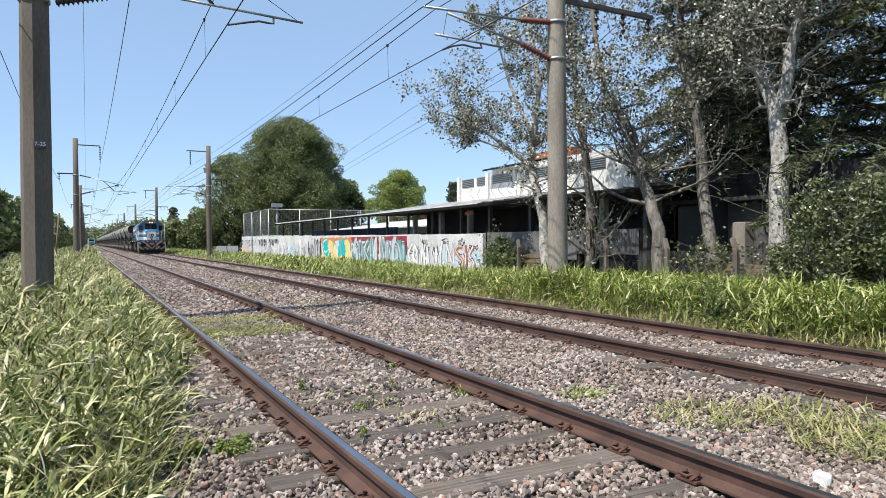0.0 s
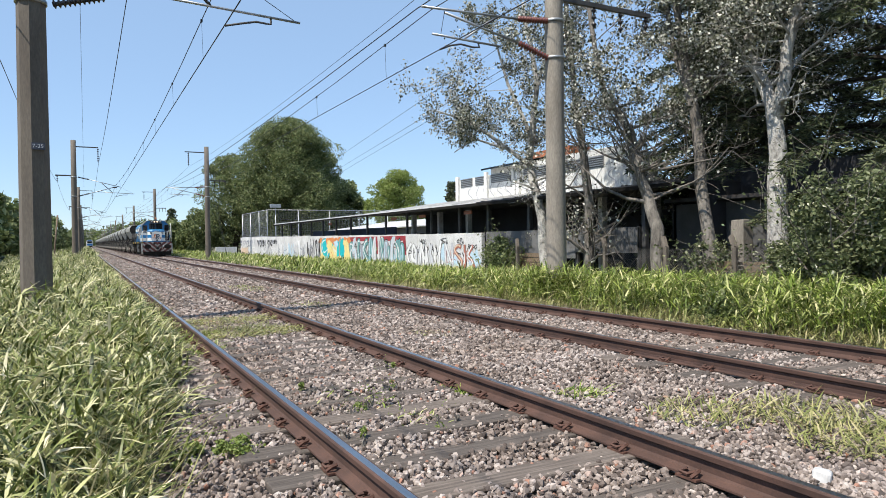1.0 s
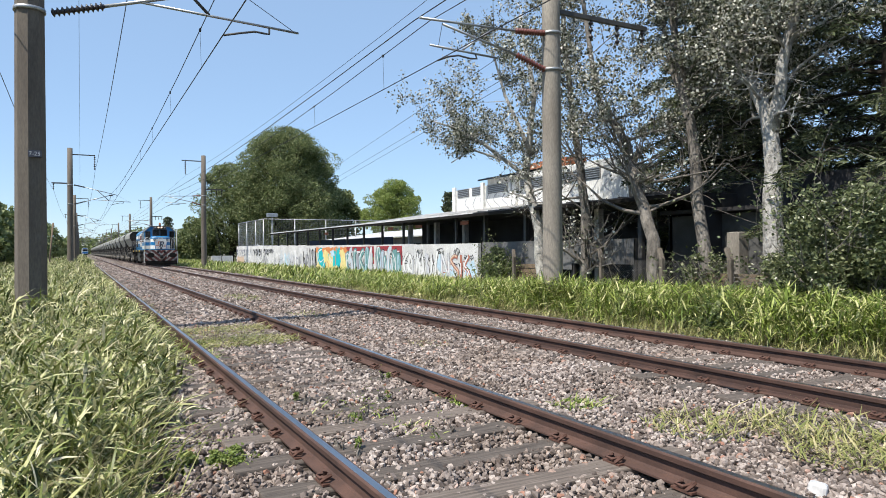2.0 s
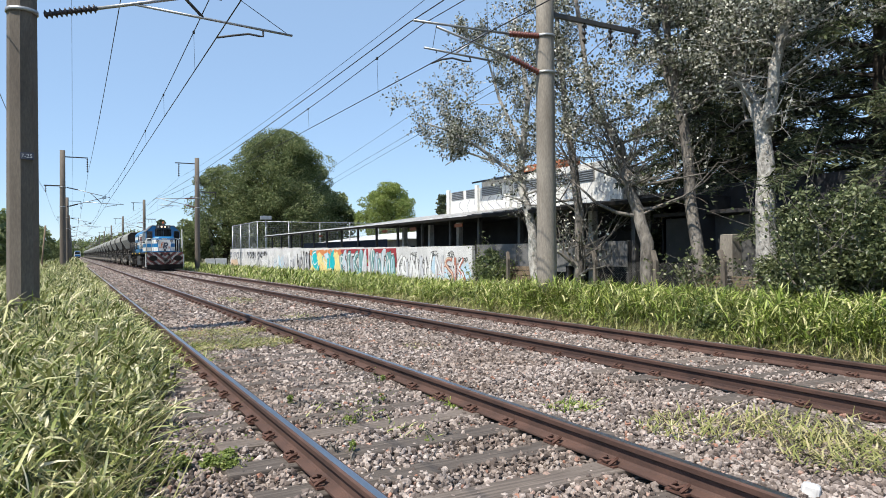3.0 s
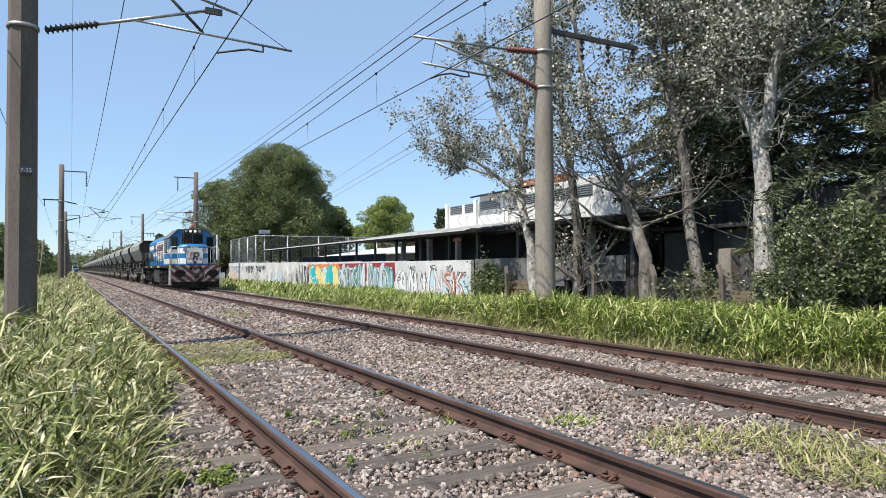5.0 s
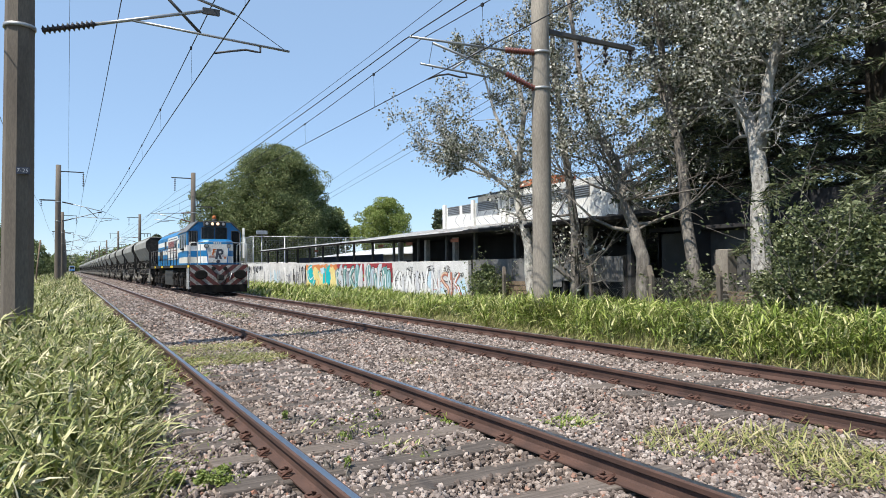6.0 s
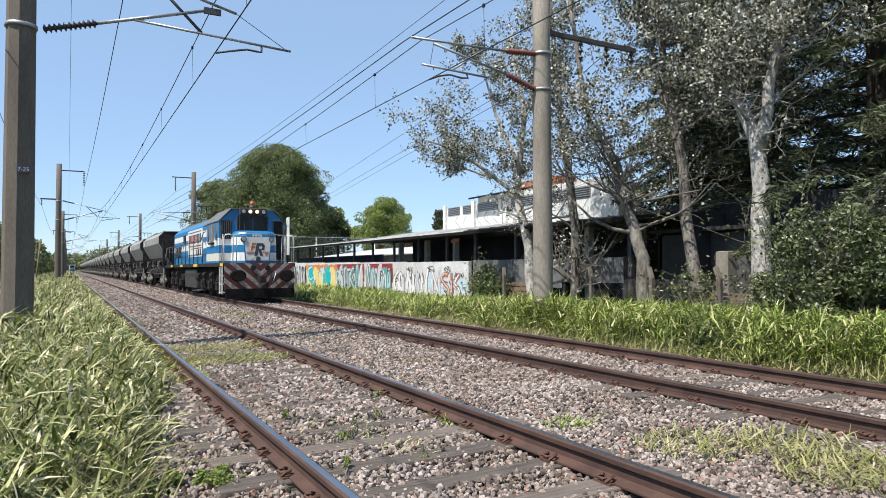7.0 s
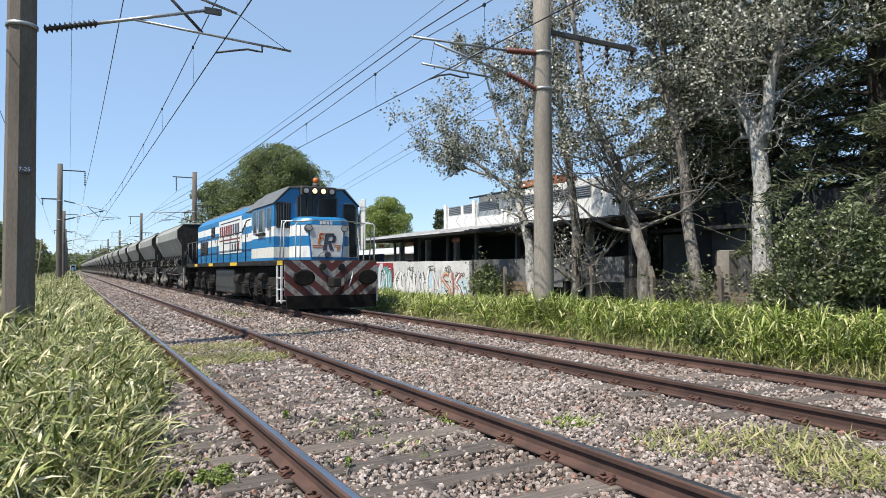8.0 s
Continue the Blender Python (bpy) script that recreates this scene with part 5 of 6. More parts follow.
def graffiti_wall():
    root = thing("graffiti_wall", None, "low whitewashed wall covered with colourful graffiti", "wall", kind="structure")
    bm = bmesh.new()
    y0, y1 = 22.2, 67.7
    n = 16
    for i in range(n):
        a, b = y0 + (y1 - y0) * i / n, y0 + (y1 - y0) * (i + 1) / n
        panel = slab(WALL_X, WALL_X + 0.15, a + 0.008, b - 0.008, -0.6, wall_top((a + b) / 2) - (0.01 if i % 2 else 0), 0.008)
        part("wall_panel", panel, M["plaster"], root)
    part("wall_core", slab(WALL_X + 0.02, WALL_X + 0.13, y0 + 0.02, y1 - 0.02, -0.6, 1.6), M["plaster"], root)
    rng = random.Random(11)
    X = WALL_X - 0.005

    def patch(ya, yb, za, zb, key, d=0.0):
        part("paint_field", slab(X - 0.002 - d, X - d, ya, yb, za, zb), M[key], root)

    def stroke(pts, w, key, d):
        part("paint_stroke", ribbon(pts, w, X - d), M[key], root)

    depth = [0.006]

    def spray(lines, w, key):
        depth[0] += 0.0006
        for line in lines:
            stroke([(a, min(max(b, 0.02), 1.60 - w)) for a, b in line], w, key, depth[0])

    def word(kinds, ya, yb, cz, h, w, outline, fills, edge=0.05, lights=None, wild=0.12):
        """Letters from ya down to yb, each with its outline, fill and highlights."""
        depth[0] = 0.006
        step = (ya - yb) / len(kinds)
        made = [letter(rng, kind, ya - step * (i + 0.5), cz + rng.uniform(-0.05, 0.05), step * 0.92, h * rng.uniform(0.88, 1.08), wild) for i, kind in enumerate(kinds)]
        for lines in made:
            spray(lines, w + edge, outline)
        for i, lines in enumerate(made):
            spray(lines, w, fills[i % len(fills)])
        for i, lines in enumerate(made):
            if lights:
                spray([[(a + 0.03, b + 0.03) for a, b in line[1:-2]] for line in lines], 0.035, lights[i % len(lights)])

    def scrawl(ya, yb, cz, h, count, keys, wmin, wmax):
        depth[0] = 0.006
        for i in range(count):
            kind = rng.choice("SNKUAERO")
            cy = ya + (yb - ya) * (i + rng.uniform(0.2, 0.8)) / count
            spray(letter(rng, kind, cy, cz + rng.uniform(-0.1, 0.1) * h, abs(yb - ya) / count * rng.uniform(0.9, 1.7), h * rng.uniform(0.7, 1.05), 0.6), rng.uniform(wmin, wmax), rng.choice(keys))

    def cloud(cy, cz, w, h, key, n=22):
        """An uneven patch of paint with lobed edges."""
        depth[0] += 0.0008
        ph, q = rng.uniform(0, 6), rng.choice((3, 4, 5))
        bm = bmesh.new()
        vs = []
        for i in range(n):
            a = 2 * math.pi * i / n
            r = 1 + 0.22 * math.sin(q * a + ph) + 0.12 * math.sin(7 * a + 2 * ph)
            vs.append(bm.verts.new((X - depth[0], cy + 0.5 * w * r * math.cos(a), cz + 0.5 * h * r * math.sin(a))))
        bm.faces.new(vs)
        part("paint_field", bm, M[key], root)

    # turquoise, pale yellow and orange piece
    for i in range(5):
        cloud(41.9 - 1.15 * i, 1.42, 1.5, 0.42, "g_orange")
    for cy, cz, w, h, key in ((41.2, 0.75, 1.7, 1.3, "g_turq"), (39.6, 0.55, 1.6, 1.1, "g_yellow"), (40.5, 1.05, 0.9, 0.8, "g_yellow"), (38.4, 0.75, 1.4, 1.4, "g_turq"), (39.2, 1.25, 0.8, 0.4, "g_blue"), (37.3, 0.65, 1.0, 1.2, "g_yellow"), (37.5, 1.3, 0.9, 0.35, "g_yellow"), (41.9, 0.35, 0.8, 0.6, "g_yellow"), (38.6, 0.3, 0.8, 0.5, "g_yellow")):
        cloud(cy, cz, w, h, key)
    word("SKNU", 42.0, 37.6, 0.8, 1.2, 0.17, "g_turq", ("g_turq", "g_yellow", "g_turq"), 0.03, ("g_white", "g_orange"), 0.6)
    scrawl(42.0, 37.2, 1.0, 0.9, 7, ("g_orange", "g_yellow", "g_white"), 0.02, 0.04)
    # two framed pieces: dark red behind teal and grey letters
    for ya, yb, kinds, fills in ((36.9, 32.6, "RSEKSAO", ("g_teal", "g_pale", "g_teal", "g_grey", "g_teal")), (32.3, 29.1, "SRUONA", ("g_teal", "g_grey", "g_teal", "g_pale", "g_teal"))):
        depth[0] = 0.003
        patch(yb + 0.05, ya - 0.03, 1.38, 1.62, "g_red")
        patch(yb + 0.02, yb + 0.35, 0.7, 1.38, "g_red", 0.0003)
        patch(ya - 0.3, ya, 0.5, 1.38, "g_red", 0.0006)
        word(kinds, ya - 0.1, yb + 0.2, 0.70, 1.35, 0.17, "g_black", fills, 0.035, ("g_white", "g_blue"), 0.6)
        scrawl(ya - 0.3, yb + 0.3, 0.4, 0.6, 6, ("g_blue", "g_grey", "g_teal"), 0.03, 0.07)
        scrawl(ya - 0.3, yb + 0.3, 1.0, 0.5, 5, ("g_black", "g_black", "g_leaf", "g_rust"), 0.015, 0.03)
    word("U", 33.2, 31.9, 0.7, 1.5, 0.22, "g_black", ("g_grey",), 0.03)
    # white letters outlined in black
    word("ORUNAKSE", 28.9, 25.4, 0.62, 0.95, 0.085, "g_black", ("g_white", "g_white", "g_pale"), 0.022, None, 0.6)
    scrawl(28.9, 25.6, 0.98, 0.35, 9, ("g_black",), 0.012, 0.022)
    # rust-red letters over pale blue
    depth[0] = 0.002
    for cy, cz, w, h in ((22.75, 0.6, 0.9, 0.7), (25.35, 0.75, 0.5, 0.8), (24.5, 0.45, 0.9, 0.5)):
        cloud(cy, cz, w, h, "g_blue")
    word("NSK", 25.25, 22.75, 0.72, 1.0, 0.075, "g_dusk", ("g_pale", "g_rust", "g_rust"), 0.016, ("g_white", "g_sand"), 0.10)
    scrawl(25.0, 23.0, 0.6, 0.5, 5, ("g_rust", "g_black"), 0.012, 0.03)
    # small black tags on the bare plaster above
    for ya, yb in ((27.6, 27.0), (25.6, 24.9), (24.1, 23.6)):
        scrawl(ya, yb, 1.32, 0.2, 4, ("g_black",), 0.009, 0.014)
    scrawl(23.3, 22.5, 1.1, 0.2, 4, ("g_black",), 0.009, 0.014)
    # black, pale and grey tags further along
    scrawl(45.2, 42.3, 0.85, 1.25, 9, ("g_black", "g_black", "g_grey"), 0.03, 0.08)
    scrawl(53.0, 45.4, 0.75, 1.1, 16, ("g_blue", "g_grey", "g_pale", "g_white"), 0.04, 0.10)
    scrawl(52.0, 46.0, 0.55, 0.7, 8, ("g_grey", "g_dusk"), 0.02, 0.04)
    for ya, yb in ((60.4, 57.2), (56.6, 53.4)):
        word("NROKSA", ya, yb, 1.42, 0.5, 0.06, "g_black", ("g_black", "g_grey"), 0.03, None, 0.7)
    scrawl(67.4, 60.8, 1.35, 0.6, 12, ("g_grey", "g_dusk", "g_pale"), 0.04, 0.09)
    scrawl(67.4, 53.4, 0.65, 0.7, 16, ("g_white", "g_grey", "g_pale"), 0.03, 0.06)
    for i in range(3):
        cloud(66.8 - 1.0 * i, 0.6, 1.2, 0.7, "g_sand")
    return root


def corrugated(name, x, y0, y1, z0, z1, mat, parent, step=0.09, depth=0.018, slope=0.0):
    """Ribbed metal sheet standing along y."""
    n = int((y1 - y0) / step)
    bm = bmesh.new()
    lo, hi = [], []
    for i in range(2 * n + 1):
        y = y0 + (y1 - y0) * i / (2 * n)
        d = depth if i % 2 else -depth
        lo.append(bm.verts.new((x + d, y, z0)))
        hi.append(bm.verts.new((x + d, y, z1 + slope * (y - y0))))
    for i in range(2 * n):
        bm.faces.new((lo[i], lo[i + 1], hi[i + 1], hi[i]))
    geo = bmesh.ops.extrude_face_region(bm, geom=list(bm.faces))
    bmesh.ops.translate(bm, verts=[v for v in geo["geom"] if isinstance(v, bmesh.types.BMVert)], vec=(0.006, 0, 0))
    return part(name, bm, mat, parent)


def shed():
    root = thing("shed", None, "long open shed with pale sheet roof behind the wall", "shed")
    Y0, Y1, EX, EZ = 12.2, 53.0, 13.15, 2.76
    # roof in three sheets, with a dark edge beam
    for a, b in ((Y0, 22.0), (22.0, 34.0), (34.0, Y1)):
        top = 2.86 if b < 23 else 3.35 if b < 40 else 3.05
        bm = prism(bmesh.new(), [(EX, EZ), (EX, EZ + 0.05), (17.2, top + 0.05), (17.2, top)], a + 0.004, b - 0.004)
        part("roof", bm, M["sheet" if b < 23 else "roof_sheet"], root, "dark sheet roof" if b < 23 else "pale weathered sheet roof")
        for k in range(int((b - a) / 0.75)):
            y = a + 0.4 + 0.75 * k
            part("roof_rib", prism(bmesh.new(), [(EX, EZ + 0.05), (EX, EZ + 0.08), (17.2, top + 0.08), (17.2, top + 0.05)], y, y + 0.05), M["sheet" if b < 23 else "roof_sheet"], root)
    part("edge_beam", slab(EX - 0.05, EX - 0.004, Y0, Y1, EZ - 0.09, EZ + 0.01), M["soot"], root)
    # dark sheet added below the roof to stand for the shade there
    part("ceiling_lining", prism(bmesh.new(), [(EX + 0.15, EZ - 0.05), (EX + 0.15, EZ - 0.02), (17.1, 2.82), (17.1, 2.79)], Y0 + 0.1, 33.9), M["shaded_wall"], root)
    for y in (13.9, 16.8, 19.4, 22.1):
        part("column", slab(13.72, 13.86, y - 0.07, y + 0.07, -0.4, EZ), M["dark_steel"], root)
    for i in range(12):
        y = 24.4 + 2.6 * i
        part("column", slab(13.75, 13.85, y - 0.05, y + 0.05, -0.4, EZ), M["dark_steel"], root)
    for y in (15.2, 17.6, 20.6, 26.6, 29.4, 32.4):
        part("inner_pillar", slab(15.4, 15.62, y - 0.11, y + 0.11, -0.4, 3.0), M["white_wall"], root, "white inner pillar")
    # rear and end wall carry the interior shade in their colour
    part("rear_wall", slab(17.0, 17.2, Y0, 34.0, -0.4, 3.3), M["shaded_wall"], root)
    part("end_wall", slab(14.2, 17.0, Y0, Y0 + 0.15, -0.4, 2.85), M["shaded_wall"], root)
    part("rear_screen", slab(16.0, 16.1, 36.0, 52.0, 1.2, 2.2), M["g_screen"], root, "dark blue screen")
    for y in (23.6, 27.8, 31.0, 41.0):
        part("sign_board", slab(13.7, 13.75, y - 0.3, y + 0.3, 2.42, 2.56), M["g_rust"], root)
    return root


def white_building():
    root = thing("white_building", None, "white upper storey with graffiti, ribbon windows and black roof panel", "building")
    X = 16.5
    part("wall", slab(X, X + 1.2, 17.2, 29.4, 2.86, 4.36), M["white_wall"], root)
    part("parapet", slab(X - 0.04, X + 0.2, 17.1, 26.2, 4.36, 4.62, 0.02), M["white_wall"], root)
    for y in (29.3, 26.6, 24.0):
        part("pilaster", slab(X - 0.12, X, y - 0.16, y + 0.08, 3.0, 4.5, 0.01), M["white_wall"], root)
    for ya, yb in ((27.9, 29.0), (26.75, 27.6), (24.6, 26.2), (22.0, 23.6), (18.6, 21.4)):
        w = part("window", slab(X - 0.03, X + 0.01, ya, yb, 3.96, 4.34), M["grey_wall"], root, "grey louvred ribbon window")
        for k in range(5):
            z = 4.0 + 0.08 * k
            part("louvre_slat", slab(X - 0.06, X - 0.03, ya + 0.03, yb - 0.03, z, z + 0.03), M["galv"], w)
    bm = prism(bmesh.new(), [(X - 0.5, 4.52), (X - 0.5, 4.6), (X + 1.6, 5.05), (X + 1.6, 4.97)], 22.6, 26.3)
    part("roof_panel", bm, M["glass"], root, "black tilted roof panel")
    part("drain_pipe", bar((X - 0.08, 24.2, 2.9), (X - 0.08, 24.2, 4.4), 0.05), M["white_wall"], root)
    rng = random.Random(3)
    for i in range(16):
        p = curl(rng, 18.2 + i * 0.66, 3.55, rng.uniform(0.4, 0.9), rng.uniform(0.15, 0.6), 9, (0, 0, 2))
        part("paint_stroke", ribbon(p, 0.022, X - 0.005 - 0.0006 * i), M["g_grey"], root)
    part("upper_block", slab(X + 1.3, X + 2.4, 22.2, 25.2, -0.4, 5.25), M["brick"], root, "orange brick upper block")
    part("eave", slab(X - 0.5, X, 17.0, 29.5, 2.93, 3.0), M["white_wall"], root)
    return root


def yard():
    w = part("low_wall", slab(14.0, 16.5, 85, 85.3, -0.5, 0.9, 0.02), M["plaster"])
    tagged(w, "low whitewashed wall at the far verge", "wall")
    M["g_screen"] = surf("dark_blue_screen", (0.03, 0.045, 0.10), (0.05, 0.07, 0.14), 1.0, 0.7, 0.1)
    shed()
    white_building()
    rb = thing("rear_hall", None, "pale low hall with grey sheet roof behind the shed", "building")
    part("wall", slab(21.0, 21.3, 34.6, 62.0, -0.4, 2.35), M["concrete"], rb)
    part("roof", prism(bmesh.new(), [(20.6, 2.36), (20.6, 2.44), (27.0, 3.3), (27.0, 3.2)], 34.2, 62.4), M["roof_sheet"], rb)
    for y in (38.0, 43.0, 48.0, 53.0, 58.0):
        w = part("window", slab(20.97, 20.997, y - 0.8, y + 0.8, 1.0, 1.9), M["glass"], rb)
        part("window_frame", slab(20.95, 20.968, y - 0.03, y + 0.03, 1.0, 1.9), M["galv"], w)
    f = thing("corrugated_fence", None, "dark grey corrugated sheet fence", "fence")
    for a, b in ((14.0, 16.7), (16.7, 19.4), (19.4, 22.05)):
        corrugated("sheet", 13.62, a + 0.01, b - 0.01, 0.95 if a < 16 else 0.75, 1.68, M["fence_sheet"], f)
    for y in (14.05, 16.7, 19.4, 22.0):
        part("fence_post", slab(13.66, 13.74, y - 0.04, y + 0.04, -0.4, 1.7), M["dark_steel"], f)
    for k in range(7):
        part("plank", slab(13.45, 13.49, 17.4, 20.4, -0.2 + 0.16 * k, -0.06 + 0.16 * k), M["timber"], f, "weathered brown plank")
    g = thing("lean_to", None, "grey rendered lean-to in deep tree shade", "building")
    # stained grey render, darkened so that its colour holds the tree shade
    M["shade_wall"] = surf("stained_shaded_render", (0.06, 0.06, 0.06), (0.11, 0.11, 0.108), 0.8, 0.9, 0.2, stain=(0.04, 0.04, 0.04), amount=0.5)
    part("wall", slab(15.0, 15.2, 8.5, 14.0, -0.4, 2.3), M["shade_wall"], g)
    part("upper_wall", slab(15.6, 15.8, 6.0, 14.0, 2.3, 3.2), M["shaded_wall"], g)
    part("roof", slab(14.6, 18, 6.0, 14.0, 2.35, 2.45), M["sheet"], g)
    part("dark_opening", slab(14.98, 15.0, 9.6, 10.2, 1.2, 2.1), M["glass"], g)
    part("side_wall", slab(15.0, 17.5, 13.9, 14.05, -0.4, 2.3), M["shaded_wall"], g)
    p = part("gate_pillar", slab(13.8, 14.15, 10.75, 11.1, -0.4, 1.78, 0.02), M["concrete"])
    tagged(p, "peeling white masonry gate pillar behind wire fence", "pillar")
    w = thing("old_wall", None, "low brown masonry wall behind the shrub", "wall")
    for k in range(11):
        for j in range(12):
            part("brick", slab(12.7, 12.88, 3.6 + 0.27 * j + 0.13 * (k % 2), 3.855 + 0.27 * j + 0.13 * (k % 2), -0.4 + 0.16 * k, -0.255 + 0.16 * k, 0.0), M["timber"], w)
    # chain-link fence
    cf = thing("wire_fence", None, "rusty chain-link fence on bent concrete posts", "fence")
    for y in (5.9, 7.9, 9.95, 11.92, 14.1, 16.2, 18.3):
        bm = slab(12.45, 12.55, y - 0.05, y + 0.05, -0.4, 1.15, 0.01)
        box(bm, -0.045, 0.045, -0.045, 0.045, 0, 0.34, 0.0, Matrix.Translation((12.5, y, 1.13)) @ Matrix.Rotation(radians(-38), 4, "X") @ Matrix.Rotation(radians(20), 4, "Y"))
        part("post", bm, M["mast"], cf)
    bm = bmesh.new()
    ya, yb, h = 5.9, 14.1, 1.35
    n = int((yb - ya + h) / 0.065)
    for i in range(n):
        for s in (1, -1):
            y = ya - h + i * 0.065 if s > 0 else ya + i * 0.065
            t0, t1 = max(0, (ya - y) / s if s > 0 else (y - yb)), min(h, (yb - y) if s > 0 else (y - ya))
            if t1 - t0 > 0.05:
                tube(bm, [(12.5 + 0.003 * s, y + s * t0, -0.25 + t0), (12.5 + 0.003 * s, y + s * t1, -0.25 + t1)], 0.0028, 3, False)
    part("mesh", bm, M["fence_wire"], cf)
    b = thing("wooden_bench", None, "old slatted wooden bench behind the fence", "bench")
    for k in range(5):
        part("slat", slab(12.9, 12.94, 9.3, 11.4, 0.38 + 0.09 * k, 0.45 + 0.09 * k), M["timber"], b)
    for y in (9.4, 11.3):
        part("leg", slab(12.95, 13.05, y - 0.04, y + 0.04, -0.38, 0.85), M["dark_steel"], b)
    t = part("metal_tub", slab(12.75, 13.15, 9.0, 9.6, -0.38, 0.42, 0.05), M["galv"])
    tagged(t, "grey metal tub in the weeds behind the fence", "tub")
    # sports court cage at the far end of the wall
    c = thing("court_cage", None, "tall pale netted sports court fence with posts", "fence")
    for y in (57.5, 60.5, 64.0, 67.6):
        part("post", bar((13.7, y, -0.4), (13.7, y, 4.15), 0.04, 8), M["galv"], c)
    for x in (16.4, 19.2, 22.0, 24.8, 27.6):
        part("post", bar((x, 57.5, -0.4), (x, 57.5, 4.15), 0.04, 8), M["galv"], c)
    for z in (1.9, 4.15):
        part("rail", bar((13.7, 57.5, z), (13.7, 67.6, z), 0.03, 6), M["galv"], c)
        part("rail", bar((13.7, 57.5, z + 0.004), (27.6, 57.5, z + 0.004), 0.03, 6), M["galv"], c)
    bm = bmesh.new()
    for i in range(int(10 / 0.14)):
        y = 57.6 + 0.14 * i
        tube(bm, [(13.7, y, 1.9), (13.7, y, 4.15)], 0.005, 3, False)
    for i in range(int(2.3 / 0.16)):
        tube(bm, [(13.7, 57.5, 1.9 + 0.16 * i), (13.7, 67.6, 1.9 + 0.16 * i)], 0.006, 3, False)
    for i in range(int(13.9 / 0.14)):
        tube(bm, [(13.7 + 0.14 * i, 57.5, 1.9), (13.7 + 0.14 * i, 57.5, 4.15)], 0.005, 3, False)
    for i in range(int(2.3 / 0.16)):
        tube(bm, [(13.7, 57.5, 1.9 + 0.16 * i), (27.6, 57.5, 1.9 + 0.16 * i)], 0.005, 3, False)
    part("net", bm, M["galv"], c)
    fl = thing("floodlight", pose(15.8, 63, 0), "pole with a square floodlight over the court", "floodlight")
    part("pole", bar((0, 0, -0.4), (0, 0, 4.6), 0.05), M["galv"], fl)
    part("lamp_housing", slab(-0.5, 0.5, -0.15, 0.15, 4.6, 4.95, 0.03), M["galv"], fl)


graffiti_wall()
yard()

# ---- trees and shrubs ----
RT = random.Random(21)
NR = np.random.default_rng(21)
poplar("poplar", RT, [([(13.2, 17.6, -0.4), (13.2, 17.9, 2.0), (13.2, 18.6, 4.1), (13.2, 18.1, 6.5), (13.1, 18.7, 9.3)], 0.20, 0.05), ([(13.2, 18.3, 3.7), (11.9, 19.1, 4.9), (10.9, 19.6, 5.5), (10.35, 19.9, 5.7)], 0.075, 0.02, 10), ([(12.4, 18.8, 4.4), (11.5, 19.3, 4.75), (10.9, 19.6, 4.3)], 0.045, 0.015, 6), ([(13.2, 18.3, 4.6), (12.6, 18.9, 6.6), (12.1, 19.2, 8.6)], 0.08, 0.02, 9)], 14, "thinly leaved silver poplar with pale trunk beside the shed", M["bark_white"], M["leaf_silver"], 7, 0.062, (0.9, 2.2), 0.3, scatter=0.075, thin_above=9.2, bare_below=3.7)
poplar("poplar", RT, [([(12.9, 15.3, -0.4), (12.9, 15.2, 2.6), (12.9, 15.5, 4.3), (12.9, 16.1, 7.4), (12.8, 16.2, 9.8)], 0.16, 0.05)], 34, "slim poplar with many dead lower twigs", M["bark_grey"], M["leaf_silver"], 8, 0.064, (1.0, 2.6), 0.06, 0.15, scatter=0.10, bare_below=4.6)
poplar("poplar", RT, [([(12.6, 12.2, -0.4), (12.6, 12.3, 1.6), (12.6, 12.8, 2.9), (12.6, 13.2, 4.1), (12.5, 14.1, 5.4), (12.4, 14.8, 9.0)], 0.19, 0.05)], 30, "leaning grey poplar with bare twigs behind the fence", M["bark_grey"], M["leaf_silver"], 8, 0.064, (1.0, 2.6), 0.3, 0.2, scatter=0.09, bare_below=4.7)
poplar("poplar", RT, [([(13.6, 11.3, -0.4), (13.6, 11.8, 2.7), (13.6, 12.0, 4.6), (13.6, 12.4, 6.4), (13.6, 12.7, 8.5), (13.5, 12.9, 12)], 0.17, 0.05), ([(13.6, 12.0, 4.6), (13.9, 13.0, 6.6), (14, 13.5, 9.5)], 0.10, 0.04)], 16, "tall poplar with pale upper stems", M["bark_grey"], M["leaf_silver"], 11, 0.064, (1.0, 2.6), 0.3, 0.15, scatter=0.09, bare_below=4.2)
poplar("poplar", RT, [([(14, 10.0, -0.4), (14, 10.0, 2.6), (14, 10.05, 4.4), (14, 10.75, 5.7), (14, 10.5, 6.7), (14, 10.2, 9.5)], 0.25, 0.05, 20), ([(14, 10.0, 4.0), (14, 9.7, 5.5), (14, 9.2, 7.1), (14, 9.0, 10)], 0.16, 0.05, 15)], 13, "large forked poplar with white bark", M["bark_white"], M["leaf_silver"], 13, 0.064, (1.0, 2.6), 0.38, 0.05, scatter=0.11, bare_below=5.7)


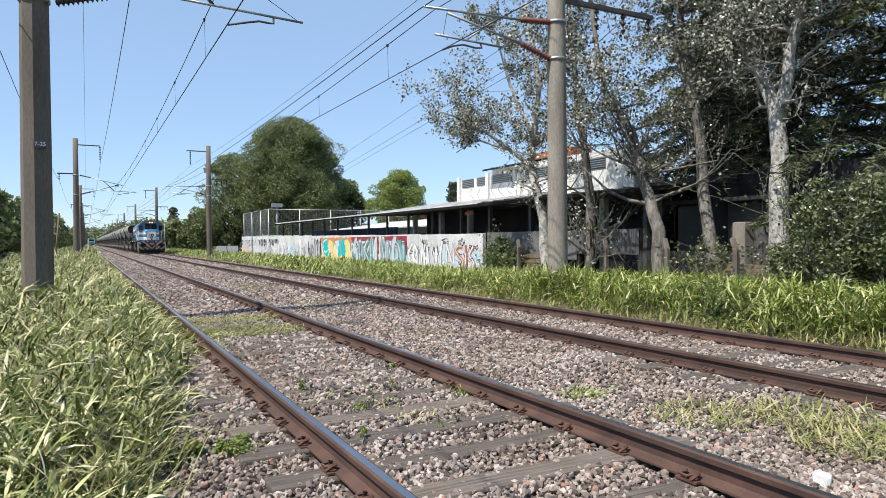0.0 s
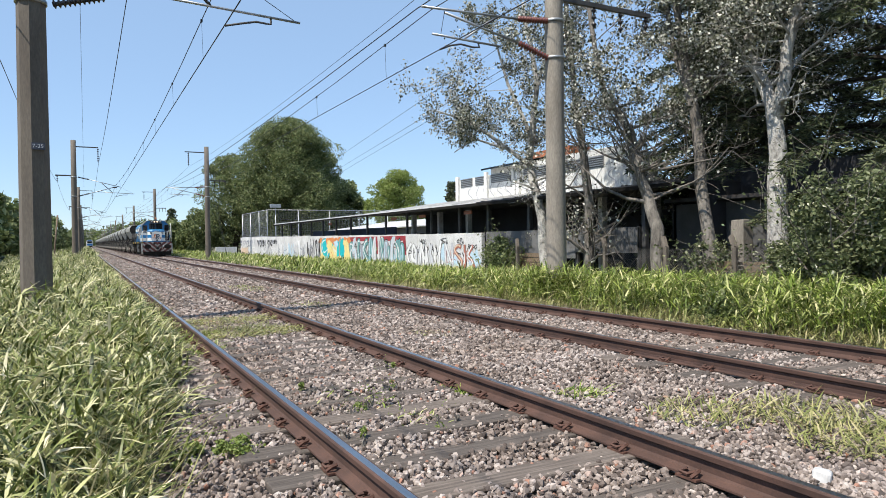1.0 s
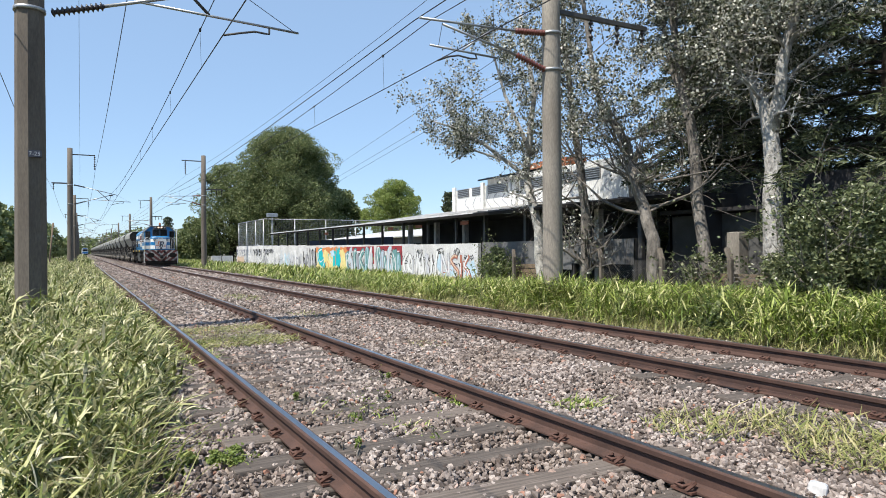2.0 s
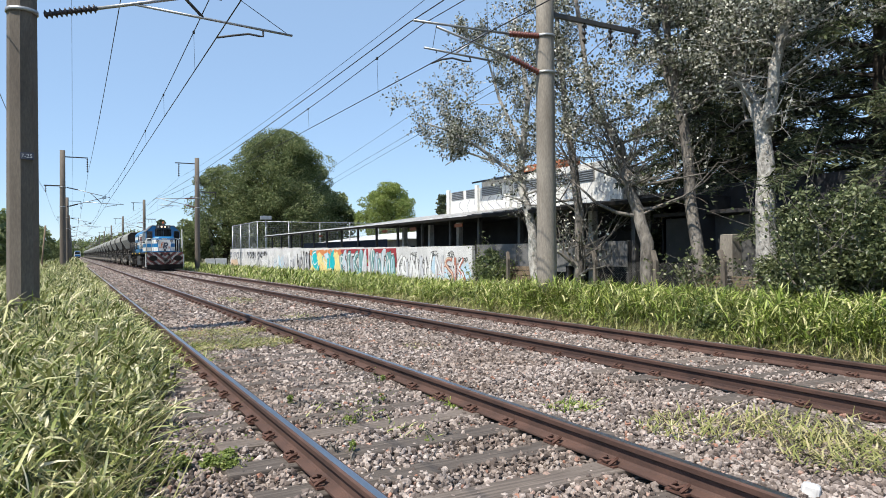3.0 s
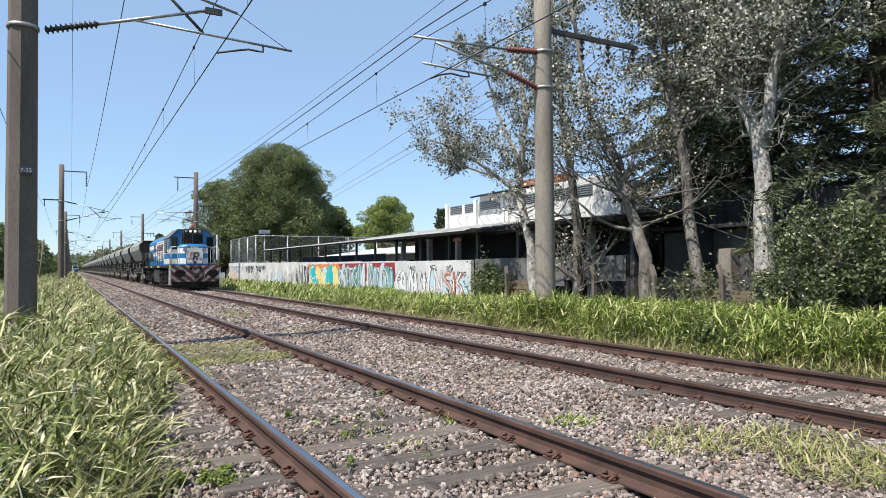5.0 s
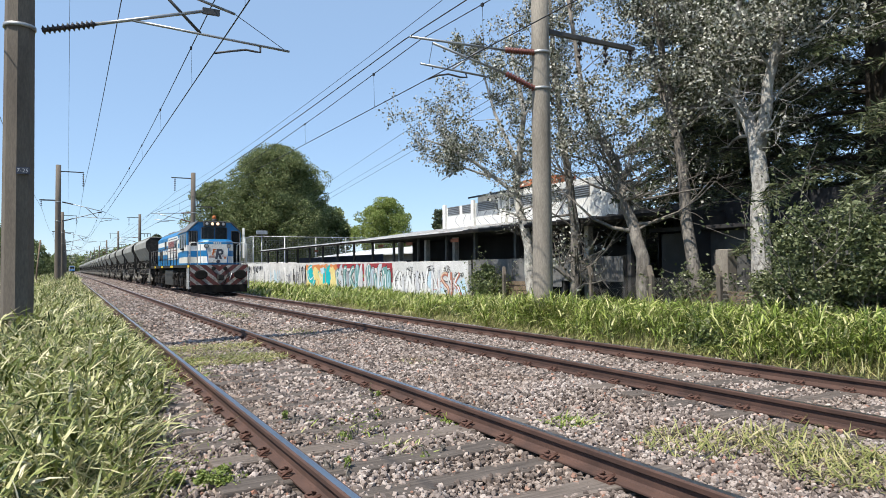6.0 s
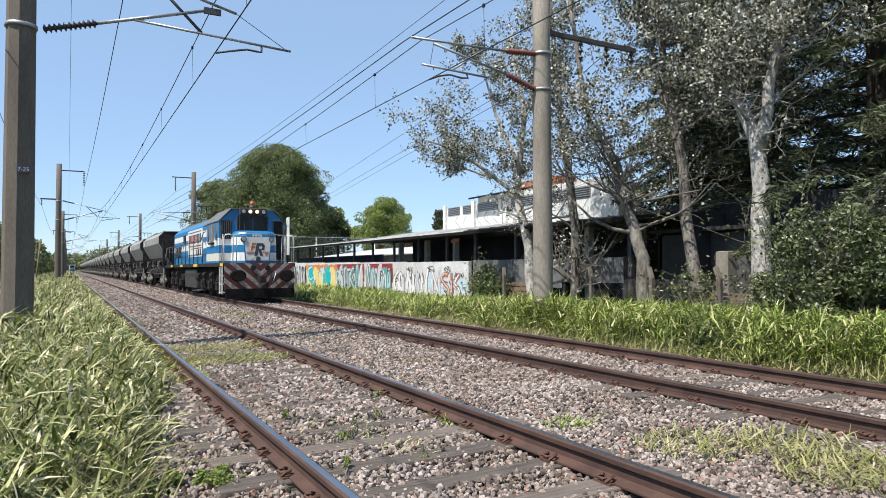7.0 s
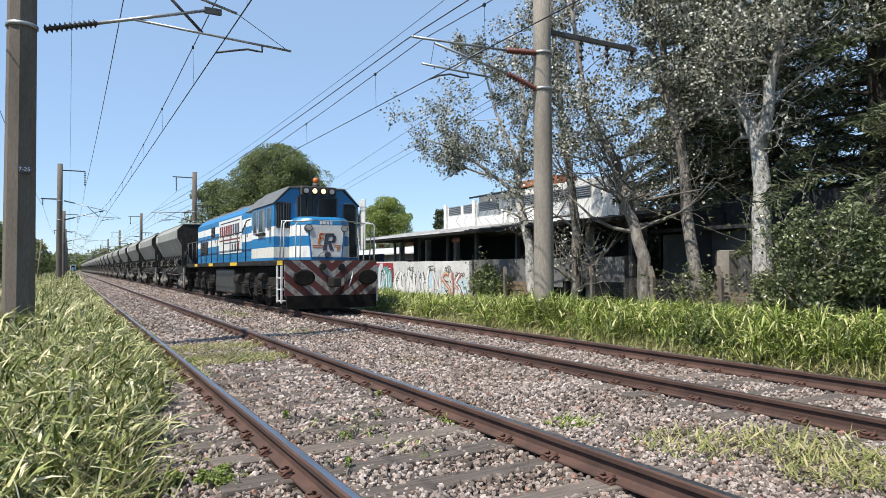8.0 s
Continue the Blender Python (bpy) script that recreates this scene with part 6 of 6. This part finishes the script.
def conifer(base, height, radius, n, label):
    """A dark conifer: drooping tiers of boughs, each with hanging needle sprays."""
    root = thing("conifer", pose(*base), label, "conifer", "dark conifers")
    bm = bmesh.new()
    tube(bm, [(0, 0, -0.3), (0.1, 0, height * 0.5), (0, 0, height)], [0.32, 0.22, 0.05], 10)
    pts = []
    for i in range(n):
        u = i / n
        z = 1.6 + (height - 1.8) * u
        a = i * 2.399 + RT.uniform(-0.4, 0.4)
        L = radius * (1.05 - u) ** 0.7 * RT.uniform(0.65, 1.1)
        d = Vector((math.cos(a), math.sin(a), 0))
        path = [Vector((0, 0, z)) + d * (L * t) + Vector((0, 0, 0.28 * L * t - 0.5 * L * t * t)) for t in (0, 0.3, 0.6, 0.85, 1)]
        tube(bm, path, [0.06, 0.05, 0.03, 0.015, 0.006], 5, False)
        side = Vector((-d.y, d.x, 0))
        for t in np.linspace(0.15, 1, 15):
            k = min(int(t * 4), 3)
            c = path[k].lerp(path[k + 1], min(t * 4 - k, 1))
            for s in (-1, 1):
                w = L * 0.42 * (1.15 - t)
                tip = c + (side * s + d * 0.6).normalized() * w + Vector((0, 0, -0.25 * w - 0.05))
                tube(bm, [c, c.lerp(tip, 0.5) + Vector((0, 0, 0.03)), tip], [0.012, 0.008, 0.003], 3, False)
                q = NR.random((19, 1))
                pts.append(np.array(c)[None] * (1 - q) + np.array(tip)[None] * q + NR.normal(0, 0.055, (19, 3)) - np.array([0, 0, 0.02]))
    part("trunk", bm, M["bark_dark"], root)
    leaf_mesh("crown", NR, np.concatenate(pts), 0.042, M["needle"], 0.5, root, 5.5, 0.25)
    return root


conifer((17.0, 9.0, -0.38), 15, 4.3, 92, "tall dark conifer with drooping boughs behind the poplars")
conifer((18.5, 13.2, -0.38), 14, 4.0, 84, "dark conifer with drooping boughs")
conifer((20.5, 15.8, -0.2), 13, 3.8, 64, "dark conifer behind the white building")
conifer((18.7, 16.1, -0.2), 12, 3.0, 60, "dark conifer close behind the shed")
conifer((24.5, 12.5, -0.2), 15, 4.6, 44, "dark conifer behind the white building")
conifer((16.0, 5.2, -0.38), 14, 4.0, 70, "dark conifer with a bare lower trunk")
conifer((21.5, 8.0, -0.4), 16, 5.0, 50, "dark conifer further back")


def shrub(name, base, size, n, leaf, label, mat, stems=9, clumps=26, category="shrub"):
    root = thing(name, pose(*base), label, category)
    bm, pts, tips = bmesh.new(), [], []
    for _ in range(stems):
        a = RT.uniform(0, 6.28)
        limb(RT, bm, (RT.uniform(-0.15, 0.15), RT.uniform(-0.15, 0.15), 0), (0.55 * math.cos(a), 0.55 * math.sin(a), 1), size[2] * RT.uniform(0.6, 0.95), 0.028, 2, tips, 0.3, 0.3, (2, 3), 0.6, 5)
    tagged(part("stem", bm, M["bark_grey"], root), kind="stuff")
    for _ in range(clumps):
        a, u = RT.uniform(0, 6.28), RT.random() ** 0.6
        z = RT.uniform(0.12, 0.95)
        w = math.sqrt(max(1 - (2 * z - 0.75) ** 2 * 0.6, 0.1)) * u
        c = np.array((size[0] * w * math.cos(a), size[1] * w * math.sin(a), size[2] * z))
        v = NR.normal(size=(n // clumps, 3))
        v *= (0.30 * min(size) * NR.uniform(0.3, 1, len(v)) ** 0.5 / np.linalg.norm(v, axis=1))[:, None]
        pts.append(v + c)
    if tips:
        tp = np.array([np.array(p) for p, d in tips])
        tp = tp[(tp[:, 2] > 0.1)]
        pts.append(np.repeat(tp, 4, 0) + NR.normal(0, 0.09, (4 * len(tp), 3)))
    leaf_mesh("crown", NR, np.concatenate(pts), leaf, mat, 0.3, root, 1.5, 0.3)
    return root


shrub("shrub", (11.8, 7.0, -0.15), (1.0, 1.2, 2.6), 14000, 0.053, "large leafy green shrub at the verge", M["leaf_bush"], 14, 60)
shrub("shrub", (12.3, 8.5, -0.15), (0.5, 0.5, 1.5), 2200, 0.048, "leafy green shrub at the verge", M["leaf_bush"], 8, 30)
shrub("shrub", (12.75, 10.7, -0.1), (0.45, 0.55, 1.5), 1900, 0.055, "small shrub by the wire fence", M["leaf_bush"], 6, 16)
shrub("creeper", (13.15, 20.5, -0.1), (0.38, 0.6, 1.6), 6500, 0.05, "dark ivy clump on stumps at the end of the wall", M["leaf_tree"], 8, 26)
shrub("creeper", (12.9, 19.6, -0.1), (0.4, 0.5, 1.5), 1200, 0.07, "dark leafy creeper by the planks", M["leaf_tree"], 6, 14)
shrub("weed_clump", (9.35, 7.6, -0.05), (0.35, 0.7, 0.42), 1600, 0.045, "low dark green weed at the edge of the ballast", M["leaf_tree"], 8, 18, "weed")

shrub("weed_clump", (0.88, 4.6, -0.04), (0.17, 0.2, 0.10), 2200, 0.017, "low fine-leaved green weed on the ballast shoulder", M["leaf_light"], 8, 22, "weed")
shrub("weed_clump", (0.55, 4.7, -0.05), (0.13, 0.15, 0.10), 1400, 0.017, "low fine-leaved green weed on the ballast shoulder", M["leaf_light"], 6, 16, "weed")
for wx, wy in ((1.95, 5.15), (2.3, 4.35), (1.75, 6.1), (2.5, 5.8), (1.7, 4.4), (2.9, 6.6)):
    shrub("weed_clump", (wx, wy, -0.02), (0.05, 0.06, 0.10), 200, 0.013, "tiny weed between the sleepers", M["leaf_light"], 3, 6, "weed")

RF = random.Random(8)
far_tree("broad_tree", RF, (25.0, 92, -0.4), 18.4, 7.0, "large full green tree beyond the sports court", M["leaf_tree"], 105000, 0.17, 0.4, 0.06, 190, group="far trees")
far_tree("broad_tree", RF, (14.6, 98, -0.4), 6.4, 3.4, "green tree beside the far verge", M["leaf_tree"], 12000, 0.2, 0.2, 0.03, 34, group="far trees")
far_tree("broad_tree", RF, (35.0, 98, -0.4), 11.0, 4.0, "green tree beyond the sports court", M["leaf_tree"], 8000, 0.32, 0.25, 0.05, 40, group="far trees")
far_tree("broad_tree", RF, (18.6, 97, -0.4), 14.2, 5.2, "full green tree beyond the sports court", M["leaf_tree"], 36000, 0.17, 0.3, 0.04, 100, group="far trees")
far_tree("broad_tree", RF, (30.6, 97, -0.4), 15.2, 5.0, "full green tree beyond the sports court", M["leaf_tree"], 36000, 0.17, 0.3, 0.04, 100, group="far trees")
far_tree("light_tree", RF, (35.4, 78, -0.4), 10.6, 4.0, "light green round tree beyond the shed", M["leaf_light"], 34000, 0.15, 0.25, 0.08, 100, group="far trees")
far_tree("cypress", RF, (33.0, 60, -0.4), 7.4, 1.0, "dark narrow cypress behind the shed", M["needle"], 4000, 0.2, 0.12, 0.1, 40, shape="cone", group="far trees")
far_tree("cypress", RF, (20.2, 190, -0.4), 10.4, 2.0, "dark narrow cypress far along the line", M["needle"], 2500, 0.4, 0.2, 0.05, 36, shape="cone", group="far trees")
for i in range(16):
    far_tree("broad_tree", RF, (12.5 + RF.uniform(0, 8) + i * 0.6, 120 + 18 * i, -0.4), RF.uniform(3.5, 6), RF.uniform(2.5, 4), "green tree along the far verge", M["leaf_tree"], 1600, 0.5, 0.2, 0.03, 24, group="far trees")
for i, (x, y, h, r) in enumerate(((-6.5, 48, 5.5, 2.6), (-7.5, 60, 6.0, 3.2), (-7.0, 78, 6.5, 3.6), (-8, 100, 7, 4), (-7, 130, 8, 4), (-9, 170, 9, 5), (-7, 230, 6, 4), (-8, 320, 7, 5), (-8, 430, 8, 7), (6, 900, 13, 40), (-40, 1000, 14, 60), (75, 950, 26, 55))):
    far_tree("broad_tree", RF, (x, y, -0.4), h, r, "green roadside tree along the line", M["leaf_tree"], 3000 if y < 500 else 9000, 0.34 if y < 500 else 2.6, 0.2, 0.03, 30 if y < 500 else 90, group="far trees")
far_tree("conifer_far", RF, (-4.6, 34, -0.4), 6.3, 1.5, "dark conifer beside the far grass", M["needle"], 5000, 0.2, 0.15, 0.08, 40, shape="cone", group="far trees")

# ---- far left: grey fence and house, pole and second train ----
h = thing("house", None, "pale grey house wall with red tiled roof edge among trees", "house")
part("wall", slab(-10.5, -6.2, 45, 45.3, -0.4, 2.2), M["grey_wall"], h)
part("roof", prism(bmesh.new(), [(-10.8, 2.2), (-6.0, 2.2), (-8.4, 3.3)], 44.7, 50), M["brick"], h)
p = part("wooden_pole", bar((-2.1, 57, -0.4), (-1.75, 57, 3.6), 0.06), M["timber"])
tagged(p, "leaning thin wooden pole in the grass", "pole")


def electric_train():
    root = thing("electric_train", pose(TRACKS[0], 430, 0), "white and blue electric train far down the track", "train")
    part("body", prism(bmesh.new(), [(-1.5, 0.9), (1.5, 0.9), (1.55, 2.2), (1.45, 3.6), (0.9, 4.1), (-0.9, 4.1), (-1.45, 3.6), (-1.55, 2.2)], 0, 100), M["white"], root)
    part("front_panel", slab(-1.3, 1.3, -0.06, -0.01, 1.0, 1.9), M["blue"], root)
    part("windscreen", slab(-1.2, 1.2, -0.06, -0.01, 2.3, 3.3), M["glass"], root)
    part("roof_band", slab(-1.0, 1.0, -0.06, -0.01, 3.5, 3.9), M["blue"], root)
    part("skirt", slab(-1.3, 1.3, 0.1, 99, 0.172, 0.9), M["black"], root)
    return root


EMU = electric_train()

# ---- grass ----
GR = np.random.default_rng(77)


def scatter(n, x0, x1, y0, y1, power=1.0):
    return GR.uniform(x0, x1, n), y0 + (y1 - y0) * GR.random(n) ** power


def gz(x):
    return np.interp(x, [-400, -9, -3, -0.8, 0.35, 0.6, 8.7, 9.3, 10.4, 14, 400], [-0.5, -0.35, -0.2, -0.14, -0.06, -0.05, -0.06, 0.0, 0.1, 0.0, -0.5])


def stalks(x, y, hs, leaves, leaf_len, width, mat, label, seg=5, name="tall_grass"):
    """Leafy stalks: a thin stem each and long arching leaves off it."""
    blades(name, GR, x, y, gz(x) - 0.03, hs * 1.1, mat, label, 0.0045, 4, 0.18, 0.25, 0.0)
    xx, yy, hh = np.repeat(x, leaves), np.repeat(y, leaves), np.repeat(hs, leaves)
    off = hh * GR.uniform(0.05, 0.95, len(xx)) ** 0.8
    ll = leaf_len * GR.uniform(0.6, 1.35, len(xx))
    blades(name, GR, xx + GR.normal(0, 0.02, len(xx)), yy + GR.normal(0, 0.02, len(xx)), gz(xx) - 0.03, ll, mat, label, width, seg, 0.75, 1.2, 0.0, off, wind=(0.06, 0.0))


GRASS_LABEL = "tall sunlit green grass with pale dry tips beside the track"
x, y = scatter(4700, -4.5, 1.2, 2.9, 11, 1.15)
edge = np.interp(y, [2.9, 4.5, 6, 9, 12], [0.0, 0.30, 0.58, 0.92, 1.05]) + GR.normal(0, 0.12, len(x))
k = x < edge
x, y = x[k], y[k]
hh = np.interp(y, [2.9, 5, 9, 14], [0.35, 0.6, 0.8, 0.9]) * np.interp(x - np.interp(y, [2.9, 6, 9], [0.1, 0.7, 1.1]), [-0.8, 0.0], [1, 0.55]) * GR.uniform(0.6, 1.2, len(x))
stalks(x, y, np.minimum(hh * 0.75, np.maximum(0.07, (1.2 - 0.95 * x) * 0.72)) * GR.uniform(0.55, 1.5, len(x)), 13, 0.205, 0.0105, M["grass_left"], GRASS_LABEL, 4)
x, y = scatter(11000, -6, 1.2, 11, 70, 1.7)
hh = np.interp(x, [-1, 0.4, 1.2], [0.85, 0.7, 0.22]) * GR.uniform(0.6, 1.15, len(x))
stalks(x, y, np.minimum(hh, np.maximum(0.05, (1.2 - 0.95 * x) * 0.7)), 6, 0.30, 0.013, M["grass_left"], GRASS_LABEL, 3)
x, y = scatter(6000, -5, 0.3, -4, 3.0)
blades("short_grass", GR, x, y, gz(x) - 0.01, GR.uniform(0.06, 0.2, len(x)), M["grass_left"], "short trodden grass beside the track", 0.007, 3, 0.9, 0.8, 0.1)
x, y = scatter(7500, -4, 0.4, 3.7, 13, 1.1)
blades("dry_grass", GR, x, y, gz(x), GR.uniform(0.2, 0.6, len(x)), M["grass_dry"], "dry straw stems among the tall grass", 0.0042, 4, 0.9, 0.5, 0.5, category="grass")
x, y = scatter(9000, -4, 1.0, 70, 260, 1.4)
blades("tall_grass", GR, x, y, gz(x), GR.uniform(0.5, 1.0, len(x)), M["grass_left"], "tall green grass along the far track", 0.06, 3, 0.5, 0.7, 0.4)
x, y = scatter(6000, -30, -4, 10, 90, 1.5)
blades("short_grass", GR, x, y, gz(x), GR.uniform(0.1, 0.35, len(x)), M["grass_right"], "short green grass on the open verge", 0.03, 3, 0.6, 0.6, 0.2)
VERGE_LABEL = "bright green knee-high verge grass beyond the tracks"
x, y = scatter(9000, 8.75, 12.6, 3.0, 28, 1.25)
k = x > 8.98 + 0.15 * np.sin(y * 1.7) + GR.normal(0, 0.1, len(x))
x, y = x[k], y[k]
hh = np.interp(x, [8.8, 9.15, 9.9, 10.7, 12.6], [0.4, 0.9, 0.85, 0.6, 0.5]) * GR.uniform(0.6, 1.2, len(x)) * np.interp(y, [11, 15, 19, 24], [1.0, 0.85, 0.6, 0.5])
stalks(x, y, hh * 0.72, 6, 0.33, 0.0125, M["grass_right"], VERGE_LABEL, 3, "verge_grass")
x, y = scatter(240, 9.1, 9.75, 11.4, 13.2)
stalks(x, y, GR.uniform(0.5, 0.8, len(x)), 6, 0.33, 0.0125, M["grass_right"], VERGE_LABEL, 3, "verge_grass")
x, y = scatter(7000, 8.68, 9.35, 2.5, 24, 1.2)
blades("verge_grass", GR, x, y, gz(x) - 0.02, GR.uniform(0.07, 0.3, len(x)), M["grass_tuft"], "short dry grass at the edge of the ballast", 0.006, 3, 0.9, 0.8, 0.2)
x, y = scatter(16000, 8.9, 13.4, 28, 120, 1.6)
hh = np.interp(x, [8.8, 9.6, 13.4], [0.25, 0.42, 0.45]) * GR.uniform(0.6, 1.15, len(x))
blades("verge_grass", GR, x, y, gz(x) - 0.02, hh, M["grass_right"], VERGE_LABEL, 0.03, 3, 0.5, 0.7, 0.5)
for cx, cy, rx, ry, n, h, mt, lab in ((4.3, 3.7, 0.5, 0.45, 420, 0.16, "grass_dry", "yellow-green grass tuft in the ballast"), (4.95, 3.2, 0.45, 0.5, 520, 0.2, "grass_dry", "yellow dry grass tuft in the ballast"), (4.6, 2.7, 0.5, 0.4, 460, 0.17, "grass_dry", "yellow dry grass tuft in the ballast"), (5.1, 2.4, 0.3, 0.4, 380, 0.18, "grass_dry", "yellow dry grass tuft in the ballast"), (3.9, 4.75, 0.25, 0.2, 220, 0.12, "grass_right", "green weed tuft in the ballast"),
                                      (3.02, 5.45, 0.09, 0.28, 160, 0.09, "grass_right", "small green weed against the rail"), (2.2, 10.5, 0.85, 0.55, 4200, 0.15, "grass_dry", "short sunlit grass patch between the rails"), (2.25, 12.3, 0.85, 0.45, 3000, 0.14, "grass_dry", "short sunlit grass patch between the rails"), (2.0, 11.4, 0.7, 0.4, 900, 0.13, "grass_dry", "thin grass patch between the rails"), (0.6, 6.5, 0.2, 0.5, 160, 0.08, "grass_right", "low green weed on the ballast shoulder"),
                                      (1.25, 9.8, 0.3, 1.2, 900, 0.2, "grass_right", "green grass against the rail"), (8.1, 5.35, 0.15, 0.25, 90, 0.2, "grass_dry", "dry grass tuft beside the rail"), (4.6, 9.0, 0.3, 0.5, 120, 0.06, "grass_dry", "thin dry weed in the ballast"), (4.4, 14.5, 0.4, 0.8, 300, 0.1, "grass_right", "green weed in the ballast"), (4.3, 21, 0.5, 1.5, 400, 0.12, "grass_right", "green weeds in the ballast"), (2.0, 5.6, 0.3, 0.6, 110, 0.1, "grass_right", "sparse weeds between the sleepers"), (2.25, 4.7, 0.2, 0.3, 70, 0.12, "grass_right", "sparse weeds between the sleepers")):
    a, u = GR.uniform(0, 6.28, n), np.sqrt(GR.random(n))
    x, y = cx + rx * u * np.cos(a), cy + ry * u * np.sin(a)
    blades("weed_tuft", GR, x, y, np.full(n, -0.02), GR.uniform(0.5, 1.3, n) * h * 0.62, M["grass_tuft" if mt == "grass_dry" else mt], lab, 0.0055, 3, 1.3, 0.9, 0.2, category="weed")

# ---- loose ballast, last ----
SR = np.random.default_rng(4)


def clear(x, y):
    return ~(near_rail(x) | (on_sleeper(x, y) & (SR.random(len(x)) > np.interp(y, [3, 9, 15, 24], [0.08, 0.2, 0.6, 1.0]))))


def in_reach(x, y):
    return clear(x, y) & (x < 1.95 * y + 0.4)


STONE_LABEL = "loose angular grey and brown ballast stones"
stones("ballast_stones", SR, 9000, (0.45, 9.0, -3.0, 2.1), 0.05, M["stone"], STONE_LABEL, clear)
stones("ballast_stones", SR, 66000, (0.45, 9.0, 2.0, 6.6), 0.029, M["stone"], STONE_LABEL, in_reach, True)
stones("ballast_stones", SR, 70000, (0.45, 9.0, 6.2, 14.0), 0.036, M["stone"], STONE_LABEL, in_reach)
stones("ballast_stones", SR, 40000, (0.6, 9.0, 13.6, 38.0), 0.054, M["stone"], STONE_LABEL, clear)
stones("ballast_stones", SR, 26000, (0.8, 8.9, 37.0, 110.0), 0.095, M["stone"], STONE_LABEL, clear)
st = part("white_stone", slab(-0.07, 0.07, -0.05, 0.05, -0.03, 0.06, 0.02), M["plaster"])
tagged(st, "pale block of stone lying on the ballast", "stone")
st.matrix_basis = pose(3.69, 2.37, -0.01, 8, 12, 30)


# ---- movement ----
def train_y(t):
    u = 8.0 - t
    return 18.35 + 8.08 * u


def motions():
    steps = [i * 0.5 for i in range(17)]
    walk(LOCO, [(t, pose(TRACKS[1], train_y(t), 0)) for t in steps])
    for i, w in enumerate(WAGONS):
        walk(w, [(t, pose(TRACKS[1], train_y(t) + 18.45 + PITCH * i, 0)) for t in steps])
    walk(EMU, [(t, pose(TRACKS[0], 400 + 9 * t, 0)) for t in (0.0, 2.0, 4.0, 6.0, 8.0)])
    fine = [i / 15 for i in range(121)]
    for ob, y, r in WHEELS:
        walk(ob, [(t, pose(0, y, RAIL_TOP + r, math.degrees((train_y(0) - train_y(t)) / r), 0, 0)) for t in fine])


motions()
